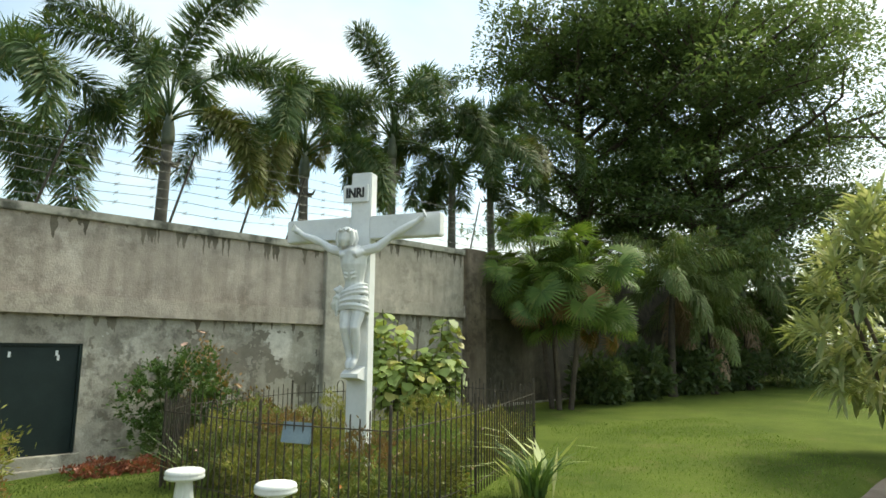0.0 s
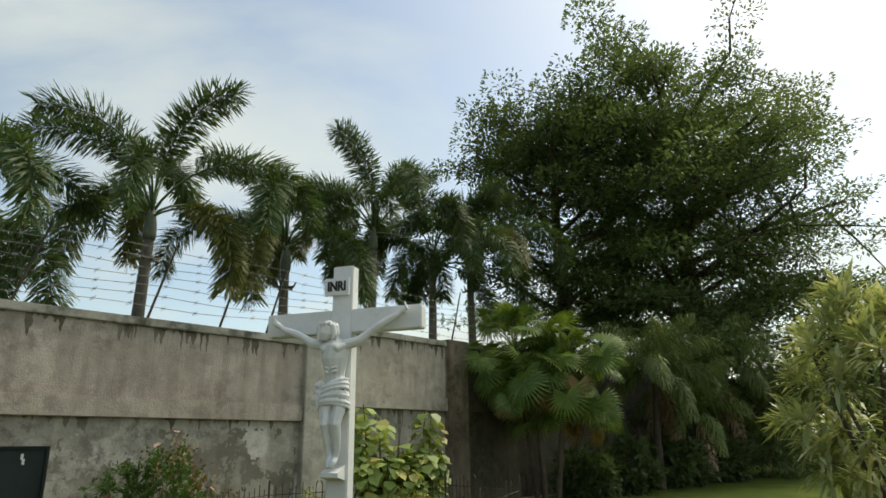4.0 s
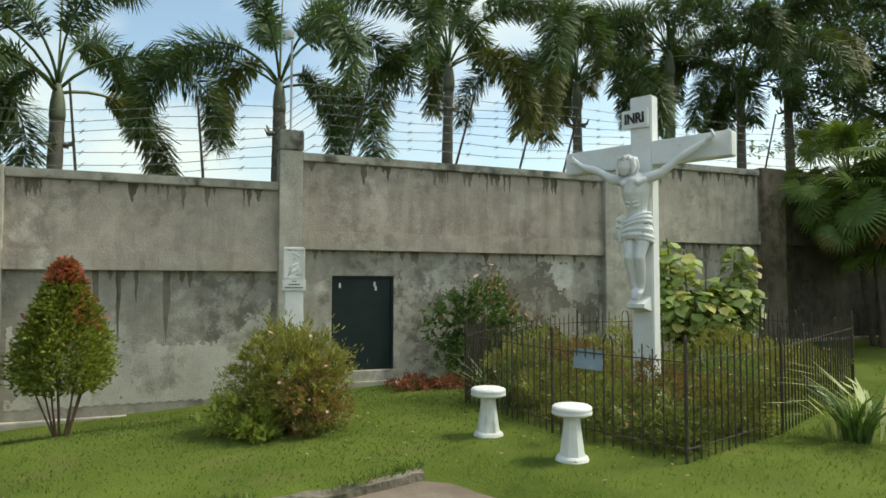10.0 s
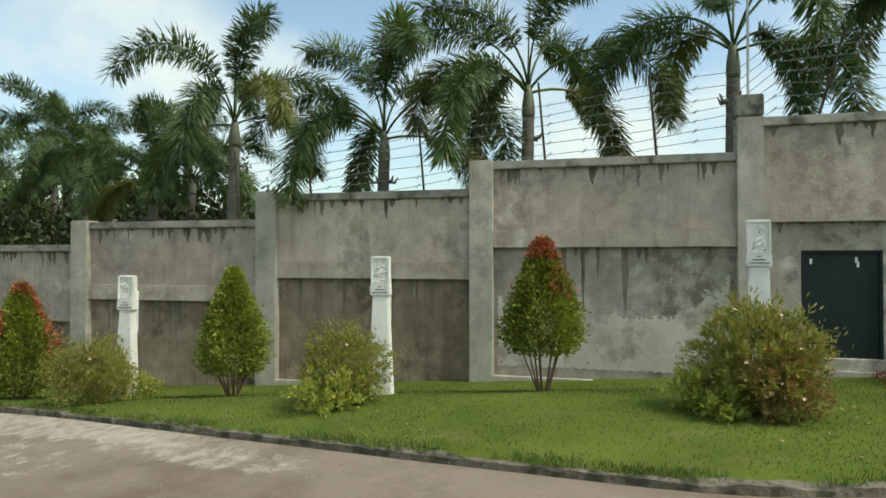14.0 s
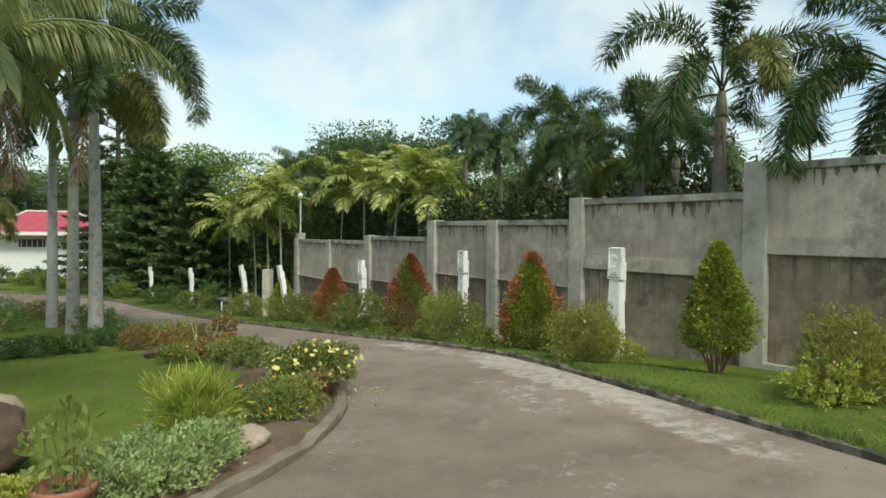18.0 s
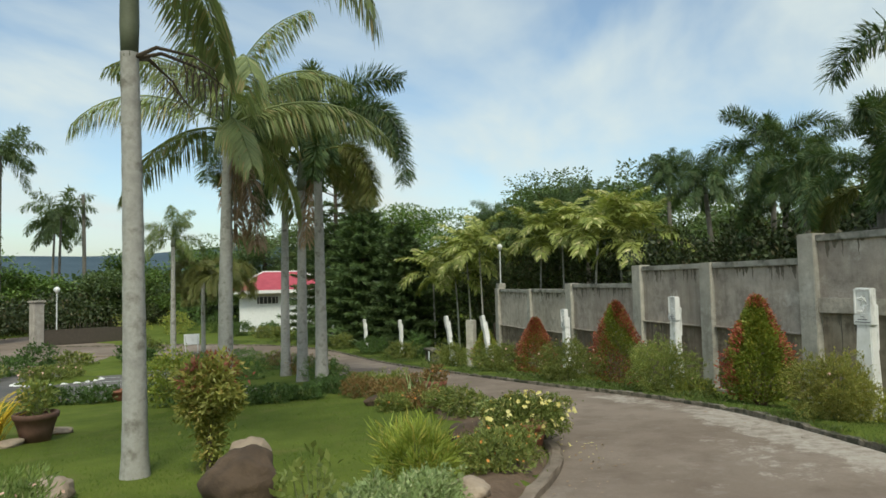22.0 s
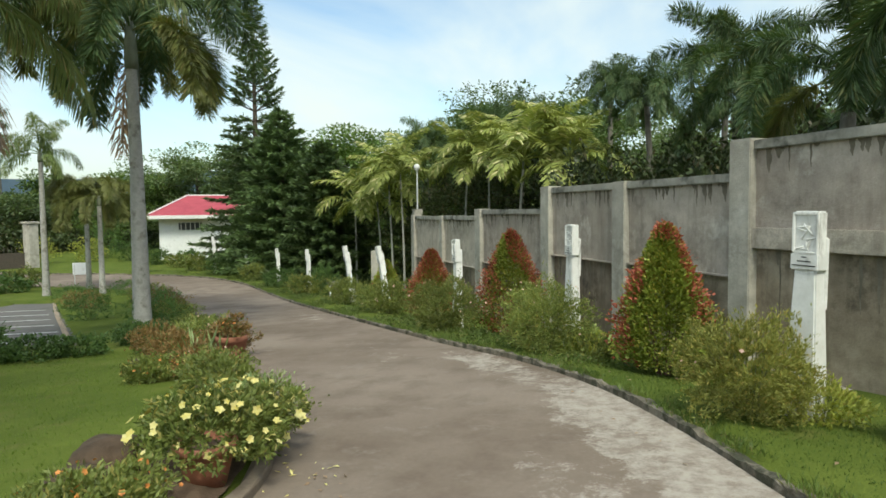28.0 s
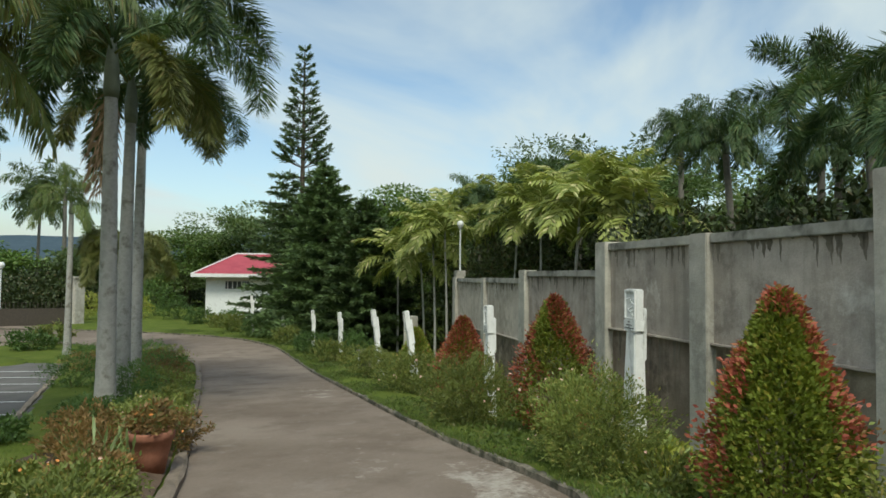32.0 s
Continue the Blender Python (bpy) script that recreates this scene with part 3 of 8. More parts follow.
FORE_POLY = np.array([(-13.0, -24.5), (-21.5, -30.5), (-25.0, -36), (-34, -47), (-20, -62), (4, -60), (10, -36), (-4, -27)])


def lawn_z(x, y):
    d = dist_to(ROAD_POLY, x, y)
    k = np.clip((d - 0.07) / 0.16, 0, 1)
    k = np.where(inside(ROAD_POLY, x, y), 0, k)
    paved = inside(FORE_POLY, x, y) | inside(BAY_POLY, x, y)
    return ground_z(x, y) + np.where(paved, -0.05, -0.05 + 0.12 * k)


def lz(x, y):
    return float(lawn_z(np.array([float(x)]), np.array([float(y)]))[0])


def axis_steps(a, b, step):
    far = [70, 110, 180, 300, 500, 900, 1600]
    return np.array([a - f for f in far[::-1]] + [a - 40, a - 25, a - 12, a - 5] + list(np.arange(a, b, step)) + [b + 5, b + 12, b + 25, b + 40] + [b + f for f in far])


gx, gy = axis_steps(-32, 12, 0.22), axis_steps(-34, 21, 0.22)
GX, GY = np.meshgrid(gx, gy, indexing="ij")
GZ = lawn_z(GX, GY)
nx, ny = GX.shape
gv = np.stack([GX, GY, GZ], -1).reshape(-1, 3)
ii, jj = np.meshgrid(np.arange(nx - 1), np.arange(ny - 1), indexing="ij")
gf = np.stack([ii * ny + jj, (ii + 1) * ny + jj, (ii + 1) * ny + jj + 1, ii * ny + jj + 1], -1).reshape(-1, 4)
ground = new("ground", cards_mesh("ground", [(gv, gf)], M_LAWN))
ground.data.polygons.foreach_set("use_smooth", [True] * len(ground.data.polygons))
tagged(ground, "mown green lawn sloping down along the concrete wall", "ground", kind="structure")


# scoured stretches of the road: centre, heading, half length, half width, how worn
WORN = [(-9.1, -0.55, 32, 3.3, 0.62, 1.0), (-6.2, 0.75, 28, 1.8, 0.36, 0.72), (-11.9, -3.0, 44, 1.6, 0.5, 0.8), (-7.6, -0.75, 22, 1.5, 0.45, 0.62), (-6.4, -1.3, 15, 1.3, 0.45, 0.4), (-4.4, 0.0, 25, 1.5, 0.6, 0.5), (-3.2, 1.6, 35, 1.2, 0.5, 0.55), (-12.5, -5.0, 48, 2.0, 0.6, 0.45), (-17.0, -9.6, 50, 2.5, 0.6, 0.5)]


def worn_at(x, y):
    best = 0.0
    for cx, cy, ang, hl, hw, amt in WORN:
        ca, sa = math.cos(radians(ang)), math.sin(radians(ang))
        u, w = (x - cx) * ca + (y - cy) * sa, -(x - cx) * sa + (y - cy) * ca
        best = max(best, amt * math.exp(-(abs(u / hl) ** 3 + abs(w / hw) ** 3)))
    return best


def road_sheet(name, A, B, across, material, label):
    k = np.linspace(0, 1, across)[None, :, None]
    P = (A[:, None, :] * (1 - k) + B[:, None, :] * k).reshape(-1, 2)
    v = np.column_stack([P, ground_z(P[:, 0], P[:, 1])])
    n = len(A)
    ii, jj = np.meshgrid(np.arange(n - 1), np.arange(across - 1), indexing="ij")
    f = np.stack([ii * across + jj, (ii + 1) * across + jj, (ii + 1) * across + jj + 1, ii * across + jj + 1], -1).reshape(-1, 4)
    me = cards_mesh(name, [(v, f)], material)
    me.polygons.foreach_set("use_smooth", [True] * len(me.polygons))
    at = me.attributes.new("wear", "FLOAT", "POINT")
    at.data.foreach_set("value", [worn_at(x, y) for x, y in P])
    return tagged(new(name, me), label, "road", kind="structure")


road_sheet("road", resample(ROAD_R, 300), resample(ROAD_L, 300), 44, M_ROAD, "worn grey-brown concrete driveway curving downhill")


def paving(name, poly, lift, material, label):
    bm = bmesh.new()
    x0, y0, x1, y1 = poly[:, 0].min(), poly[:, 1].min(), poly[:, 0].max(), poly[:, 1].max()
    bmesh.ops.create_grid(bm, x_segments=30, y_segments=30, size=0.5)
    for v in bm.verts:
        v.co.x, v.co.y = x0 + (v.co.x + 0.5) * (x1 - x0), y0 + (v.co.y + 0.5) * (y1 - y0)
    c = poly.mean(axis=0)
    for p, q in zip(poly, np.roll(poly, -1, axis=0)):
        e = np.array([-(q - p)[1], (q - p)[0]]); e /= np.linalg.norm(e)
        if e @ (c - p) > 0:
            e = -e
        bmesh.ops.bisect_plane(bm, geom=list(bm.verts) + list(bm.edges) + list(bm.faces), plane_co=(p[0], p[1], 0), plane_no=(e[0], e[1], 0), clear_outer=True)
    for v in bm.verts:
        v.co.z = gz(v.co.x, v.co.y) + lift
    ob = new(name, bm_mesh(name, bm, material, True))
    return tagged(ob, label, "pavement", kind="structure")


M_ASPHALT = surface("parking_asphalt", (0.10, 0.095, 0.085), (0.15, 0.14, 0.13), 1.5, 0.9, bump=0.2, fine=50, vary=0)
from mathutils.geometry import convex_hull_2d
hull = lambda P: P[convex_hull_2d([tuple(p) for p in P])]
paving("pavement_1", hull(FORE_POLY), 0.004, M_ROAD, "grey concrete forecourt in front of the gate")
paving("pavement_2", BAY_POLY[[1, 0, 4, 3, 2]], 0.012, M_ASPHALT, "dark paved parking bay with painted lines")


def sweep_kerb(name, P, w, h, side, material, label):
    """A kerb along P, w wide to one side, h above the road, with a worn rounded top."""
    P = np.array(P)
    T = np.gradient(P, axis=0); T /= np.linalg.norm(T, axis=1, keepdims=True)
    N = np.stack([-T[:, 1], T[:, 0]], 1) * side
    prof = [(-0.0, -0.12), (0.0, h * 0.8), (0.025, h), (w - 0.03, h * 0.97), (w, h * 0.7), (w, -0.12)]
    v, f, k = [], [], len(prof)
    for i, (p, nn) in enumerate(zip(P, N)):
        j = 0.005 * math.sin(i * 2.1) + 0.005 * math.sin(i * 5.3) * math.sin(i * 0.71) + 0.007 * math.sin(i * 0.19) + 0.006 * math.sin(i * 12.7) + 0.012 * math.sin(i * 0.83) * math.sin(i * 0.31)
        for c, (a, z) in enumerate(prof):
            chip = max(0.0, noise.noise(Vector((p[0] * 2.6, p[1] * 2.6, c * 0.6))) - 0.12) * 0.11
            rough = noise.noise(Vector((p[0] * 9.0, p[1] * 9.0, c * 2.3))) * 0.014
            q = p + nn * (a + (j if 0 < a < w else 0) + (rough + (chip * 0.3 if c < 3 else 0) if z > 0 else 0))
            v.append((q[0], q[1], gz(p[0], p[1]) + z + (j * 0.6 + rough - min(chip, 0.03) if z > 0 else 0)))
    for i in range(len(P) - 1):
        for j in range(k - 1):
            f.append((i * k + j, (i + 1) * k + j, (i + 1) * k + j + 1, i * k + j + 1))
    f.append(tuple(range(k))); f.append(tuple(range(len(v) - 1, len(v) - k - 1, -1)))
    bm = bmesh.new()
    bm.from_mesh(mesh_of(name, v, f))
    bmesh.ops.recalc_face_normals(bm, faces=bm.faces)
    return tagged(new(name, bm_mesh(name, bm, material)), label, "kerb", kind="structure")


KERB_R = resample(ROAD_R[8:], 640)
sweep_kerb("kerb_1", KERB_R, 0.09, 0.07, -1, M_KERB, "mossy grey concrete kerb along the wall-side lawn")
sweep_kerb("kerb_2", resample(ROAD_L[6:], 220), 0.14, 0.075, 1, M_KERB_WARM, "low worn concrete kerb round the flower island")

# ---- boundary wall ----
W_P1 = np.array([-5.95, 7.56]); W_DIR = np.array([-0.7006, -0.7135])
W_P5 = W_P1 + W_DIR * 10.88; W_DIR2 = np.array([-0.73, -0.6834])
W_P8 = W_P5 + W_DIR2 * 16.0; W_DIR3 = np.array([-0.80, -0.60])


def wall_at(a):
    """Place and direction on the wall's face, a metres from the tall pillar by the door (down the road positive)."""
    if a <= 10.88:
        return W_P1 + W_DIR * a, W_DIR
    if a <= 26.88:
        return W_P5 + W_DIR2 * (a - 10.88), W_DIR2
    return W_P8 + W_DIR3 * (a - 26.88), W_DIR3


def normal_of(d):
    return np.array([-d[1], d[0]])  # towards the road


def wall_box(a0, a1, b0, b1, z0, z1, bevel=0.0):
    """Mesh of a block along the wall from a0 to a1, b0 to b1 proud of its face, z0 to z1."""
    am = (a0 + a1) / 2
    p, d = wall_at(am)
    nn = normal_of(d)
    c = p + nn * (b0 + b1) / 2
    bm = bmesh.new()
    add_box(bm, (c[0], c[1], (z0 + z1) / 2), (a1 - a0, b1 - b0, z1 - z0), bevel, 1.0, 0.0)
    bmesh.ops.rotate(bm, verts=bm.verts, cent=(c[0], c[1], 0), matrix=Matrix.Rotation(math.atan2(d[1], d[0]), 3, "Z"))
    return bm


# bays: from, to, top of wall, underside of ledge, height of ledge, what stands above and below it
BAYS = [(-30.0, -19.6, 3.95, 2.45, 0.26), (-19.2, -9.75, 3.72, 2.22, 0.26), (-9.13, -5.98, 3.68, 2.22, 0.26), (-5.50, -0.33, 3.35, 1.95, 0.27), (0.0, 3.31, 2.90, 1.63, 0.26), (3.66, 6.84, 2.51, 1.16, 0.26),
        (7.21, 10.53, 2.11, 0.76, 0.26), (10.88, 13.28, 1.72, 0.35, 0.03), (13.65, 16.0, 1.72, 0.33, 0.03), (16.38, 19.93, 1.29, -0.1, 0.03), (20.33, 23.2, 1.12, -0.3, 0.03), (23.5, 26.5, 1.10, -0.35, 0.03)]
PILLARS = [(-19.6, -19.2, 3.95), (-9.75, -9.13, 3.72), (-5.98, -5.50, 3.68), (-0.33, 0.0, 3.36), (3.31, 3.66, 2.92), (6.84, 7.21, 2.55), (10.53, 10.88, 2.14), (13.28, 13.65, 1.73), (16.0, 16.38, 1.75), (19.93, 20.33, 1.31), (23.2, 23.5, 1.12), (26.5, 26.88, 1.14)]
DOOR = (-1.74, -0.79, 0.18, 1.58)
for i, (a0, a1, top, led, lh) in enumerate(BAYS):
    p, d = wall_at((a0 + a1) / 2)
    base = min(gz(*wall_at(a0)[0]), gz(*wall_at(a1)[0])) - 0.5
    wall = tagged(new(f"wall_{i + 1}"), "grey stained rendered concrete wall bay with a ledge and coping", "wall", kind="structure")
    # first two bays: moss plus tree shade painted into the render
    part("upper_panel", wall_box(a0, a1, -0.16, 0.0, led, top - 0.12), M_WALL_MOSS_SHADE if i < 2 else M_WALL, wall)
    low_mat = M_WALL_MOSS_SHADE if i < 2 else M_WALL_DARK if i > 4 else M_WALL_LOW
    if a0 < DOOR[1] < a1 + 0.2 and a0 < DOOR[0]:
        part("lower_panel", wall_box(a0, DOOR[0], -0.16, -0.03, base, led), M_WALL_LOW, wall)
        part("lower_panel", wall_box(DOOR[1], a1, -0.16, -0.03, base, led), M_WALL_LOW, wall)
        part("lintel", wall_box(DOOR[0], DOOR[1], -0.16, -0.03, DOOR[3], led), M_WALL_LOW, wall)
        part("threshold", wall_box(DOOR[0] - 0.06, DOOR[1] + 0.06, -0.16, 0.045, base, DOOR[2], 0.008), M_WALL_LOW, wall)
    else:
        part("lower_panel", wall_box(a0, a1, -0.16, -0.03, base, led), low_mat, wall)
    part("ledge", wall_box(a0, a1, 0.003, 0.06, led, led + lh, 0.008), M_WALL_MOSS_SHADE if i < 2 else M_WALL, wall)
    part("coping", wall_box(a0, a1, -0.22, 0.06, top - 0.12, top, 0.012), M_CAP, wall, "dark weathered coping")
    part("footing", wall_box(a0, a1, -0.03, 0.10, base, (gz(*wall_at(a0)[0]) + gz(*wall_at(a1)[0])) / 2 + 0.05, 0.01), M_WALL_LOW, wall)
for i, (a0, a1, top) in enumerate(PILLARS):
    base = gz(*wall_at((a0 + a1) / 2)[0]) - 0.6
    pil = tagged(new(f"pillar_{i + 1}"), "pale grey concrete pillar between two wall bays", "pillar", kind="structure")
    # first two pillars take the darker brown render
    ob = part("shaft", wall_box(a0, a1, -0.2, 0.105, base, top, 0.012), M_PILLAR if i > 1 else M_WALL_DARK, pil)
part("cap_block", wall_box(-0.335, 0.005, -0.21, 0.115, 3.36, 3.65, 0.015), M_CAP, bpy.data.objects["pillar_4"], "dark mossy block")

# door in the wall
dp, dd = wall_at((DOOR[0] + DOOR[1]) / 2)
door = tagged(new("door_1"), "closed dark green metal door set into the concrete wall", "door", kind="structure")
part("door_leaf", wall_box(DOOR[0] + 0.03, DOOR[1] - 0.03, -0.12, -0.085, DOOR[2], DOOR[3] - 0.03, 0.006), M_DOOR, door)
for a0, a1, z0, z1 in ((DOOR[0], DOOR[0] + 0.035, DOOR[2], DOOR[3]), (DOOR[1] - 0.035, DOOR[1], DOOR[2], DOOR[3]), (DOOR[0] + 0.035, DOOR[1] - 0.035, DOOR[3] - 0.035, DOOR[3])):
    part("door_frame", wall_box(a0, a1, -0.14, -0.05, z0, z1, 0.004), M_DOOR, door)
for a, z in ((-1.45, 1.46), (-0.92, 1.44), (-1.47, 1.40)):
    part("peeled_spot", wall_box(a - 0.015, a + 0.015, -0.084, -0.081, z - 0.04, z + 0.03), M_WHITE, door, "pale spot of peeled paint")

# barbed wire on raked posts
wire = thing("barbed_wire_fence", *W_P1, 0, "rusty barbed wire strung on raked steel posts above the wall", "fence")
wire.matrix_basis = Matrix()
for a in (-16, -12.5, -9.4, -6.8, -4.75, -3.9, -2.75, -1.0, 1.0, 2.55, 4.4, 6.3, 7.6):
    p, d = wall_at(a)
    nn = normal_of(d)
    zt = max([b[2] for b in BAYS if b[0] - 0.4 <= a <= b[1] + 0.4] or [3.0])
    q = p - nn * 0.08
    part("post", mesh_of("post", *tube_data([(q[0], q[1], zt - 0.1), (q[0] - d[0] * 0.35 * (1 if a < 0 else -0.3), q[1] - d[1] * 0.35 * (1 if a < 0 else -0.3), zt + 1.15)], [0.02, 0.016], 6)), M_IRON, wire)
for k in range(7):
    pts = []
    for a in np.arange(-18, 7.7, 0.5):
        p, d = wall_at(a)
        nn = normal_of(d)
        zt = 3.35 + 0.02 * (-a) if a < 0 else 2.98 - 0.115 * a
        pts.append((p[0] - nn[0] * 0.08, p[1] - nn[1] * 0.08, zt + 0.14 + k * 0.15 + 0.025 * math.sin(a * 2.2 + k)))
    items = [tube_data(pts, [0.0045] * len(pts), 4)]
    for p in pts[::1]:
        for o in ((0.03, 0.02, 0.035), (-0.03, 0.03, 0.03)):
            items.append(tube_data([(p[0] - o[0], p[1] - o[1], p[2] - o[2]), (p[0] + o[0], p[1] + o[1], p[2] + o[2])], [0.005, 0.005], 3))
    part("barbed_strand", mesh_of("barbed_strand", *join_data(items)), M_WIRE, wire)


# ---- plant builders ----
def arc_points(length, elev, droop, n=10, side=0.0):
    """A frond's rib: leaves at elev degrees in the xz plane and bends down by droop degrees along its length."""
    pts, p, a = [(0.0, 0.0, 0.0)], np.zeros(3), radians(elev)
    for i in range(n):
        a2 = a - radians(droop) * ((i + 1) / n) ** 1.3
        p = p + np.array([math.cos(a2), side * (i / n) * 0.15, math.sin(a2)]) * length / n
        pts.append(tuple(p))
    return np.array(pts)


def along(P, t):
    s = np.linspace(0, 1, len(P))
    return np.stack([np.interp(t, s, P[:, k]) for k in range(3)], -1)


def frond_mesh(name, length, elev, droop, leaf, width, plumose, rows, material, sag=0.5, start=0.22, blunt=False, vee=0.25):
    """One palm frond: a tapered rib with leaflets; plumose fronds carry them all round."""
    P = arc_points(length, elev, droop, 12, RNG.uniform(-1, 1))
    rib = tube_data(P, np.linspace(0.024, 0.006, len(P)), 4)
    rv = np.array(rib[0]); rf = np.array([f for f in rib[1] if len(f) == 4])
    t = np.repeat(np.linspace(start, 1.0, rows), plumose)
    t = np.clip(t + RNG.uniform(-0.5, 0.5, len(t)) / rows, start, 1)
    c = along(P, t)
    tan = unit(along(P, np.clip(t + 0.03, 0, 1)) - along(P, np.clip(t - 0.03, 0, 1)))
    sidev = unit(np.cross(tan, np.array([0, 0, 1.0]) + 1e-3))
    upv = np.cross(sidev, tan)
    if plumose > 2:
        th = RNG.uniform(0, 2 * math.pi, len(t))
    else:
        th = np.where(np.arange(len(t)) % 2 == 0, vee, math.pi - vee) + RNG.normal(0, 0.12, len(t))
    out = np.cos(th)[:, None] * sidev + np.sin(th)[:, None] * upv
    d = unit(tan * (RNG.uniform(0.35, 0.75, len(t)) if blunt else RNG.uniform(0.55, 0.95, len(t)))[:, None] + out + np.array([0, 0, -sag * 0.5]))
    taper = np.interp(t, [start, start + 0.18, 0.85, 1.0], [0.5, 1.0, 1.0, 0.7]) if blunt else 0.5 + 0.75 * np.sin(math.pi * np.clip(t * 0.86 + 0.1, 0, 1))
    ln = leaf * taper * RNG.uniform(0.8, 1.15, len(t))
    # each leaflet in two pieces, the outer one sagging
    v1, f1 = leaf_cards(c, d, upv + 0.4 * rand_dirs(len(t)), ln * 0.62, width, 0.1)
    c2 = c + d * (ln * 0.42)[:, None]
    d2 = unit(d + np.array([0, 0, -sag]))
    v2, f2 = leaf_cards(c2, d2, upv + 0.4 * rand_dirs(len(t)), ln * 0.62, width * 0.85, 0.1)
    return cards_mesh(name, [(rv, rf), (v1, f1), (v2, f2)], material)


FOX = [frond_mesh("frond", ln, e, dr, 0.41, 0.028, 7, 88, L_PALM, 0.35, 0.28, True) for ln, e, dr in ((2.6, 84, 92), (2.9, 78, 120), (3.1, 72, 136), (3.2, 64, 146), (3.1, 55, 150), (2.9, 44, 140), (2.8, 30, 126), (2.6, 10, 104))]
FOX_Y = [frond_mesh("frond", ln, e, dr, 0.42, 0.029, 8, 80, L_PALM_YEL, 0.45, 0.28, True) for ln, e, dr in ((2.7, 62, 152), (2.5, 22, 120))]
QUEEN = [frond_mesh("frond", 2.7, e, dr, 0.55, 0.027, 2, 130, L_PALM_GREY, 1.5, 0.18, vee=-0.1) for e, dr in ((82, 70), (66, 82), (50, 90), (32, 86), (10, 72))]
QUEEN_D = [frond_mesh("frond", 2.3, e, dr, 0.48, 0.030, 3, 74, L_PALM_SOFT, 1.1) for e, dr in ((80, 75), (64, 95), (46, 105), (30, 100), (5, 80))]
QUEEN_B = [frond_mesh("frond", 2.3, e, dr, 0.48, 0.032, 3, 66, L_PALM, 0.9) for e, dr in ((80, 75), (64, 95), (46, 105), (30, 100), (5, 80))]
ARECA = [frond_mesh("frond", 2.0, e, dr, 0.56, 0.074, 2, 32, L_ARECA, 0.6, 0.26, vee=0.3) for e, dr in ((82, 62), (70, 84), (57, 98), (42, 104), (22, 88))]
COCO = [frond_mesh("frond", 3.6, e, dr, 0.8, 0.11, 3, 40, L_DARK, 0.8, 0.12) for e, dr in ((70, 60), (45, 80), (25, 80), (5, 75), (-25, 55))]
DRYF = [frond_mesh("dry_frond", 1.7, -60, 30, 0.45, 0.03, 3, 34, L_DRY, 0.9, 0.1)]


def trunk_mesh(name, h, r0, r1, material, lean=(0, 0), rings=True, flare=1.25):
    n = max(8, int(h / 0.14))
    z = np.linspace(0, h, n)
    pts = [(lean[0] * (q / h) ** 2, lean[1] * (q / h) ** 2, q) for q in z]
    rad = [(r0 + (r1 - r0) * q / h) * (1 + (flare - 1) * math.exp(-q / 0.25)) * (1 + (0.035 * (i % 2) if rings else 0)) for i, q in enumerate(z)]
    return mesh_of(name, *tube_data(pts, rad, 16, False), material, True)


def palm(x, y, crown_z, label, fronds, count, r=0.15, trunk_mat=M_TRUNK_DARK, shaft=0.6, scale=1.0, lean=(0, 0), group="", yellow=0, seed=0, spear=True, name="palm_tree", base=None, dry=0):
    rg = random.Random(seed)
    z0 = (lz(x, y) if base is None else base) - 0.05
    h = crown_z - shaft - z0
    ob = thing(name, x, y, z0, label, "palm tree", group)
    part("trunk", trunk_mesh("trunk", h, r, r * (0.62 if h > 4.5 else 0.72), trunk_mat, lean), trunk_mat, ob)
    if shaft > 0.1:
        me = mesh_of("crownshaft", *tube_data([(lean[0], lean[1], h + k * shaft) for k in (-0.03, 0.15, 0.5, 0.8, 1.05)], [r * 0.72, r * 0.82, r * 0.74, r * 0.55, r * 0.3], 10), M_SHAFT, True)
        part("crownshaft", me, M_SHAFT, ob)
    if shaft > 0.5 and trunk_mat is M_TRUNK_DARK:
        for k in range(5):
            a = k * 1.26 + seed
            part("flower_stub", mesh_of("flower_stub", *tube_data([(lean[0] + r * 0.6 * math.cos(a), lean[1] + r * 0.6 * math.sin(a), h - 0.35), (lean[0] + r * 1.5 * math.cos(a), lean[1] + r * 1.5 * math.sin(a), h - 0.36), (lean[0] + r * 1.9 * math.cos(a), lean[1] + r * 1.9 * math.sin(a), h - 0.26)], [0.03, 0.028, 0.012], 5)), M_TRUNK_DARK, ob)
    if spear:
        part("spear_leaf", mesh_of("spear_leaf", *tube_data([(lean[0], lean[1], h + shaft), (lean[0] + 0.02, lean[1], h + shaft + 0.9 * scale), (lean[0] + 0.05, lean[1], h + shaft + 1.7 * scale)], [0.022, 0.014, 0.004], 5)), M_STEM, ob)
    az = rg.uniform(0, 360)
    for i in range(count):
        k = i / max(1, count - 1)
        src = fronds[min(len(fronds) - 1, int(k * len(fronds)))]
        if yellow and i >= count - yellow:
            src = FOX_Y[i % len(FOX_Y)]
        az += 137.5 + rg.uniform(-14, 14)
        s = scale * rg.uniform(0.88, 1.1)
        m = pose(lean[0], lean[1], h + shaft * (1.0 - 0.25 * k), rg.uniform(-6, 6), rg.uniform(-5, 5), az) @ Matrix.Diagonal((s, s, s, 1))
        part("frond", src, None, ob, "", m)
    for i in range(dry):
        m = pose(lean[0], lean[1], h + shaft * 0.3, 0, 0, rg.uniform(0, 360)) @ Matrix.Diagonal((scale, scale, scale, 1))
        part("dry_frond", DRYF[0], None, ob, "brown dead frond hanging down", m)
    return ob


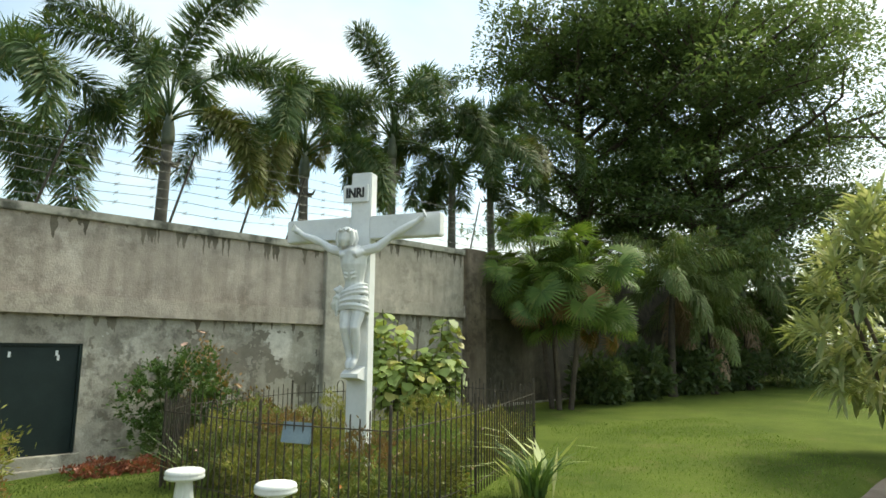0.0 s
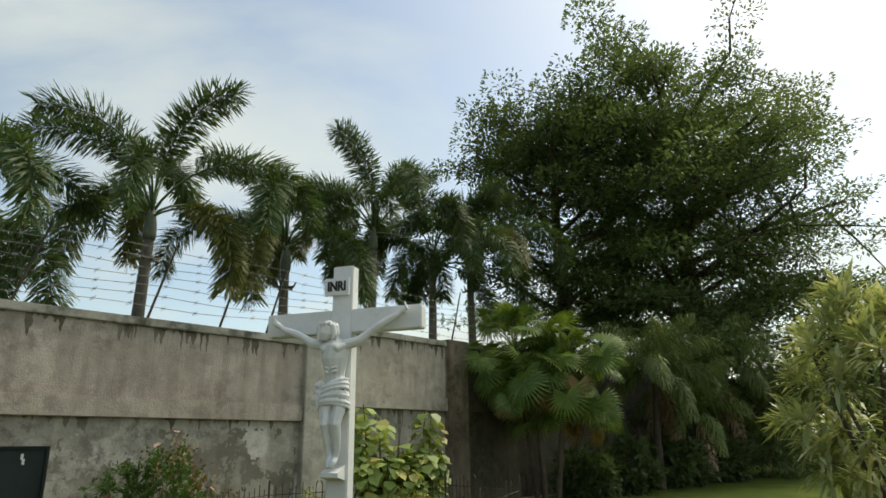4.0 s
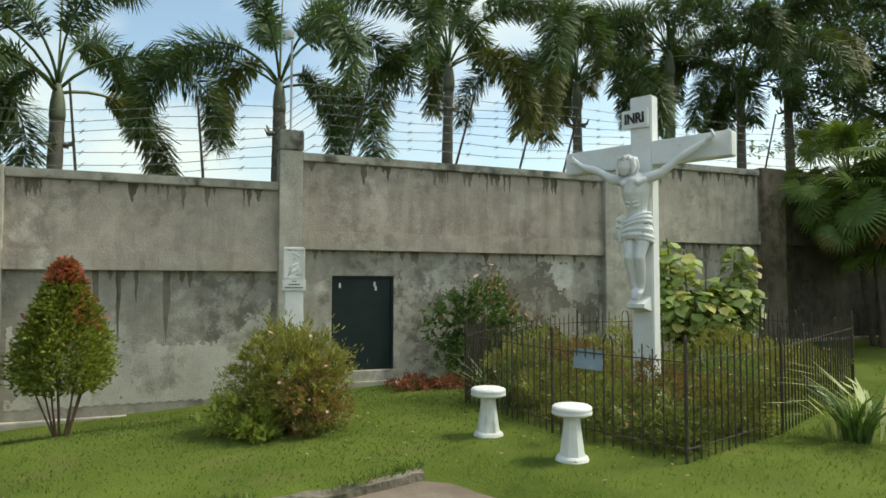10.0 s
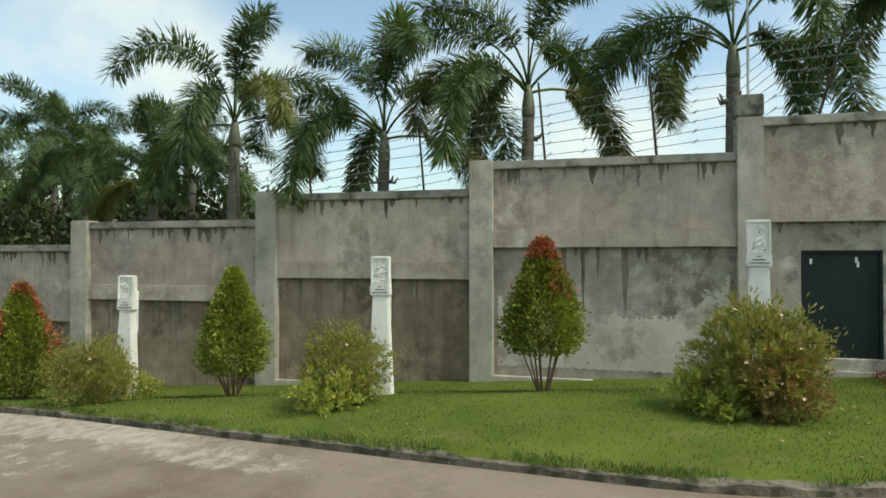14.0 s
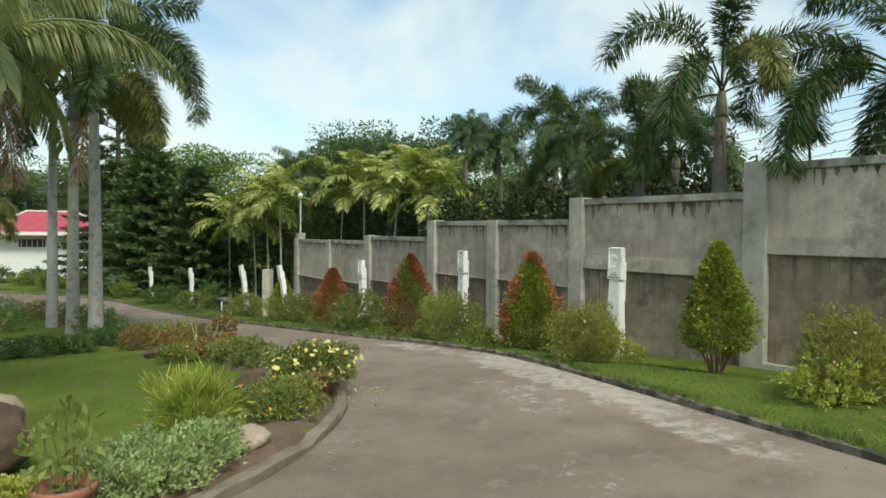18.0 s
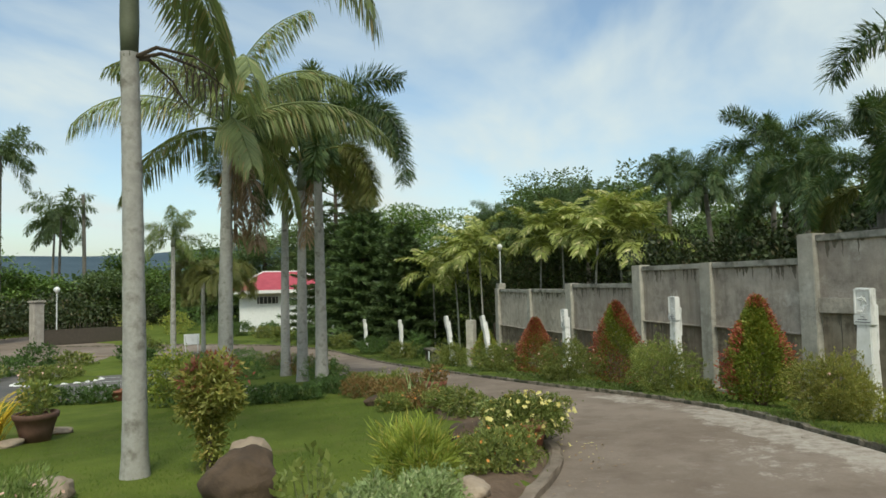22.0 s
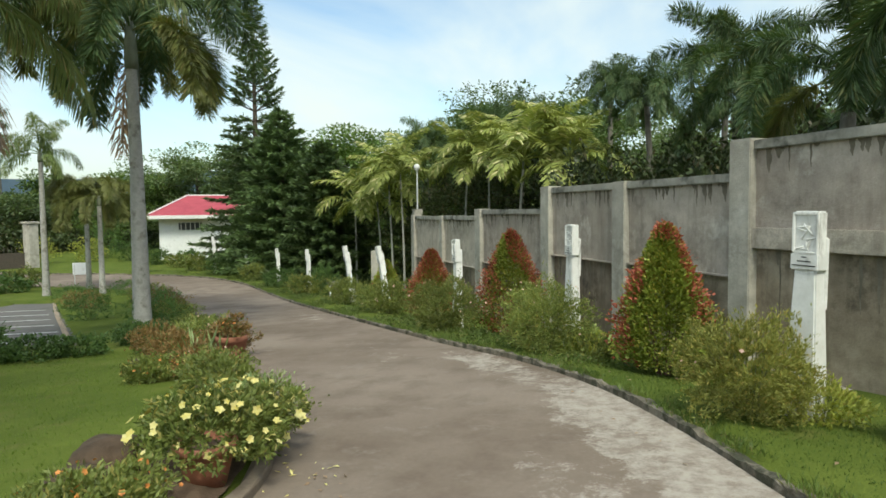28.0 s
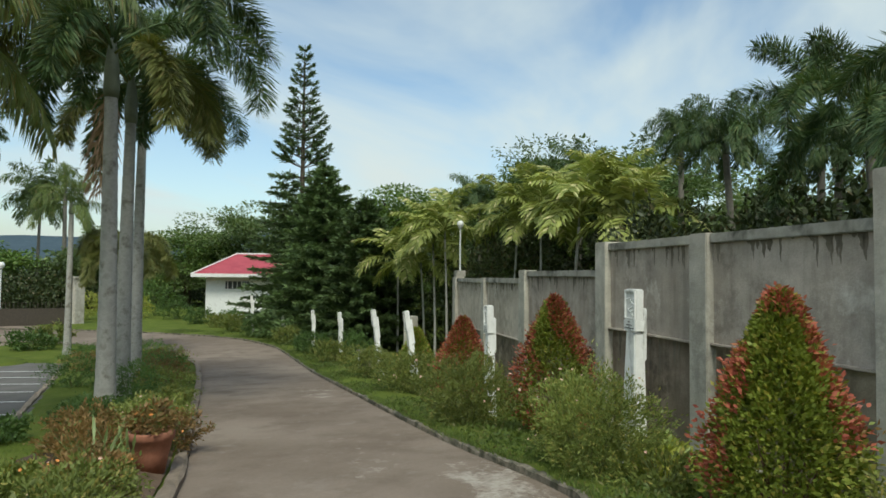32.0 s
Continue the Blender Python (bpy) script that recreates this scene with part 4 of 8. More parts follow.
def fan_mesh(name, r, material, seg=22):
    """A fan leaf on the end of its stalk: pleated blades round three quarters of a circle."""
    th = np.linspace(radians(-125), radians(125), seg)
    d = np.stack([np.cos(th), np.sin(th), -0.12 + 0 * th], -1)
    c = np.zeros((seg, 3))
    v1, f1 = leaf_cards(c, d, np.tile([0, 0, 1.0], (seg, 1)), r * 0.8, r * 0.12, 0.3)
    d2 = unit(d + np.array([0, 0, -0.35]))
    v2, f2 = leaf_cards(c + d * r * 0.45, d2, np.tile([0, 0, 1.0], (seg, 1)), r * 0.6, r * 0.07, 0.2)
    return cards_mesh(name, [(v1, f1), (v2, f2)], material)


def ellipsoid_points(n, rx, ry, rz, inner=0.45):
    d = rand_dirs(n)
    k = RNG.uniform(inner ** 3, 1, n) ** (1 / 3)
    return d * k[:, None] * np.array([rx, ry, rz]), d


def clumpy(p, amount, size):
    """Pull points towards clump centres so that the outline is uneven."""
    n = max(6, int(len(p) / size))
    c = p[RNG.integers(0, len(p), n)]
    out = p.copy()
    for i in range(0, len(p), 4000):
        q = p[i:i + 4000]
        k = np.argmin(((q[:, None] - c[None]) ** 2).sum(-1), 1)
        out[i:i + 4000] = q + (c[k] - q) * amount
    return out


def stems_mesh(name, k, h, spread, r, material, wob=0.1):
    items = []
    for i in range(k):
        a = 2 * math.pi * i / k + RNG.uniform(-0.4, 0.4)
        q = spread * RNG.uniform(0.3, 1.0)
        pts = [(0.06 * math.cos(a), 0.06 * math.sin(a), 0), (q * 0.58 * math.cos(a) + RNG.uniform(-wob, wob) * 0.3, q * 0.58 * math.sin(a), h * 0.45), (q * math.cos(a), q * math.sin(a), h)]
        items.append(tube_data(pts, [r, r * 0.8, r * 0.45], 5))
    return mesh_of(name, *join_data(items), material)


def cloud_mesh(name, n, rx, ry, rz, cz, leaf, width, material, up=0.5, inner=0.5, clump=0.35, size=40, flat=0.0):
    p, d = ellipsoid_points(n, rx, ry, rz, inner)
    p = clumpy(p, clump, size)
    az = np.arctan2(d[:, 1], d[:, 0])
    ph = RNG.uniform(0, 6.3, 4)
    p *= (1 + 0.16 * np.sin(az * 3 + ph[0] + 2 * d[:, 2]) + 0.12 * np.sin(az * 5 + ph[1] - 4 * d[:, 2]) + 0.10 * np.sin(d[:, 2] * 6 + ph[2] + az))[:, None]
    far = RNG.uniform(0, 1, n) < 0.10
    p[far] *= RNG.uniform(1.0, 1.28, (int(far.sum()), 1))
    p[:, 2] += cz
    p[:, 2] = np.maximum(p[:, 2], 0.02)
    dirs = unit(d * 0.8 + 0.95 * rand_dirs(n) + np.array([0, 0, up * 0.7]))
    ups = unit(rand_dirs(n) * (1 - flat) + np.array([0, 0, 1.0]) * (0.3 + flat))
    v, f = leaf_cards(p, dirs, ups, leaf * RNG.uniform(0.7, 1.25, n), width * RNG.uniform(0.8, 1.2, n))
    return cards_mesh(name, [(v, f)], material)


def topiary_mesh(name, n, r, h, z0, material, sel=None, leaf=0.054, width=0.03, jit=0.085):
    """Leaves over a drop-shaped clipped crown; sel keeps the leaves of one zone."""
    t = RNG.uniform(0, 1, n) ** 0.8
    th = RNG.uniform(0, 2 * math.pi, n)
    rad = r * np.interp(t, [0, 0.05, 0.15, 0.28, 0.45, 0.6, 0.75, 0.88, 0.96, 1.0], [0.42, 0.82, 1.0, 0.98, 0.83, 0.65, 0.45, 0.29, 0.19, 0.06])
    q = RNG.uniform(0.35, 1.0, n) ** 0.6 + RNG.normal(0, jit, n)
    lump = 1 + 0.05 * np.sin(th * 3 + t * 9) + 0.05 * np.sin(th * 8 - t * 15 + r * 20) + 0.10 * np.sin(th * 9 + 4 * np.sin(t * 13)) * np.sin(t * 27 + r * 9)
    p = np.stack([rad * q * lump * np.cos(th), rad * q * lump * np.sin(th), z0 + t * h + RNG.normal(0, 0.02, n)], -1)
    if sel is not None:
        k = sel(t, th, q, RNG.uniform(0, 1, n))
        p, th, t = p[k], th[k], t[k]
    out = np.stack([np.cos(th), np.sin(th), 0.35 + t * 0.6], -1)
    d = unit(out + 0.75 * rand_dirs(len(p)))
    v, f = leaf_cards(p, d, unit(rand_dirs(len(p)) + np.array([0, 0, 0.6])), leaf * RNG.uniform(0.7, 1.25, len(p)), width * RNG.uniform(0.8, 1.2, len(p)))
    return cards_mesh(name, [(v, f)], material)


def branch_tree(name, x, y, label, height, crown_r, crown_h, leaves, leaf, width, material, r=0.22, limbs=9, base=None, seed=1, bark=M_BARK, cat="tree", sub=4, low=0.35, clump_r=0.9, flat=0.5):
    """A broad-leaved tree: tapered trunk, forking limbs, leaf clumps at the twigs."""
    rg = np.random.default_rng(seed)
    z0 = (lz(x, y) if base is None else base) - 0.1
    ob = thing(name, x, y, z0, label, cat)
    trunk = [(0, 0, 0), (0.1, 0.05, height * 0.3), (-0.05, 0.1, height * 0.6), (0.05, 0, height * 0.92)]
    part("trunk", mesh_of("trunk", *tube_data(trunk, [r * 1.3, r, r * 0.65, r * 0.15], 10), bark, True), bark, ob)
    tips, items = [], []
    for i in range(limbs):
        k = (i + 0.5) / limbs
        z = height * (low + (0.9 - low) * k)
        a = i * 2.4 + rg.uniform(-0.4, 0.4)
        out = crown_r * (1.0 - 0.55 * abs(k - 0.35)) * rg.uniform(0.75, 1.05)
        e = np.array([math.cos(a) * out, math.sin(a) * out, z + crown_h * 0.18 * rg.uniform(0.2, 1.0)])
        s = np.array([0, 0, z * 0.9])
        m = (s + e) / 2 + rg.normal(0, 0.15, 3) * crown_r * 0.2
        items.append(tube_data([s, m, e], [r * 0.38, r * 0.24, r * 0.08], 6))
        for j in range(sub):
            f = rg.uniform(0.35, 1.0)
            p = s + (e - s) * f
            q = p + rg.normal(0, 1, 3) * np.array([0.32, 0.32, 0.16]) * crown_r
            items.append(tube_data([p, (p + q) / 2 + rg.normal(0, 0.1, 3), q], [r * 0.12, r * 0.08, r * 0.03], 4))
            tips += [q, (p + q) / 2]
        tips += [e, s + (e - s) * 0.85, s + (e - s) * 0.65, s + (e - s) * 0.45]
    tips.append(np.array([0, 0, height]))
    tagged(part("branchwork", mesh_of("branchwork", *join_data(items), bark), bark, ob), kind="stuff")
    tips = np.array(tips)
    c = tips[rg.integers(0, len(tips), leaves)]
    p = c + np.clip(rg.normal(0, 1, (leaves, 3)), -1.15, 1.15) * np.array([clump_r, clump_r, clump_r * 0.28])
    d = unit(unit(p - c) + 0.8 * rand_dirs(leaves))
    u = unit(rand_dirs(leaves) * (1 - flat) + np.array([0, 0, flat + 0.2]))
    v, f = leaf_cards(p, d, u, leaf * rg.uniform(0.7, 1.3, leaves), width * rg.uniform(0.8, 1.2, leaves))
    tagged(part("crown", cards_mesh("crown", [(v, f)], material), material, ob), kind="stuff")
    return ob


# ---- the row of palms behind the wall ----
WALL_PALMS = [((-4.88, 11.08), 5.6, 11, 1), ((-7.02, 8.9), 4.87, 10, 2), ((-9.32, 6.55), 4.45, 10, 3), ((-11.18, 4.66), 3.78, 10, 4), ((-13.35, 2.45), 4.2, 10, 5),
              ((-2.86, 13.2), 5.6, 10, 6), ((-1.2, 14.9), 6.5, 11, 7), ((0.2, 16.3), 6.1, 11, 8), ((1.3, 17.2), 6.4, 10, 9), ((-15.6, 1.2), 3.2, 9, 10)]
for (px, py), cz, cnt, sd in WALL_PALMS:
    palm(px, py, cz, "foxtail palm with plumed arching fronds behind the concrete wall", FOX, cnt - (0 if sd in (1, 6, 7, 8) else 1), 0.14, M_TRUNK_DARK, 0.55, 1.1 if sd < 5 else (0.98 if sd == 5 else 0.85 if sd == 10 else 1.08), (RNG.uniform(-0.1, 0.1), RNG.uniform(-0.1, 0.1)), "palms behind the wall", 2 if sd in (1, 3, 4, 6) else 1, sd)

# ---- island palms ----
lawn_palm = palm(-4.62, -6.28, 5.75, "tall royal palm with a smooth pale grey trunk on the lawn", QUEEN, 11, 0.12, M_TRUNK, 1.9, 1.1, (0.1, 0.05), "palms on the island", 0, 21)
for k, a in enumerate((1.9, 2.5, 3.4)):
    zt = 5.75 - 1.92 - lz(-4.62, -6.28)
    u = np.array([math.cos(a), math.sin(a), 0])
    stalk = [np.array([0.1, 0.05, zt]), np.array([0.1, 0.05, zt + 0.1]) + u * 0.3, np.array([0.1, 0.05, zt - 0.02]) + u * 0.7, np.array([0.1, 0.05, zt - 0.2]) + u * 0.95]
    items = [tube_data(stalk, [0.024, 0.02, 0.013, 0.006], 6)]
    for q in range(14):
        f = 0.35 + 0.6 * q / 13
        p = stalk[1] + (stalk[3] - stalk[1]) * f
        w = np.array([-u[1], u[0], 0]) * (0.12 if q % 2 else -0.12)
        items.append(tube_data([p, p + w + np.array([0, 0, -0.12]), p + w * 1.6 + np.array([0, 0, -0.34])], [0.006, 0.005, 0.003], 4))
    part("flower_branch", mesh_of("flower_branch", *join_data(items)), M_BARK, lawn_palm, "dry dark flower branch")
palm(-9.4, -10.0, 4.6, "palm with a slim pale trunk and feathery drooping fronds", QUEEN, 12, 0.15, M_TRUNK, 0.5, 1.2, (0, 0.1), "palms on the island", 0, 22, dry=3)
palm(-13.0, -10.55, 4.9, "palm with a pale ringed trunk and dense drooping crown", FOX, 14, 0.155, M_TRUNK, 0.9, 1.08, (0.05, 0), "palms on the island", 3, 23, dry=1)
palm(-14.5, -12.4, 5.0, "palm with a pale ringed trunk and dense drooping crown", FOX, 13, 0.155, M_TRUNK, 0.9, 1.08, (0, 0.05), "palms on the island", 3, 24)
palm(-16.2, -14.5, 5.2, "palm with a grey trunk and dense drooping crown", FOX, 13, 0.15, M_TRUNK, 0.8, 1.05, (0, 0.05), "palms on the island", 3, 25)


def STUFF(ob):
    return tagged(ob, kind="stuff")


# ---- crucifix ----
CR = (-0.98, 7.97); CR_A = math.degrees(math.atan2(-0.69, 1.92))
cross = thing("wooden_cross", CR[0], CR[1], gz(*CR), "tall white painted cross standing in the fenced flower bed", "cross", rz=CR_A)
ch = 3.68 - gz(*CR)
bm = bmesh.new(); add_box(bm, (0, 0, ch / 2 - 0.1), (0.27, 0.17, ch + 0.2), 0.012); part("post", bm, M_WHITE, cross)
az = 3.13 - gz(*CR)
for sx in (-1, 1):
    bm = bmesh.new(); add_box(bm, (sx * 0.58, -0.004, az - 0.14), (0.90, 0.165, 0.28), 0.012); part("arm", bm, M_WHITE, cross)
bm = bmesh.new(); add_box(bm, (-0.06, -0.105, ch - 0.265), (0.33, 0.04, 0.22), 0.008); board = part("title_board", bm, M_WHITE, cross, "white board lettered in black")
cu = bpy.data.curves.new("inri", "FONT"); cu.body = "INRI"; cu.size = 0.145; cu.extrude = 0.004; cu.offset = 0.006; cu.align_x, cu.align_y = "CENTER", "CENTER"
txt = new("letters_tmp", cu)
bpy.context.view_layer.update()
tme = bpy.data.meshes.new_from_object(txt.evaluated_get(bpy.context.evaluated_depsgraph_get()))
bpy.data.objects.remove(txt)
tme.materials.clear()
part("lettering", tme, M_BLACK, board, "black serif letters", pose(-0.06, -0.129, ch - 0.265, 90, 0, 0) @ Matrix.Diagonal((0.92, 1.12, 1, 1)))
fz = az - 0.44 - 1.64 * 0.87
wedge = [(sx * 0.11, y, fz + z) for sx in (-1, 1) for y, z in ((-0.086, 0.07), (-0.086, -0.10), (-0.27, -0.06), (-0.27, -0.015))]
part("foot_rest", mesh_of("foot_rest", wedge, [(0, 1, 2, 3), (7, 6, 5, 4), (0, 3, 7, 4), (1, 5, 6, 2), (2, 6, 7, 3), (0, 4, 5, 1)]), M_WHITE, cross, "sloping white foot rest")


def blob(pts, radii, n=12):
    v, f = tube_data(pts, radii, n)
    return v, f


# the figure is one plain shape, in the cross's own axes (x along the arms, -y towards the viewer)
def corpus():
    S = []
    y0 = -0.17
    sh = az - 0.44
    # trunk of the body: hips, narrow waist, raised chest
    S.append(blob([(0.0, y0, sh - 0.74), (0, y0 - 0.01, sh - 0.58), (0, y0 - 0.03, sh - 0.42), (0.0, y0 - 0.06, sh - 0.2), (0.0, y0 - 0.05, sh - 0.04), (0, y0 - 0.04, sh + 0.06)], [0.125, 0.125, 0.112, 0.155, 0.168, 0.07]))
    for k in range(5):
        zc = sh - 0.15 - k * 0.055
        w = 0.145 - 0.012 * k
        for sx in (-1, 1):
            S.append(blob([(sx * 0.02, y0 - 0.19 + 0.004 * k, zc - 0.03), (sx * w * 0.6, y0 - 0.165, zc - 0.01), (sx * w, y0 - 0.06, zc + 0.03)], [0.010, 0.014, 0.010], 6))
    for sx in (-1, 1):
        S.append(blob([(sx * 0.02, y0 - 0.17, sh - 0.08), (sx * 0.08, y0 - 0.175, sh - 0.08), (sx * 0.14, y0 - 0.11, sh - 0.03)], [0.03, 0.055, 0.04], 8))
    # bowed head with hair and crown of thorns
    hx, hz = -0.06, sh + 0.12
    S.append(blob([(0, y0 - 0.05, sh + 0.02), (-0.035, y0 - 0.1, sh + 0.1)], [0.06, 0.055]))
    S.append(blob([(hx - 0.02, y0 - 0.19, hz - 0.09), (hx - 0.015, y0 - 0.18, hz - 0.03), (hx, y0 - 0.15, hz + 0.05), (hx + 0.01, y0 - 0.13, hz + 0.12), (hx + 0.01, y0 - 0.12, hz + 0.15)], [0.03, 0.07, 0.09, 0.07, 0.02]))
    for k in range(11):
        a = 0.2 + k * 0.56
        p = np.array([hx + 0.095 * math.cos(a), y0 - 0.14 + 0.095 * math.sin(a), hz + 0.09])
        S.append(blob([p, p + np.array([0.03 * math.cos(a + 1), 0.03 * math.sin(a + 1), 0.035])], [0.026, 0.008], 5))
        if math.sin(a) > -0.6:
            S.append(blob([p, p + np.array([0.015 * math.cos(a), 0.01, -0.09]), p + np.array([0.01 * math.cos(a), -0.01, -0.18])], [0.034, 0.036, 0.012], 6))
    for sx, dz in ((-1, -0.10), (1, 0.02)):
        hand = (sx * 0.83, y0 + 0.03, az - 0.1 + dz * 0.6)
        S.append(blob([(sx * 0.12, y0 - 0.05, sh - 0.02), (sx * 0.30, y0 - 0.05, sh + 0.02), (sx * 0.46, y0 - 0.02, sh + (hand[2] - sh) * 0.42), (sx * 0.56, y0 - 0.01, sh + (hand[2] - sh) * 0.58), (sx * 0.70, y0, hand[2] - 0.07), (sx * 0.79, y0 + 0.02, hand[2] - 0.02)], [0.075, 0.062, 0.042, 0.052, 0.042, 0.028], 8))
        S.append(blob([(sx * 0.78, y0 + 0.02, hand[2] - 0.02), (sx * 0.85, y0 + 0.02, hand[2] + 0.02)], [0.03, 0.045], 8))
        for k in range(4):
            S.append(blob([(sx * 0.85, y0 + 0.01, hand[2] + 0.01 + 0.012 * k), (sx * (0.895 - 0.008 * k), y0 - 0.015, hand[2] + 0.02 + 0.022 * k), (sx * (0.90 - 0.015 * k), y0 - 0.04, hand[2] + 0.02 + 0.025 * k)], [0.016, 0.014, 0.010], 5))
        # legs: bent knees, one shin before the other
        S.append(blob([(sx * 0.07, y0 - 0.02, sh - 0.72), (sx * 0.078, y0 - 0.07, sh - 0.90), (sx * 0.066, y0 - 0.12, sh - 1.06), (sx * 0.06, y0 - 0.07, sh - 1.20), (sx * 0.05, y0 - 0.03, sh - 1.38), (sx * 0.035, y0 - 0.03, sh - 1.47)], [0.088, 0.078, 0.062, 0.058, 0.042, 0.036], 8))
        S.append(blob([(sx * 0.035, y0 - 0.02, sh - 1.46), (sx * 0.03, y0 - 0.08, sh - 1.53), (sx * 0.02, y0 - 0.11, sh - 1.60)], [0.038, 0.042, 0.022], 8))
    # loincloth: slanting folds and a hanging knot
    for k in range(9):
        zc = sh - 0.53 - k * 0.038
        r = [((0.145 + 0.004 * k) * math.cos(a), y0 - 0.02 + (0.125 + 0.006 * (k % 2)) * math.sin(a), zc + 0.055 * math.cos(a + 0.22 * k) * (0.8 if k % 3 else 1.2)) for a in np.linspace(0, 2 * math.pi, 18)]
        S.append(blob(r, [0.020 + 0.008 * (k % 2)] * 18, 6))
    S.append(blob([(-0.13, y0 - 0.08, sh - 0.50), (-0.19, y0 - 0.1, sh - 0.56), (-0.20, y0 - 0.09, sh - 0.63), (-0.15, y0 - 0.09, sh - 0.66)], [0.04, 0.06, 0.055, 0.04], 8))
    for k in range(6):
        x = -0.235 + 0.024 * k
        low = sh - 0.90 + 0.045 * abs(k - 2)
        S.append(blob([(-0.17 + 0.006 * k, y0 - 0.09, sh - 0.60), (x, y0 - 0.10 + 0.035 * (k % 2), sh - 0.73), (x - 0.012, y0 - 0.08 + 0.035 * (k % 2), low)], [0.034, 0.032, 0.016], 6))
    v, f = join_data(S)
    return [(q[0], q[1], q[2] if q[2] > sh else sh + (q[2] - sh) * 0.87) for q in v], f


fig = new("statue", mesh_of("statue", *corpus(), M_WHITE, True))
fig.matrix_basis = pose(CR[0], CR[1], gz(*CR), 0, 0, CR_A)
rm = fig.modifiers.new("blend", "REMESH"); rm.mode = "VOXEL"; rm.voxel_size = 0.009; rm.use_smooth_shade = True
sm = fig.modifiers.new("smooth", "SMOOTH"); sm.iterations = 2
tagged(fig, "white painted figure with outstretched arms fixed to the cross", "statue")

# ---- iron fence round the flower bed ----
FENCE = [(-0.39, 5.17), (-1.55, 5.78), (-2.80, 6.85), (-3.1, 8.3), (-2.2, 9.9), (0.3, 10.2), (1.2, 8.8), (0.32, 6.42)]
fence = thing("iron_fence", 0, 0, 0, "low black wrought iron fence round the flower bed", "fence")
fence.matrix_basis = Matrix()
bal = mesh_of("baluster", *tube_data([(0, 0, -0.05), (0, 0, 0.82)], [0.0065, 0.0065], 5), M_IRON)
hoopv = [(0, 0, 0.0), (0, 0, 0.84), (0.016, 0, 0.89), (0.045, 0, 0.91), (0.075, 0, 0.89), (0.09, 0, 0.84), (0.09, 0, 0.0)]
hoop = mesh_of("hoop", *tube_data(hoopv, [0.008] * 7, 5), M_IRON)
for (x0, y0), (x1, y1) in zip(FENCE, FENCE[1:] + FENCE[:1]):
    L = math.hypot(x1 - x0, y1 - y0)
    ang = math.degrees(math.atan2(y1 - y0, x1 - x0))
    z0, z1 = lz(x0, y0), lz(x1, y1)
    part("fence_post", mesh_of("fence_post", *tube_data([(x0, y0, z0 - 0.1), (x0, y0, z0 + 0.92), (x0, y0, z0 + 0.94)], [0.014, 0.014, 0.006], 8)), M_IRON, fence)
    for hz in (0.10, 0.74):
        part("rail", mesh_of("rail", *tube_data([(x0, y0, z0 + hz), (x1, y1, z1 + hz)], [0.0055, 0.0055], 5)), M_IRON, fence)
    n = int(L / 0.092)
    for i in range(1, n):
        k = i / n
        q = pose(x0 + (x1 - x0) * k, y0 + (y1 - y0) * k, z0 + (z1 - z0) * k, 0, 0, ang)
        if i % 12 == 7:
            part("hoop", hoop, None, fence, "", q)
        elif i % 12 != 8:
            part("baluster", bal, None, fence, "", q @ Matrix.Diagonal((1, 1, 1 + 0.08 * ((i * 7) % 3) / 2, 1)))
pq = (-1.20, 5.58)
part("plaque", box_mesh("plaque", (0.30, 0.02, 0.17), M_PLAQUE, 0.004), M_PLAQUE, fence, "small blank blue-grey sign plate", pose(pq[0], pq[1], lz(*pq) + 0.60, -12, 0, -27))

# ---- stone stools ----
def stool(x, y, h, r, rz):
    """A mushroom stool: thick round seat with a rolled rim, tapered eight-sided pedestal, chipped foot plate."""
    ob = thing("garden_stool", x, y, lz(x, y) - 0.01, "white painted concrete mushroom stool with a chipped base", "stool", "concrete stools on the lawn", rz)
    part("seat", mesh_of("seat", *lathe_data([(0.02, 0.80 * h), (r * 0.80, 0.81 * h), (r * 0.97, 0.835 * h), (r, 0.87 * h), (r * 0.94, 0.895 * h), (r * 0.985, 0.92 * h), (r * 0.96, 0.965 * h), (r * 0.86, 0.99 * h), (r * 0.3, h), (0.005, h)], 28), M_WHITE_OLD, True), M_WHITE_OLD, ob)
    part("pedestal", mesh_of("pedestal", *lathe_data([(r * 0.66, 0.09 * h), (r * 0.60, 0.22 * h), (r * 0.47, 0.55 * h), (r * 0.40, 0.80 * h), (0.04, 0.81 * h)], 8), M_WHITE_OLD), M_WHITE_OLD, ob)
    v, f = lathe_data([(r * 0.80, -0.02), (r * 0.84, 0.03 * h), (r * 0.78, 0.075 * h), (r * 0.68, 0.105 * h), (0.05, 0.11 * h)], 24)
    part("base", mesh_of("base", [(p[0] * (1 + 0.07 * noise.noise(Vector(p) * 17)), p[1] * (1 + 0.07 * noise.noise(Vector(p) * 19)), p[2]) for p in v], f, M_WHITE_OLD), M_WHITE_OLD, ob)
    return ob


stool(-2.06, 5.51, 0.43, 0.158, 12)
stool(-1.20, 4.99, 0.425, 0.156, 40)


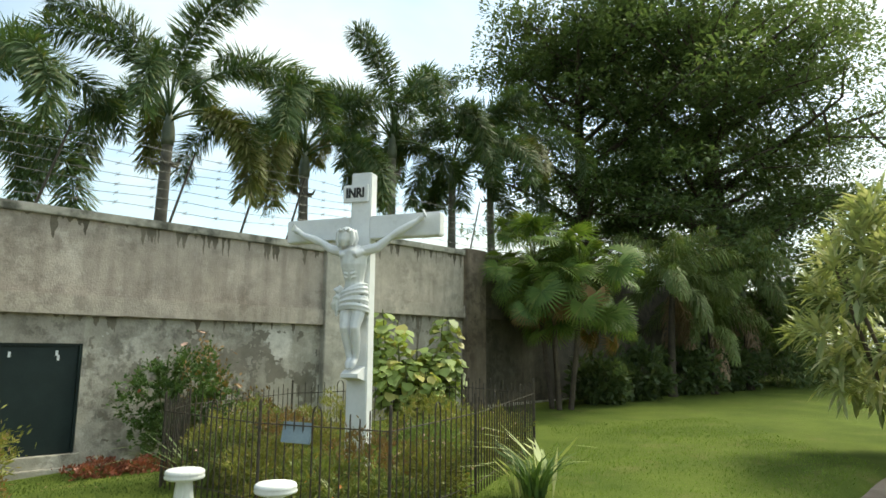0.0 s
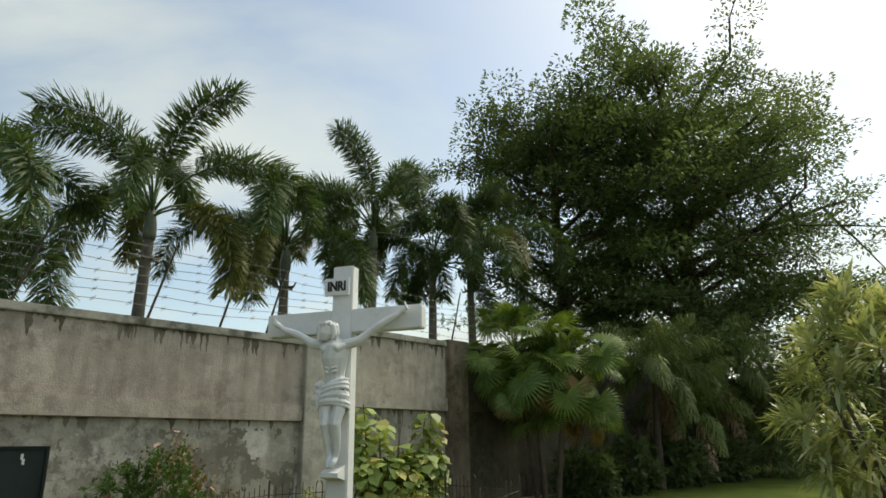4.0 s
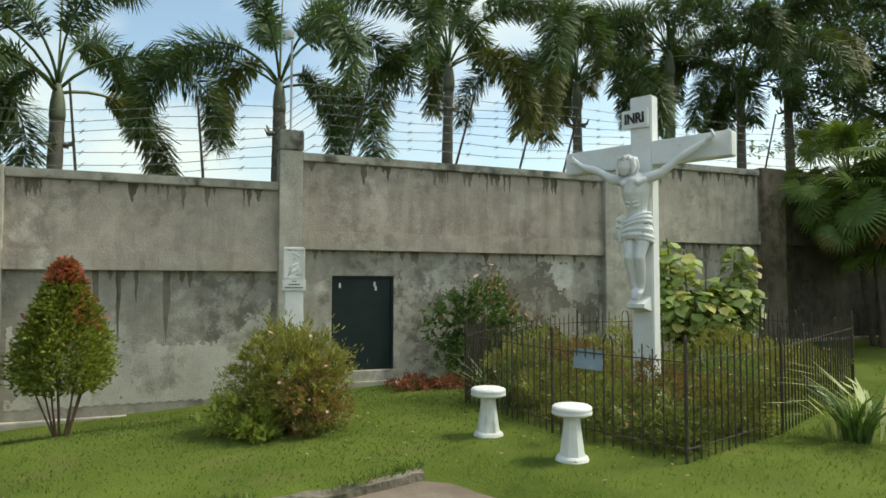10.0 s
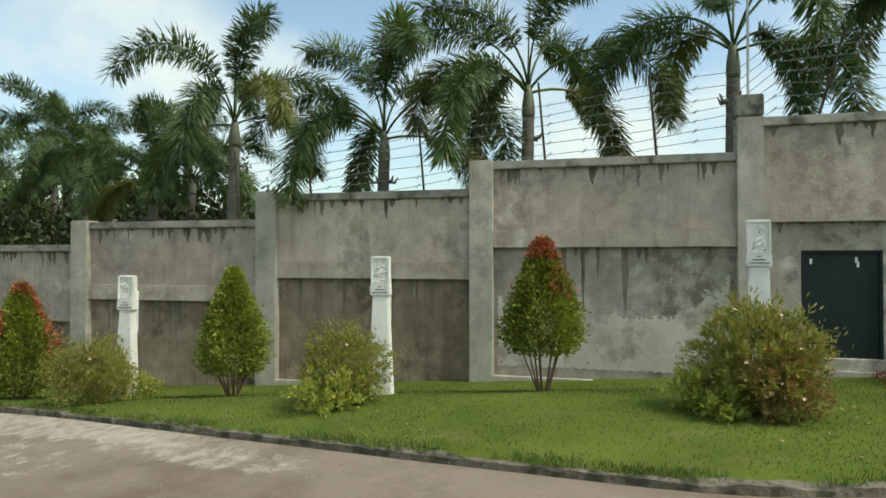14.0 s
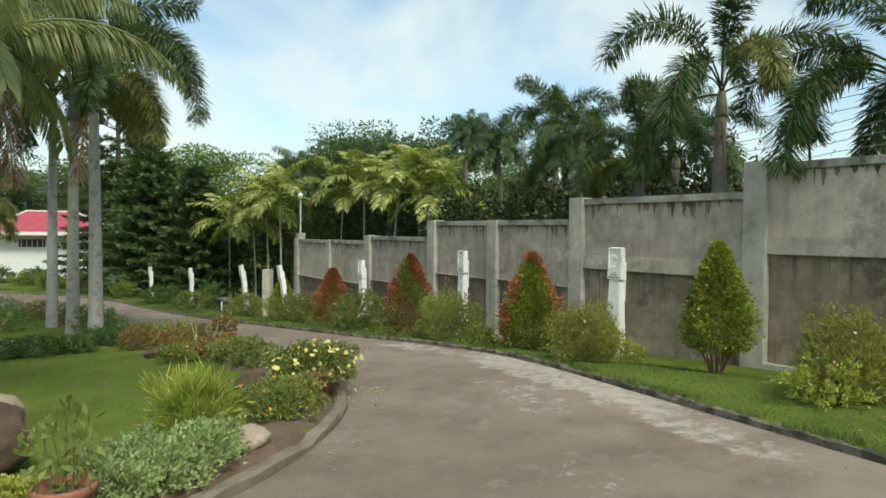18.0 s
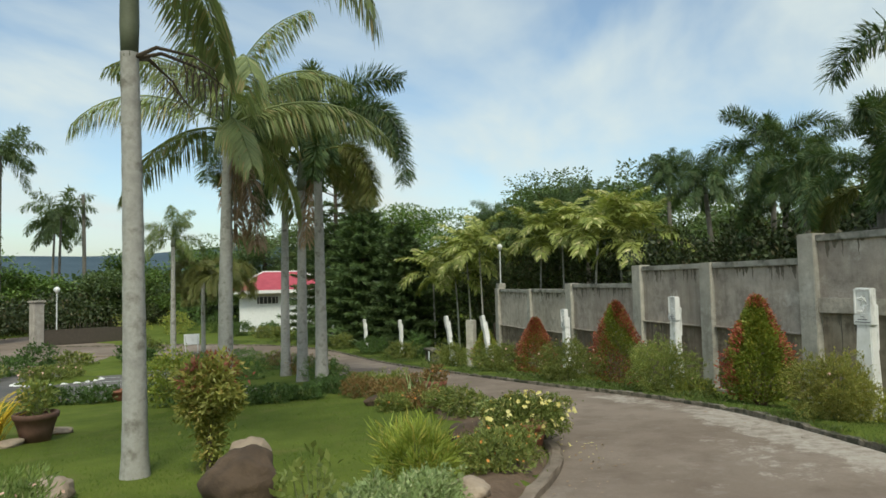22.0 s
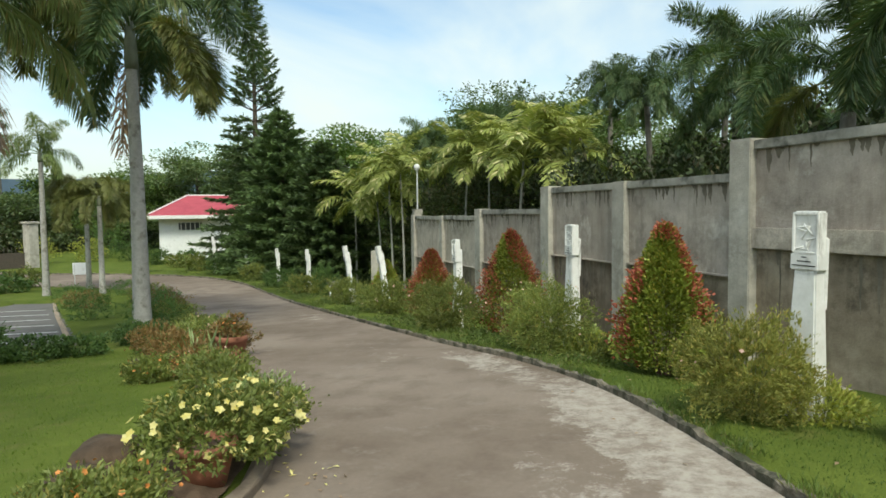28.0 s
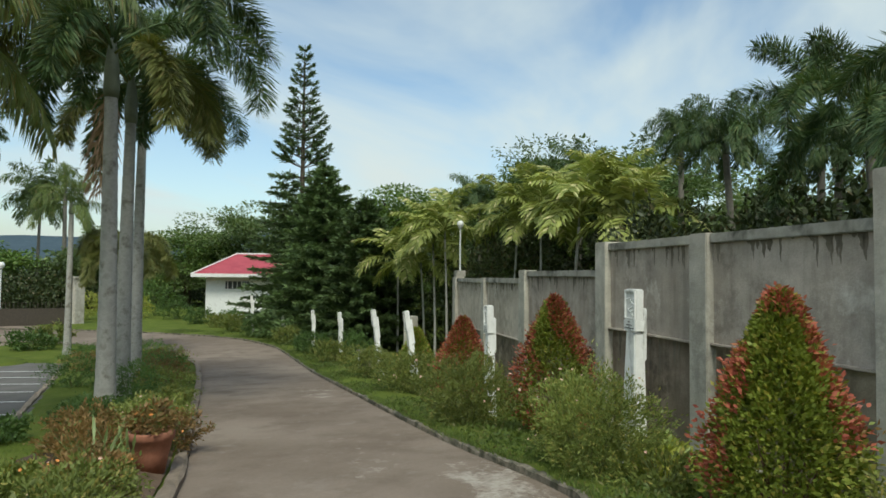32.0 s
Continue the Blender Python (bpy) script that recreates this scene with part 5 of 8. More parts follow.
# ---- station markers along the verge ----
def marker(x, y, top, rz, lean=0.0, near=True, tip=0.0):
    z0 = lz(x, y) - 0.06
    h = top - z0
    ob = thing("station_marker", x, y, z0, "white painted concrete station marker with a carved relief head", "marker", "station markers along the wall", rz)
    ob.matrix_basis = pose(x, y, z0, tip, lean, rz)
    hh = 0.46
    wd0, wd1 = (0.29, 0.225) if near else (0.245, 0.185)
    dp = 0.10
    bm = bmesh.new(); add_box(bm, (0, 0.01, (h - hh) / 2), (wd0, 0.66 * wd0, h - hh), 0.012, 0.64); part("shaft", bm, M_WHITE_OLD, ob)
    bm = bmesh.new(); add_box(bm, (0, dp / 2 + 0.02, h - 0.50), (wd1 * 0.94, 0.055, 0.58), 0.01); part("back_slab", bm, M_WHITE_OLD, ob)
    bm = bmesh.new(); add_box(bm, (0, 0, h - hh / 2), (wd1, dp, hh), 0.012); head = part("head", bm, M_WHITE_OLD, ob)
    bm = bmesh.new(); add_box(bm, (0, -0.005, h - hh + 0.055), (wd1 + 0.016, dp + 0.022, 0.13), 0.008); plate = part("name_plate", bm, M_WHITE_OLD, ob, "white plate with dark lettering")
    bm = bmesh.new()
    for sx in (-1, 1):
        add_box(bm, (sx * (wd1 / 2 - 0.012), -dp / 2 - 0.008, h - 0.17), (0.022, 0.018, 0.32), 0.004)
    add_box(bm, (0, -dp / 2 - 0.008, h - 0.02), (wd1 - 0.04, 0.018, 0.025), 0.004); add_box(bm, (0, -dp / 2 - 0.008, h - 0.33), (wd1 - 0.04, 0.018, 0.02), 0.004)
    part("relief_frame", bm, M_WHITE_OLD, head)
    rg = random.Random(int(x * 100))
    items = []
    for k in range(9):
        cx, cz = rg.uniform(-0.06, 0.06), h - rg.uniform(0.07, 0.32)
        a = rg.uniform(0, 3.1)
        l = rg.uniform(0.03, 0.08)
        items.append(tube_data([(cx - l * math.cos(a), -dp / 2, cz - l * math.sin(a)), (cx, -dp / 2 - 0.004, cz), (cx + l * math.cos(a), -dp / 2, cz + l * math.sin(a))], [0.006, 0.009, 0.005], 6))
    STUFF(part("relief", mesh_of("relief", *join_data(items), M_WHITE_OLD, True), M_WHITE_OLD, head, "worn shallow relief carving"))
    for k, wd in enumerate((0.05, 0.14, 0.23)):
        bm = bmesh.new(); add_box(bm, (0, -0.005 - dp / 2 - 0.013, h - hh + 0.095 - k * 0.034), (wd * wd1 / 0.27, 0.004, 0.008)); part("inscription_line", bm, M_BLACK, plate)
    return ob


NV = math.degrees(math.atan2(-0.7006, 0.7135)) + 90
for x, y, top, rz, lean in ((-4.36, 5.78, 1.86, NV - 6, 0), (-7.42, 3.02, 1.50, NV + 6, 0), (-10.15, 0.42, 1.24, NV + 6, 1), (-14.15, -2.52, 1.04, NV, 1), (-16.6, -5.55, 0.68, NV - 20, -1),
                            (-19.6, -8.95, 0.36, NV - 20, -8), (-21.3, -11.2, 0.24, NV - 20, -5), (-25.0, -15.65, -0.16, NV, 1), (-28.0, -19.6, -0.35, NV - 5, 0), (-29.4, -22.7, -0.75, NV - 8, 0), (-30.5, -25.9, 0.05, NV - 20, 2)):
    marker(x, y, top, rz if x > -15 else NV + 4, lean, x > -15, 6.0 if -22 < x < -19 else 2.0 if x < -22 else 0.0)


# ---- clipped shrubs ----
def topiary(x, y, h, r, z0, red, label, n=15000):
    """red(t, th, q, u): which leaves are red new shoots."""
    ob = thing("topiary_shrub", x, y, lz(x, y) - 0.02, label, "shrub", "clipped shrubs along the wall")
    STUFF(part("stemwork", stems_mesh("stemwork", 13, z0 + h * 0.4, r * 1.0, 0.011, M_TWIG), M_TWIG, ob))
    STUFF(part("foliage", topiary_mesh("foliage", n, r, h, z0, L_TOPI, lambda t, th, q, u: ~red(t, th, q, u) | (q < 0.8)), L_TOPI, ob))
    STUFF(part("red_growth", topiary_mesh("red_growth", n, r * 1.05, h * 1.02, z0, L_RED, lambda t, th, q, u: red(t, th, q, u) & (q > 0.8)), L_RED, ob, "bright red new growth"))
    return ob


topiary(-6.35, 4.62, 1.32, 0.46, 0.45, lambda t, th, q, u: ((t > 0.84) & (u < 0.8)) | ((t > 0.5) & (np.sin(th * 2 + 1) > 0.2) & (u < 0.22)), "drop-shaped clipped shrub, green with a red tip")
topiary(-9.2, 1.66, 1.40, 0.45, 0.30, lambda t, th, q, u: (u < 0.004), "drop-shaped clipped shrub with yellow-green leaves")
topiary(-12.3, -0.92, 1.66, 0.56, 0.12, lambda t, th, q, u: ((np.cos(th + 1.75) > 0.45) & (u < 0.75) & (t < 0.75) & (np.sin(t * 19 + th * 4) > -0.5)) | ((np.cos(th - 1.5) > 0.8) & (u < 0.5) & (t > 0.35)) | ((t > 0.9) & (u < 0.4)), "drop-shaped clipped shrub, green with bright red sides", n=22000)
topiary(-15.7, -4.05, 1.85, 0.66, 0.1, lambda t, th, q, u: (np.sin(th * 2 + t * 7) > -0.35) & (u < 0.85), "drop-shaped clipped shrub, mostly red")
topiary(-18.3, -7.0, 1.55, 0.58, 0.1, lambda t, th, q, u: (u < 0.8), "small clipped shrub with dense red leaves")
topiary(-20.6, -9.6, 1.3, 0.5, 0.1, lambda t, th, q, u: (u < 0.05), "small clipped green shrub")


# ---- loose bushes along the verge ----
def bush(x, y, rx, h, label, material=L_BUSH, leaf=0.11, width=0.022, n=3000, up=0.9, flowers=None, fn=60, name="bush", group="bushes along the verge", clump=0.35, z=None, fl=0.045, stemr=0.008):
    ob = thing(name, x, y, (lz(x, y) if z is None else z) - 0.02, label, "bush", group, RNG.uniform(0, 360))
    STUFF(part("stemwork", stems_mesh("stemwork", 9, h * 0.75, rx * 0.7, stemr, M_STEM), M_STEM, ob))
    STUFF(part("foliage", cloud_mesh("foliage", n, rx, rx * 0.9, h * 0.52, h * 0.48, leaf, width, material, up, 0.35, clump), material, ob))
    if flowers:
        c, d = ellipsoid_points(fn, rx * 1.12, rx * 1.02, h * 0.62, 0.9)
        c = c[d[:, 2] > -0.2]
        c[:, 2] += h * 0.48
        m = len(c)
        axis = unit(c * np.array([1, 1, 0.6]) / rx * 0.6 + 0.6 * rand_dirs(m) + np.array([0, 0, 0.35]))
        side = unit(np.cross(axis, rand_dirs(m)))
        other = np.cross(axis, side)
        size = fl * RNG.uniform(0.6, 1.25, m)
        sets = []
        for k in range(5):
            a = 2 * math.pi * k / 5
            sets.append(round_leaves(c, unit(side * math.cos(a) + other * math.sin(a) + axis * 0.45), axis, size, size * 0.72))
        STUFF(part("blossom", cards_mesh("blossom", sets, flowers), flowers, ob))
    return ob


bush(-3.92, 5.18, 0.56, 0.98, "rounded bush with fine yellow-green leaves and rosy tips beside the marker", L_OLIVE, 0.06, 0.015, 15000, flowers=L_PINK, fn=26, fl=0.02, clump=0.5)
bush(-3.62, 5.1, 0.36, 0.66, "loose rust-tipped bush in front of the marker", L_RUST, 0.05, 0.014, 4200, flowers=L_PINK, fn=14, fl=0.018, clump=0.5)
bush(-4.2, 4.86, 0.34, 0.40, "low bush with pale yellow-green leaves", L_LIME, 0.085, 0.04, 1100, clump=0.5)
bush(-3.98, 4.72, 0.26, 0.28, "low clump of yellow and green leaves by the rock", L_TOPI, 0.07, 0.03, 800, clump=0.5)
bush(-7.05, 2.42, 0.52, 0.86, "feathery yellow-green bush in front of the marker", L_OLIVE, 0.042, 0.010, 18000, flowers=L_PINK, fn=22, fl=0.016, clump=0.5)
bush(-6.8, 2.15, 0.42, 0.48, "low bush with pale yellow leaves", L_LIME, 0.046, 0.019, 2800, clump=0.5)
bush(-9.75, 0.02, 0.54, 0.82, "feathery olive-green bush in front of the marker", L_OLIVE, 0.038, 0.010, 21000, flowers=L_PINK, fn=26, fl=0.016, clump=0.5)
bush(-10.5, 0.1, 0.4, 0.45, "low bush with yellow-green leaves", L_TOPI, 0.055, 0.022, 2000, clump=0.5)
bush(-13.0, -2.6, 0.68, 1.0, "round green bush dotted with pink flowers", L_BUSH, 0.045, 0.013, 19000, flowers=L_PINK, fn=40, fl=0.018, clump=0.45)
bush(-13.9, -2.2, 0.3, 0.4, "low clump of broad green leaves", L_BROAD, 0.14, 0.06, 260)
bush(-14.9, -5.0, 0.75, 0.95, "round bright green bush at the kerb", L_BUSH, 0.05, 0.014, 15000, flowers=L_PINK, fn=26, fl=0.02, clump=0.45)
bush(-15.4, -5.5, 0.35, 0.35, "low clump of lime-green leaves", L_LIME, 0.1, 0.05, 420)
bush(-17.9, -8.0, 0.7, 0.85, "loose green bush at the kerb", L_BUSH, 0.065, 0.02, 6500, flowers=L_PINK, fn=20, fl=0.026)
bush(-18.6, -8.6, 0.4, 0.4, "low clump of lime-green leaves at the kerb", L_LIME, 0.1, 0.05, 420)
bush(-20.0, -10.6, 0.65, 0.8, "loose green bush at the kerb", L_BUSH, 0.065, 0.02, 5500)
bush(-23.2, -14.6, 0.7, 0.7, "low green bush at the kerb", L_BUSH, 0.1, 0.03, 2400)
bush(-24.3, -14.4, 0.55, 1.1, "upright clipped green bush", L_BUSH_DARK, 0.08, 0.035, 2600)
bush(-25.6, -17.6, 0.7, 0.8, "round green bush at the kerb", L_BUSH_DARK, 0.1, 0.03, 2400)
bush(-27.9, -21.0, 0.65, 0.8, "round green bush at the kerb", L_BUSH, 0.1, 0.03, 2000)
bush(-29.6, -24.6, 0.8, 0.9, "round dark green bush at the kerb", L_BUSH_DARK, 0.1, 0.03, 2400)
bush(-12.9, -1.9, 0.3, 0.35, "low green clump beside the clipped shrub", L_BUSH, 0.08, 0.03, 500)
bush(-10.0, 0.5, 0.36, 0.36, "low clump of yellow-green leaves behind the olive bush", L_LIME, 0.055, 0.022, 1500)
bush(-13.7, -2.15, 0.34, 0.34, "low clump of yellow-green leaves by the clipped shrub", L_LIME, 0.10, 0.04, 480)
bush(-3.3, 9.35, 0.55, 1.6, "sparse bush with rosy brown leaf tips beside the wall", L_RUST, 0.07, 0.035, 700, 0.5, L_PINK, 30, "bush", "", 0.4, stemr=0.012)


# ---- flower bed round the cross ----
def blades(name, x, y, n, length, width, material, label, cat="plant", arch=0.6, spread=0.12, group="", up=1.0):
    """A tuft of strap leaves that rise and arch over."""
    ob = thing(name, x, y, lz(x, y) - 0.02, label, cat, group, RNG.uniform(0, 360))
    a = RNG.uniform(0, 2 * math.pi, n)
    rad = spread * np.sqrt(RNG.uniform(0, 1, n))
    c = np.stack([rad * np.cos(a), rad * np.sin(a), 0 * a], -1)
    out = np.stack([np.cos(a), np.sin(a), 0 * a], -1)
    ln = length * RNG.uniform(0.6, 1.1, n)
    sets, p, d = [], c, unit(out * RNG.uniform(0.15, 0.6, n)[:, None] + np.array([0, 0, up]))
    for k in range(3):
        sets.append(leaf_cards(p, d, out * -1 + np.array([0, 0, 0.4]), ln * 0.48, width * (1.0, 0.9, 0.6)[k], 0.1))
        p = p + d * (ln * 0.33)[:, None]
        d = unit(d + out * arch * 0.6 + np.array([0, 0, -arch * 0.6]))
    STUFF(part("leaf_tuft", cards_mesh("leaf_tuft", sets, material), material, ob))
    return ob


BED = "flowering plants in the fenced bed"
for x, y, r, h, mat, fl in ((-0.5, 5.7, 0.36, 0.34, L_BUSH, None), (-1.05, 5.95, 0.42, 0.50, L_BUSH, L_ORANGE), (-0.1, 6.3, 0.40, 0.50, L_OLIVE, L_PINK), (-1.7, 6.45, 0.45, 0.52, L_OLIVE, None), (-0.65, 6.5, 0.48, 0.60, L_RUST, None), (-2.25, 7.0, 0.42, 0.55, L_BUSH, L_PINK),
                            (-1.35, 7.1, 0.48, 0.62, L_OLIVE, L_ORANGE), (-0.15, 7.2, 0.45, 0.62, L_WEED, L_PINK), (-2.55, 7.8, 0.45, 0.62, L_OLIVE, None), (-1.75, 8.0, 0.5, 0.66, L_RUST, None), (0.3, 7.9, 0.5, 0.66, L_OLIVE, L_PINK), (-2.4, 8.9, 0.55, 0.72, L_BUSH, None),
                            (-1.4, 9.0, 0.6, 0.75, L_OLIVE, None), (-0.1, 8.9, 0.6, 0.72, L_OLIVE, None), (0.7, 8.9, 0.45, 0.6, L_OLIVE, L_PINK), (-0.3, 9.7, 0.5, 0.7, L_BUSH, None)):
    bush(x, y, r, h, "loose low bedding plant in green and rust behind the iron fence" if mat is L_RUST else "loose leafy bedding plant behind the iron fence", mat, 0.055, 0.016, 3200, 0.8, fl, 28, "bedding_plant", BED, 0.45, fl=0.015, stemr=0.005)


def broad_bush(x, y, stems, label):
    """Upright stems, each carrying tiers of stalked broad leaves that droop."""
    ob = thing("broad_leaf_bush", x, y, lz(x, y) - 0.02, label, "bush")
    rods, cs, ds = [], [], []
    for k, (sx, sy, h) in enumerate(stems):
        rods.append(tube_data([(sx * 0.3, sy * 0.3, 0), (sx * 0.8, sy * 0.8, h * 0.5), (sx, sy, h)], [0.022, 0.018, 0.01], 6))
        for t in np.arange(0.30, 1.0, 0.05):
            m = 4
            a = RNG.uniform(0, 6.28) + np.arange(m) * 1.57 + RNG.uniform(-0.4, 0.4, m)
            reach = RNG.uniform(0.08, 0.22, m) * (1.1 - 0.5 * t)
            base = np.array([sx * min(1, t * 1.4), sy * min(1, t * 1.4), h * t])
            out = np.stack([np.cos(a), np.sin(a), 0 * a], -1)
            cs.append(base + out * reach[:, None] + np.array([0, 0, 0.03]))
            ds.append(out + np.column_stack([np.zeros(m), np.zeros(m), RNG.uniform(-0.7, 0.15, m)]))
    c, d = np.concatenate(cs), np.concatenate(ds)
    ln = RNG.uniform(0.13, 0.22, len(c))
    STUFF(part("stemwork", mesh_of("stemwork", *join_data(rods), M_STEM), M_STEM, ob))
    up = np.tile([0, 0, 1.0], (len(c), 1)) + 0.35 * rand_dirs(len(c))
    STUFF(part("foliage", cards_mesh("foliage", [round_leaves(c, d, up, ln, ln * RNG.uniform(0.8, 1.0, len(c)))], L_BROAD), L_BROAD, ob))
    return ob


broad_bush(-0.45, 10.45, [(-0.5, 0.0, 1.95), (-0.25, -0.15, 1.75), (-0.55, -0.2, 1.5), (0.05, -0.1, 1.35), (0.3, 0.1, 1.3), (-0.1, -0.35, 1.15), (-0.4, -0.4, 1.1), (0.45, -0.1, 1.2), (0.2, -0.4, 1.0), (-0.65, 0.1, 1.7)], "tall broad-leaved bush with yellow-green leaves beside the wall")
broad_bush(-0.2, 10.6, [(0.2, 0.0, 1.85), (0.05, -0.1, 1.15), (0.35, -0.15, 1.2), (0.1, -0.35, 0.9), (0.3, 0.1, 1.75)], "slender broad-leaved bush with pale green leaves beside the wall")
bush(-3.5, 9.1, 0.72, 1.5, "dark green rose bush with a few red blooms beside the wall", L_BUSH_DARK, 0.06, 0.032, 7600, 0.3, L_RED, 12, "rose_bush", "", 0.6, fl=0.026, stemr=0.014)
bush(-2.8, 9.9, 0.5, 0.85, "thin rust-leaved bush beside the wall", L_RUST, 0.07, 0.03, 900, 0.3, None, 0, "bush", "", 0.45)
bush(-4.05, 8.2, 0.42, 0.2, "low patch of red-leaved ground cover by the door", L_BRICK, 0.05, 0.03, 1100, 0.5, None, 0, "ground_cover_plant", "")
bush(-3.5, 8.25, 0.35, 0.18, "low patch of red-leaved ground cover by the fence", L_BRICK, 0.05, 0.03, 800, 0.5, None, 0, "ground_cover_plant", "")
blades("striped_lily", 0.86, 6.32, 60, 0.56, 0.036, L_BUSH_DARK, "arching tuft of dark green strap leaves outside the fence", arch=0.55, up=1.5)
blades("striped_lily", 0.98, 6.40, 9, 0.98, 0.05, L_VARI, "tall arching cream-striped strap leaves outside the fence", arch=0.8, up=2.0)
blades("striped_lily", 0.74, 6.3, 6, 0.7, 0.042, L_VARI, "arching cream-striped strap leaves at the fence corner", arch=0.8, up=1.5)
blades("striped_lily", -2.45, 6.75, 22, 0.95, 0.03, L_SILVER, "tuft of pale strap leaves at the fence", arch=0.9)
for x, y in ((-0.8, 5.75), (-2.1, 6.85), (-2.6, 7.4)):
    blades("pale_tuft", x, y, 20, 0.6, 0.022, L_VARI, "tuft of pale strap leaves in the fenced bed", arch=0.7, group="pale tufts in the bed")

# ---- plants at the end of the lawn ----
FANS = [fan_mesh("fan_leaf", r, m) for r, m in ((0.46, L_FAN), (0.42, L_FAN), (0.45, L_TREE), (0.38, L_FAN))]

FAN_OLD = fan_mesh("fan_leaf", 0.42, L_RUST)


def fan_palm(x, y, h, spread, count, label, seed):
    """A clump of stems, each with a head of stalked fan leaves that face outwards and hang."""
    rg = random.Random(seed)
    ob = thing("fan_palm", x, y, lz(x, y) - 0.05, label, "palm tree", "fan palms by the wall")
    heads = []
    for k in range(5):
        a = k * 1.26 + seed
        q = (spread * 0.30 * math.cos(a), spread * 0.30 * math.sin(a))
        top = h * (0.78, 0.58, 0.68, 0.48, 0.62)[k]
        part("stem", mesh_of("stem", *tube_data([(q[0] * 0.4, q[1] * 0.4, 0), (q[0] * 0.8, q[1] * 0.8, top * 0.6), (q[0], q[1], top)], [0.06, 0.05, 0.045], 7)), M_BARK, ob)
        heads.append((q[0], q[1], top))
    for i in range(count):
        hx, hy, hz = heads[i % 5]
        a = (i // 5) * 2.4 + i * 0.31 + rg.uniform(-0.3, 0.3)
        old = i % 11 == 3
        e = rg.uniform(-1.1, -0.5) if old else rg.uniform(-0.45, 1.3)
        ln = spread * rg.uniform(0.42, 0.68)
        p0 = (hx, hy, hz - 0.1)
        p1 = (hx + ln * math.cos(e) * math.cos(a), hy + ln * math.cos(e) * math.sin(a), hz + ln * math.sin(e) * 0.8)
        mid = ((p0[0] + p1[0]) / 2, (p0[1] + p1[1]) / 2, (p0[2] + p1[2]) / 2 + 0.1)
        part("leaf_stalk", mesh_of("leaf_stalk", *tube_data([p0, mid, p1], [0.014, 0.011, 0.008], 4)), M_STEM, ob)
        s = rg.uniform(0.75, 1.2)
        part("fan_leaf", FAN_OLD if old else rg.choice(FANS), None, ob, "dry brown hanging leaf" if old else "", pose(*p1, rg.uniform(-50, 50), 40 - math.degrees(e) * 0.9 + rg.uniform(-30, 30), math.degrees(a) + rg.uniform(-35, 35)) @ Matrix.Diagonal((s, s, s, 1)))
    return ob


fan_palm(2.55, 14.3, 4.2, 1.75, 210, "broad fan palm with pleated bright green leaves by the wall", 3)
palm(5.9, 17.2, 3.35, "bushy palm with drooping grey-green fronds and dead ones by the wall", QUEEN_D, 18, 0.1, M_BARK, 0.3, 0.85, (0.1, 0), "drooping palms by the wall", 0, 131, False, dry=4)
palm(8.9, 19.4, 3.4, "bushy palm with drooping dark fronds by the wall", QUEEN_D, 18, 0.1, M_BARK, 0.3, 0.95, (0, 0.1), "drooping palms by the wall", 0, 132, False, dry=2)
palm(7.3, 18.0, 2.4, "bushy palm with drooping dark fronds by the wall", QUEEN_D, 15, 0.09, M_BARK, 0.3, 0.8, (0, 0.1), "drooping palms by the wall", 0, 133, False, dry=2)
for x, y, r, h in ((3.6, 15.4, 0.7, 1.0), (4.8, 16.4, 0.8, 1.3), (6.4, 17.8, 0.9, 1.3), (8.2, 19.2, 0.9, 1.5), (10.2, 20.3, 1.3, 2.6), (12.0, 21.5, 1.5, 3.0), (14.5, 22.0, 1.6, 3.4), (17.5, 22.5, 1.8, 4.2)):
    bush(x, y, r, h, "dark shady undergrowth at the foot of the wall", L_DARK, 0.2, 0.08, 1800, 0.3, None, 0, "undergrowth_bush", "undergrowth at the lawn's end", 0.4)
branch_tree("broad_tree", 10.7, 25.5, "large dark broad-leaved tree with layered branches behind the lawn", 17.0, 6.0, 12, 115000, 0.185, 0.088, L_DARK, 0.42, 34, seed=4, sub=7, low=0.27, clump_r=0.66, flat=0.65)
branch_tree("broad_tree", 5.4, 25.0, "dark layered broad-leaved tree beside the large one", 16.0, 4.5, 11, 58000, 0.185, 0.088, L_DARK, 0.3, 24, seed=11, sub=7, low=0.3, clump_r=0.54, flat=0.65)
branch_tree("broad_tree", 9.5, 22.5, "low dark broad-leaved tree behind the palms", 6.0, 4.6, 5, 11000, 0.2, 0.10, L_DARK, 0.2, 14, seed=15, sub=7, low=0.3, clump_r=0.62)
branch_tree("broad_tree", 18.5, 27.0, "dark broad-leaved tree at the lawn's end", 7.0, 3.6, 5, 22000, 0.2, 0.10, L_DARK, 0.3, 9, seed=12, sub=5, low=0.2)
branch_tree("broad_tree", 22.0, 17.5, "dark broad-leaved tree overhanging the lawn's edge", 15.0, 3.4, 9, 24000, 0.2, 0.10, L_DARK, 0.3, 12, seed=16, sub=6, low=0.5, clump_r=0.6)


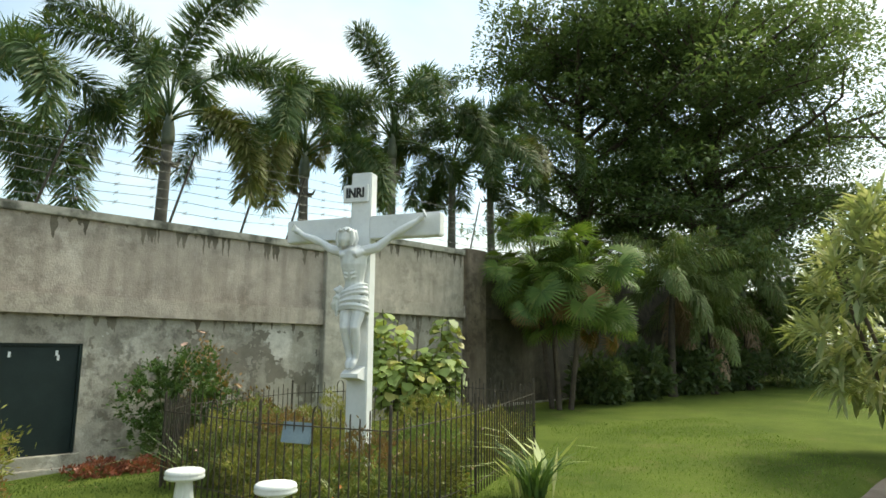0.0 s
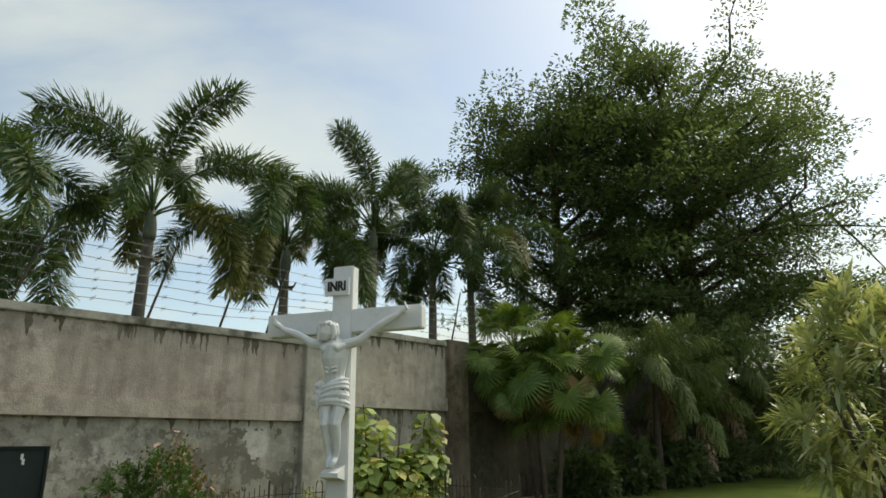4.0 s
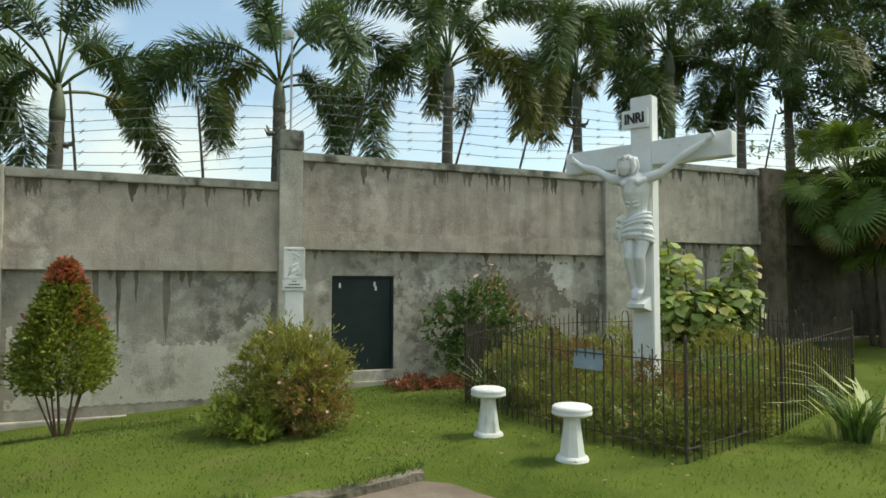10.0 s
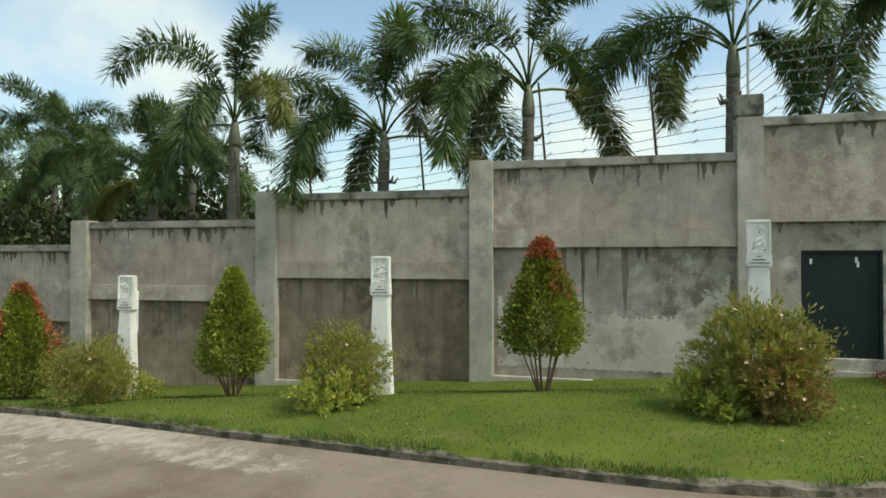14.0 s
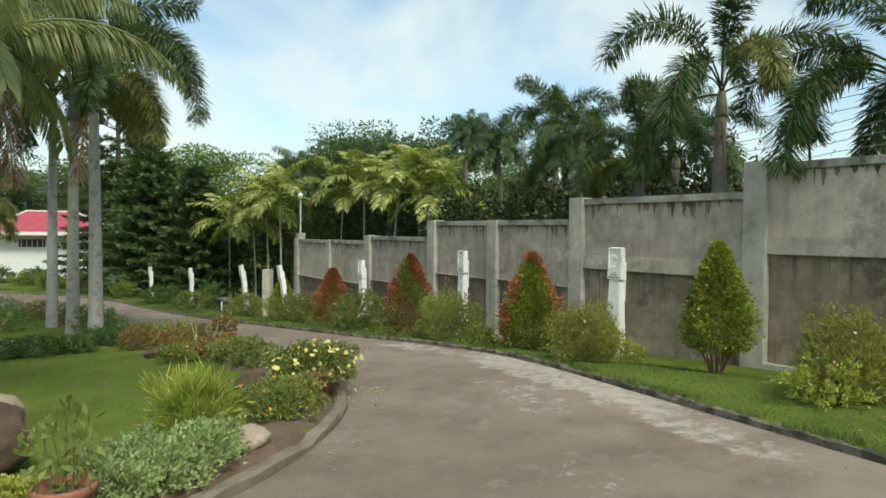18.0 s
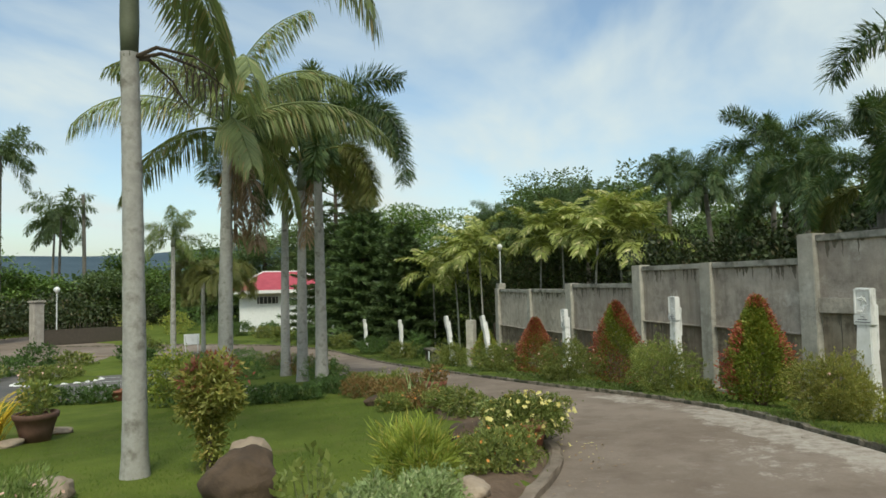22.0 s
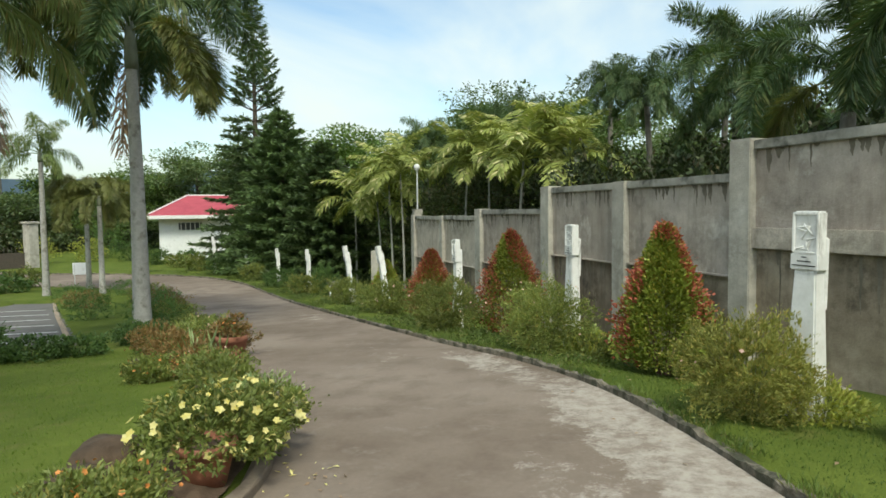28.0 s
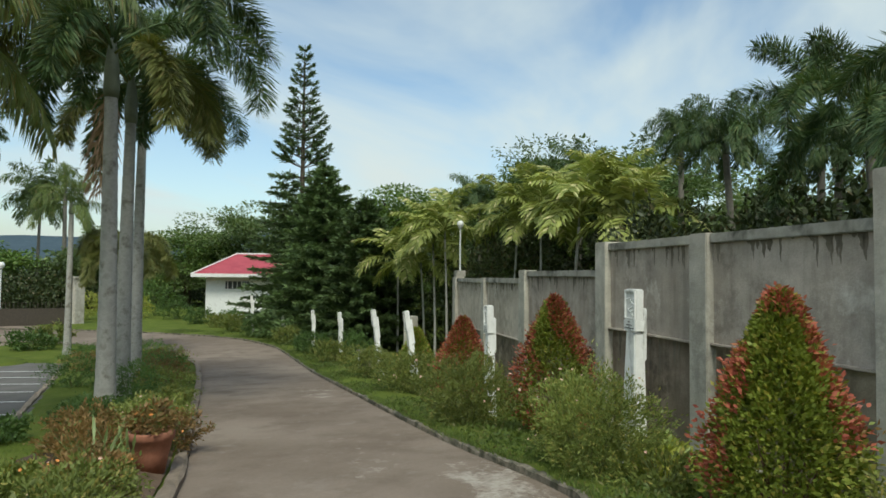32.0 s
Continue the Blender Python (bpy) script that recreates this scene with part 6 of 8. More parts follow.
def song_bush(x, y, h, r):
    """A tall shrub of many rosettes of cream-striped strap leaves."""
    ob = thing("variegated_shrub", x, y, lz(x, y) - 0.02, "tall shrub with rosettes of cream-striped narrow leaves", "shrub")
    n = 80
    p, d = ellipsoid_points(n, r, r, h * 0.42, 0.6)
    p[:, 2] += h * 0.58
    for k in range(7):
        a = k * 0.9
        part("branch", mesh_of("branch", *tube_data([(0.05 * math.cos(a), 0.05 * math.sin(a), 0), (r * 0.4 * math.cos(a), r * 0.4 * math.sin(a), h * 0.35), (r * 0.7 * math.cos(a * 1.1), r * 0.7 * math.sin(a * 1.1), h * 0.75)], [0.04, 0.03, 0.015], 6)), M_BARK, ob)
    sets = []
    for c, o in zip(p, d):
        m = 26
        dirs = unit(rand_dirs(m) + o * 0.55 + np.array([0, 0, 0.35]))
        cc = c + RNG.normal(0, 0.05, (m, 3))
        sets.append(leaf_cards(cc, dirs, np.tile([0, 0, 1.0], (m, 1)) + 0.2 * rand_dirs(m), 0.30 * RNG.uniform(0.7, 1.2, m), 0.07))
        sets.append(leaf_cards(cc + dirs * 0.15, unit(dirs + np.array([0, 0, -0.45])), np.tile([0, 0, 1.0], (m, 1)), 0.24, 0.06))
    STUFF(part("foliage", cards_mesh("foliage", sets, L_VARI), L_VARI, ob))
    return ob


song_bush(5.75, 7.9, 3.3, 1.35)


# ---- island: pots, rocks, flowers ----
def pot(x, y, r, h, material, label, rim=True, z=None):
    ob = thing("flower_pot", x, y, (lz(x, y) if z is None else z) - 0.015, label, "flower pot", "clay pots on the island")
    prof = [(r * 0.62, 0), (r * 0.78, h * 0.45), (r * 0.93, h * 0.8), (r * 1.0, h * 0.82), (r * 1.03, h * 0.96), (r * 0.98, h), (r * 0.88, h), (r * 0.85, h * 0.86)]
    part("bowl", mesh_of("bowl", *lathe_data(prof, 26), material, True), material, ob)
    part("soil", mesh_of("soil", *lathe_data([(r * 0.86, h * 0.82), (r * 0.5, h * 0.90), (0.01, h * 0.92)], 18), M_SOIL, True), M_SOIL, ob)
    return ob


def boulder(x, y, s, material, label, sink=0.12, seed=0, name="boulder", group=""):
    bm = bmesh.new()
    bmesh.ops.create_icosphere(bm, subdivisions=4, radius=1.0)
    o = Vector((seed * 7.3, seed * 1.7, 0))
    for v in bm.verts:
        k = 1 + 0.28 * noise.noise(v.co * 1.1 + o) + 0.10 * noise.noise(v.co * 3.1 + o) + 0.03 * noise.noise(v.co * 9 + o)
        v.co = Vector((v.co.x * s[0] * k, v.co.y * s[1] * k, v.co.z * s[2] * k))
    ob = new(name, bm_mesh(name, bm, material, True))
    ob.matrix_basis = pose(x, y, lz(x, y) + s[2] * (1 - sink * 2), 0, 0, seed * 40)
    return tagged(ob, label, "rock", group)


boulder(-4.08, -4.3, (0.29, 0.27, 0.255), M_ROCK, "rough dark brown boulder lying on the lawn", 0.10, 3)
boulder(-4.75, -4.85, (0.2, 0.18, 0.22), M_STONE, "tan boulder behind the dark one on the lawn", 0.06, 12)
boulder(-4.92, -2.68, (0.22, 0.15, 0.10), M_STONE, "flat tan stone edging the flower bed", 0.2, 1, "edging_stone", "stones edging the island")
boulder(-7.0, -3.75, (0.26, 0.2, 0.15), M_ROCK, "dark brown rock at the edge of the lawn", 0.15, 5, "edging_rock", "rocks edging the lawn")
boulder(-10.1, -7.0, (0.24, 0.16, 0.11), M_ROCK, "dark brown rock at the edge of the lawn", 0.15, 8, "edging_rock", "rocks edging the lawn")
boulder(-6.6, -3.55, (0.17, 0.14, 0.12), M_ROCK, "dark brown rock among the flowers", 0.15, 9, "edging_rock", "rocks edging the lawn")
boulder(-3.62, -6.06, (0.30, 0.2, 0.13), M_STONE, "dark grey stone half hidden in the grass", 0.15, 10, "edging_rock", "")
for i, (x, y) in enumerate(((-3.4, -9.6), (-3.9, -9.8), (-4.8, -9.75), (-5.4, -9.9), (-6.0, -10.2), (-6.4, -10.35))):
    boulder(x, y, (0.22, 0.14, 0.06), M_STONE, "flat pale stone edging the yellow plants", 0.2, 20 + i, "edging_stone", "stones edging the yellow plants")

pot(-3.17, -2.86, 0.16, 0.29, M_TERRA, "round terracotta pot with a sparse twiggy plant")
bush(-3.17, -2.86, 0.22, 0.45, "sparse twiggy green plant growing in a terracotta pot", L_BUSH, 0.07, 0.035, 130, 0.6, None, 0, "pot_plant", "", 0.1, z=lz(-3.17, -2.86) + 0.27, stemr=0.005)
pot(-7.1, -3.0, 0.19, 0.28, M_TERRA, "round terracotta pot in front of the yellow flowers")
bush(-10.68, -6.15, 0.26, 0.3, "rust-leaved plant growing in a terracotta pot", L_RUST, 0.07, 0.03, 500, 0.6, L_ORANGE, 14, "pot_plant", "", 0.3, z=lz(-10.68, -6.15) + 0.36, fl=0.02)
pot(-10.68, -6.15, 0.21, 0.40, M_TERRA, "wide terracotta pot among rust-leaved plants")
pot(-3.9, -9.95, 0.38, 0.42, M_POT_DARK, "large dark clay pot beside the yellow plants")
pot(-5.8, -9.95, 0.29, 0.42, M_POT_DARK, "dark brown clay pot on the lawn")
bush(-5.8, -9.95, 0.28, 0.5, "green plant growing in a dark clay pot", L_BUSH, 0.1, 0.04, 320, 0.6, None, 0, "pot_plant", "", 0.2, z=lz(-5.8, -9.95) + 0.38)
pot(-10.0, -14.0, 0.22, 0.26, M_TERRA, "small terracotta pot at the parking bay")

bush(-7.35, -3.12, 0.55, 0.42, "sprawling bush covered in yellow trumpet flowers", L_BLOOMBUSH, 0.05, 0.017, 7000, 0.5, L_YELLOW, 150, "yellow_flower_bush", "yellow flower bushes", 0.5, z=lz(-7.35, -3.12) + 0.12, fl=0.03)
bush(-7.85, -3.4, 0.48, 0.45, "low bush covered in yellow trumpet flowers", L_BLOOMBUSH, 0.05, 0.017, 5000, 0.5, L_YELLOW, 90, "yellow_flower_bush", "yellow flower bushes", 0.5, fl=0.032)
bush(-8.35, -3.75, 0.42, 0.4, "low grey-green bush behind the yellow flowers", L_SILVER, 0.05, 0.016, 3000, 0.8, None, 0, "border_plant", "", 0.4)
bush(-6.35, -3.0, 0.40, 0.34, "low green bush dotted with small orange flowers", L_BUSH, 0.045, 0.014, 5200, 0.5, L_ORANGE, 40, "flower_bush", "flowers on the island", 0.35, fl=0.018)
bush(-5.8, -2.95, 0.40, 0.36, "low green bush dotted with small orange flowers", L_BUSH, 0.045, 0.014, 4800, 0.5, L_ORANGE, 24, "flower_bush", "flowers on the island", 0.35, fl=0.018)
bush(-5.3, -3.4, 0.36, 0.5, "soft tuft of fine yellow-green leaves", L_TOPI, 0.16, 0.012, 2200, 1.2, None, 0, "flower_bush", "flowers on the island", 0.3)
for i, (x, y, r, h) in enumerate(((-3.5, -2.82, 0.28, 0.34), (-3.85, -2.76, 0.30, 0.36), (-4.2, -2.74, 0.30, 0.36), (-4.05, -3.02, 0.26, 0.34), (-4.55, -2.8, 0.26, 0.32), (-3.7, -3.02, 0.24, 0.34))):
    bush(x, y, r, h, "dense mound of silver-green leaves by the kerb", L_SILVER, 0.036, 0.017, 2400, 0.9, None, 0, "silver_plant", "silver-leaved plants along the kerb", 0.3)
for i, (x, y, r, h) in enumerate(((-2.92, -3.25, 0.28, 0.30), (-2.55, -3.5, 0.30, 0.32), (-2.1, -3.5, 0.30, 0.32), (-3.3, -3.3, 0.22, 0.26), (-1.6, -3.6, 0.30, 0.32))):
    bush(x, y, r, h, "low bush with cream and lime leaves by the kerb", L_LIME, 0.036, 0.016, 2600, 0.8, L_YELLOW, 12, "lime_plant", "lime-leaved plants along the kerb", 0.4, fl=0.025)
for i, (x, y) in enumerate(((-1.6, -4.2), (-2.1, -4.35), (-1.0, -4.1), (-0.5, -4.1), (-2.45, -4.6), (-1.3, -4.7), (-0.7, -4.6), (-2.3, -5.2), (-2.75, -5.0), (-1.8, -5.0), (-2.9, -5.5), (-1.9, -5.7))):
    if i % 3 == 0:
        blades("tall_grass", x, y, 320, 0.5, 0.007, L_WEED, "tuft of tall unmown grass", "grass", 0.5, 0.32, "tall grass tufts")
    bush(x + 0.1, y - 0.1, 0.42, 0.5, "straggling green weeds with tiny white flowers", L_WEED, 0.075, 0.013, 2600, 1.0, L_PINK, 12, "weed_clump", "weeds on the island", 0.45, fl=0.014, stemr=0.004)
# rust and green border towards the palms
for i, (x, y, r, h, m, f) in enumerate(((-9.0, -4.7, 0.42, 0.42, L_BUSH, None), (-9.5, -5.3, 0.40, 0.42, L_BUSH, L_PINK), (-9.95, -5.95, 0.40, 0.38, L_RUST, L_ORANGE), (-11.45, -6.95, 0.4, 0.45, L_RUST, L_ORANGE), (-10.5, -7.0, 0.45, 0.45, L_RUST, None),
                                        (-11.8, -7.7, 0.5, 0.5, L_BUSH, L_PINK), (-11.3, -8.2, 0.48, 0.45, L_RUST, None), (-12.4, -8.6, 0.55, 0.4, L_BUSH, None), (-11.9, -9.3, 0.5, 0.35, L_BUSH_DARK, None), (-12.4, -9.9, 0.5, 0.34, L_BUSH_DARK, None),
                                        (-13.9, -11.2, 0.6, 0.75, L_BUSH_DARK, None), (-13.9, -10.2, 0.5, 0.3, L_BUSH, None), (-15.2, -12.2, 0.6, 0.5, L_BUSH, None), (-16.3, -13.6, 0.65, 0.6, L_RUST, None), (-17.4, -15.2, 0.7, 0.65, L_BUSH_DARK, None),
                                        (-18.8, -17.0, 0.7, 0.6, L_RUST, None), (-20.2, -18.8, 0.7, 0.6, L_BUSH, None), (-21.6, -21.5, 0.8, 0.6, L_BUSH_DARK, None), (-15.0, -14.8, 0.7, 0.7, L_BUSH_DARK, None), (-17.5, -18.5, 0.7, 0.6, L_RUST, None), (-19.5, -21.8, 0.8, 0.6, L_BUSH_DARK, None), (-9.5, -6.3, 0.3, 0.3, L_BUSH, L_ORANGE))):
    bush(x, y, r, h, "low rust-leaved border plant on the island" if m is L_RUST else "low green border plant on the island", m, 0.055, 0.02, 2600, 0.5, f, 30, "border_plant", "border plants on the island", 0.4, fl=0.016)
for x, y in ((-10.47, -6.17), (-10.3, -6.4), (-10.1, -6.15)):
    blades("snake_plant", x, y, 9, 0.5, 0.05, L_SILVER, "upright pale green snake plant leaves", arch=0.1, spread=0.1, group="snake plants on the island")
for x, y, r, h in ((-10.9, -12.2, 0.55, 0.42), (-10.3, -13.1, 0.5, 0.4), (-9.6, -14.2, 0.5, 0.4), (-9.0, -14.9, 0.5, 0.45)):
    bush(x, y, r, h, "low dark green hedge plant beside the parking bay", L_BUSH_DARK, 0.08, 0.035, 1300, 0.4, None, 0, "hedge_plant", "hedge by the parking bay", 0.3)
for x, y in ((-4.35, -10.3), (-4.9, -10.4), (-5.4, -10.6), (-3.6, -10.4), (-4.6, -10.9), (-3.1, -10.2)):
    blades("yellow_croton", x, y, 48, 0.95, 0.05, L_GOLD, "clump of upright golden yellow strap leaves", "plant", 0.5, 0.28, "golden strap plants")
# clipped ball on a short stem, by the boulder
ob = thing("topiary_shrub", -4.93, -5.56, lz(-4.93, -5.56) - 0.02, "clipped yellow-green shrub tapering to a leafy stem, tinged red on top", "shrub")
part("stem", mesh_of("stem", *tube_data([(0, 0, 0), (0.02, 0, 0.3), (-0.02, 0.02, 0.7)], [0.05, 0.04, 0.03], 8)), M_BARK, ob)
STUFF(part("foliage", cloud_mesh("foliage", 6000, 0.30, 0.30, 0.33, 0.84, 0.07, 0.022, L_OLIVE, 0.3, 0.2, 0.3), L_TOPI, ob))
STUFF(part("lower_foliage", cloud_mesh("lower_foliage", 1300, 0.13, 0.13, 0.36, 0.40, 0.065, 0.022, L_OLIVE, 0.2, 0.2, 0.2), L_TOPI, ob))
STUFF(part("red_growth", cloud_mesh("red_growth", 500, 0.31, 0.31, 0.24, 0.98, 0.065, 0.022, L_BRICK, 0.6, 0.3, 0.3), L_BRICK, ob))
bush(-9.4, -11.4, 0.58, 1.12, "rounded green clipped shrub on the island lawn", L_TOPI, 0.08, 0.035, 3200, 0.3, None, 0, "round_shrub", "", 0.25)


# ---- behind the wall, down the road ----
for i, (x, y, cz, n) in enumerate(((-25.4, -6.0, 3.5, 13), (-24.4, -6.9, 2.9, 12), (-26.3, -8.6, 3.2, 13), (-24.0, -4.9, 2.7, 12), (-28.7, -14.0, 2.5, 12), (-29.8, -15.2, 1.8, 11), (-27.9, -13.0, 2.9, 11), (-30.2, -16.8, 1.7, 11), (-27.2, -10.0, 3.0, 12))):
    palm(x, y, cz, "areca palm with slender pale canes and yellow-green fronds", ARECA, n, 0.05, M_TRUNK, 0.35, 1.05, (RNG.uniform(-0.3, 0.3), RNG.uniform(-0.3, 0.3)), "areca palms behind the wall", 0, 40 + i, False)
for i, (x, y, cz, n, s) in enumerate(((-27.6, -4.6, 5.6, 24, 0.56), (-23.8, -2.6, 4.5, 22, 0.64), (-23.2, -0.6, 4.0, 18, 0.62), (-29.5, -8.5, 4.7, 14, 0.7), (-31.5, -10.5, 4.6, 14, 0.75), (-33.5, -14.5, 4.6, 14, 0.8), (-21.8, 2.6, 5.0, 14, 0.75))):
    palm(x, y, cz, "dark queen palm with drooping fronds behind the wall", QUEEN_B, n + 6, 0.12, M_TRUNK_DARK, 0.3, s, (RNG.uniform(-0.3, 0.3), RNG.uniform(-0.3, 0.3)), "queen palms behind the wall", 0, 60 + i, False)
for i, (x, y, cz, n, s) in enumerate(((-26.2, -0.9, 5.5, 13, 1.08), (-20.6, 0.1, 4.1, 11, 0.85), (-18.4, 2.3, 3.6, 11, 0.95))):
    palm(x, y, cz, "dark foxtail palm with upswept arching fronds beyond the wall", FOX, n, 0.13, M_TRUNK_DARK, 0.45, s, (RNG.uniform(-0.2, 0.2), RNG.uniform(-0.2, 0.2)), "foxtail palms beyond the wall", 0, 160 + i, False)
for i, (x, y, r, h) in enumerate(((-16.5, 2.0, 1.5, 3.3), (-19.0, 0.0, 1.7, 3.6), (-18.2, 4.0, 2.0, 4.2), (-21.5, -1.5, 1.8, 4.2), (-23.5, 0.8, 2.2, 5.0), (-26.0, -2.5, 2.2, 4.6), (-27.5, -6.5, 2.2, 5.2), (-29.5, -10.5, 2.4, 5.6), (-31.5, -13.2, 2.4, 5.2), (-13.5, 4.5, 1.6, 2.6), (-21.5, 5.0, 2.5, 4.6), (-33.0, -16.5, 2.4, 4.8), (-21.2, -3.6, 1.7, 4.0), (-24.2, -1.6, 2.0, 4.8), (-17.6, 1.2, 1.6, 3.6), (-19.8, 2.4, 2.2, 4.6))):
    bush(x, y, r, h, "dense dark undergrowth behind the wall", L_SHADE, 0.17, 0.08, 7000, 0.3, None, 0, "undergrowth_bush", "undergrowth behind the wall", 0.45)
for i, (x, y, h, r, n) in enumerate(((-34.5, -10.6, 9.2, 4.2, 30000), (-35.5, -13.6, 7.9, 3.4, 20000), (-33.5, -7.6, 8.0, 3.2, 18000))):
    branch_tree("broad_tree", x, y, "rounded leafy tree with a dense crown behind the wall", h, r, h * 0.6, int(n * 1.5), 0.17, 0.09, L_WOOD, 0.25, 16, seed=210 + i, sub=6, low=0.3, clump_r=0.7, flat=0.5)
for i, (x, y, h, r, n) in enumerate(((-45.5, -16.5, 10.1, 5.5, 15000), (-45.0, -10.0, 9.6, 5.5, 15000), (-40.0, -13.5, 8.3, 4.5, 12000), (-47.0, -22.0, 8.3, 5.0, 11000), (-51.5, -32.0, 10.5, 5.5, 12000), (-49.0, -46.0, 9.2, 6.0, 12000), (-47.0, -52.0, 7.4, 5.5, 9000), (-40.0, -4.0, 7.9, 4.5, 10000), (-54.0, -40.0, 9.6, 5.5, 10000), (-36.0, 2.0, 7.0, 4.5, 9000))):
    branch_tree("broad_tree", x, y, "dense green broad-leaved tree in the distance", h, r, h * 0.7, int(n * 1.7), 0.3, 0.16, L_DARK if i in (0, 1, 2, 5, 7, 8, 9) else L_TREE, 0.28, 10, seed=70 + i, sub=5, low=0.22, clump_r=1.0)


def conifer(x, y, h, r, label, tiers, seed, sparse=0.0, leafmat=L_PINE, cat="pine tree", name="pine_tree"):
    """A Norfolk pine: straight trunk, whorls of level branches that carry rope-like twigs."""
    rg = np.random.default_rng(seed)
    z0 = lz(x, y) - 0.1
    ob = thing(name, x, y, z0, label, cat)
    part("trunk", mesh_of("trunk", *tube_data([(0, 0, 0), (0, 0, h * 0.5), (0, 0, h)], [0.22, 0.13, 0.02], 8)), M_BARK, ob)
    sets, items = [], []
    for i in range(tiers):
        k = i / (tiers - 1)
        z = h * (0.06 + 0.92 * k)
        top = sparse > 0 and k > 0.42
        L = (0.22 + r * 0.95 * (1 - k)) if top else r * (1 - k) ** 0.75 + 0.25
        for j in range(7 if k < 0.8 else 5):
            a = j * 2 * math.pi / (7 if k < 0.8 else 5) + i * 0.5 + rg.uniform(-0.2, 0.2)
            l = L * rg.uniform(0.8, 1.1)
            tip = np.array([math.cos(a) * l, math.sin(a) * l, z + l * ((0.55 if top else 0.30) if k > 0.55 else 0.02) + rg.uniform(-0.15, 0.15)])
            s = np.array([0, 0, z])
            items.append(tube_data([s, (s + tip) / 2 + np.array([0, 0, -0.05 * l]), tip], [0.035, 0.022, 0.006], 4))
            m = int((34 + 84 * l) * (1 - sparse * min(0.8, k * 1.2)))
            f = rg.uniform(0.45 if top else 0.12, 1.0, m)
            c = s + (tip - s) * f[:, None] + np.array([0, 0, -0.05]) * np.sin(f * math.pi)[:, None]
            side = np.array([-math.sin(a), math.cos(a), 0])
            d = unit((tip - s) / l * 0.7 + side * rg.choice([-1, 1], m)[:, None] * rg.uniform(0.3, 1.0, m)[:, None] + rg.normal(0, 0.3, (m, 3)) + np.array([0, 0, -0.1]))
            sets.append(leaf_cards(c, d, rand_dirs(m), (0.22 + 0.42 * (1 - f) * min(1.0, l / 2)) * rg.uniform(1.0, 1.5, m), 0.065))
    STUFF(part("branchwork", mesh_of("branchwork", *join_data(items), M_BARK), M_BARK, ob))
    STUFF(part("needle_mass", cards_mesh("needle_mass", sets, leafmat), leafmat, ob))
    return ob


conifer(-33.6, -25.6, 15.8, 3.3, "tall Norfolk pine with tiered branches", 30, 1, 0.75)
conifer(-31.2, -21.9, 8.6, 3.2, "dense dark pine with drooping branches", 26, 2)
conifer(-30.6, -18.9, 6.8, 2.7, "dense dark pine with drooping branches", 22, 3)
conifer(-33.0, -23.2, 8.0, 3.0, "dense dark pine with drooping branches", 24, 4)

# white house with a red hipped roof
HC, HR = (-40.6, -36.2), 135.5
house = thing("small_house", HC[0], HC[1], -1.95, "small white single-storey house with a red hipped roof", "house", rz=HR)
HW, HD, HH = 6.6, 5.2, 3.05


def slab(name, c, s, mat_, parent, label="", bevel=0.01):
    bm = bmesh.new(); add_box(bm, c, s, bevel)
    return part(name, bm, mat_, parent, label)


slab("wall", (0, -HD / 2 + 0.1, HH / 2 - 0.2), (HW, 0.2, HH + 0.4), M_WHITE, house)
slab("wall", (0, HD / 2 - 0.1, HH / 2 - 0.2), (HW, 0.2, HH + 0.4), M_WHITE, house)
for sx in (-1, 1):
    slab("wall", (sx * (HW / 2 - 0.1), 0, HH / 2 - 0.2), (0.2, HD - 0.402, HH + 0.4), M_WHITE, house)
ov, rh = 0.85, 1.45
rv = [(-HW / 2 - ov, -HD / 2 - ov, HH), (HW / 2 + ov, -HD / 2 - ov, HH), (HW / 2 + ov, HD / 2 + ov, HH), (-HW / 2 - ov, HD / 2 + ov, HH), (-HW / 2 + 1.8, 0, HH + rh), (HW / 2 - 1.8, 0, HH + rh)]
roof = part("roof", mesh_of("roof", rv, [(0, 1, 5, 4), (1, 2, 5), (2, 3, 4, 5), (3, 0, 4), (3, 2, 1, 0)], M_ROOF), M_ROOF, house)
for c, s in (((0, -HD / 2 - ov, HH - 0.06), (HW + 2 * ov, 0.06, 0.24)), ((0, HD / 2 + ov, HH - 0.06), (HW + 2 * ov, 0.06, 0.24)), ((-HW / 2 - ov, 0, HH - 0.06), (0.06, HD + 2 * ov - 0.07, 0.24)), ((HW / 2 + ov, 0, HH - 0.06), (0.06, HD + 2 * ov - 0.07, 0.24))):
    slab("fascia", c, s, M_FASCIA, house, "white fascia board")
for a, b in ((0, 4), (1, 5), (2, 5), (3, 4), (4, 5)):
    part("ridge_cap", mesh_of("ridge_cap", *tube_data([Vector(rv[a]) + Vector((0, 0, 0.03)), Vector(rv[b]) + Vector((0, 0, 0.03))], [0.06, 0.06], 5)), M_FASCIA, roof, "pale ridge capping")
win = slab("window", (-1.3, -HD / 2 - 0.02, 2.35), (1.5, 0.06, 0.5), M_GLASSDARK, house, "dark louvred window band")
for k in range(5):
    slab("louvre", (-1.3 - 0.6 + k * 0.3, -HD / 2 - 0.06, 2.35), (0.05, 0.03, 0.5), M_FASCIA, win)
slab("window", (-HW / 2 - 0.02, 0.4, 2.3), (0.06, 1.2, 0.5), M_GLASSDARK, house, "dark louvred window band")

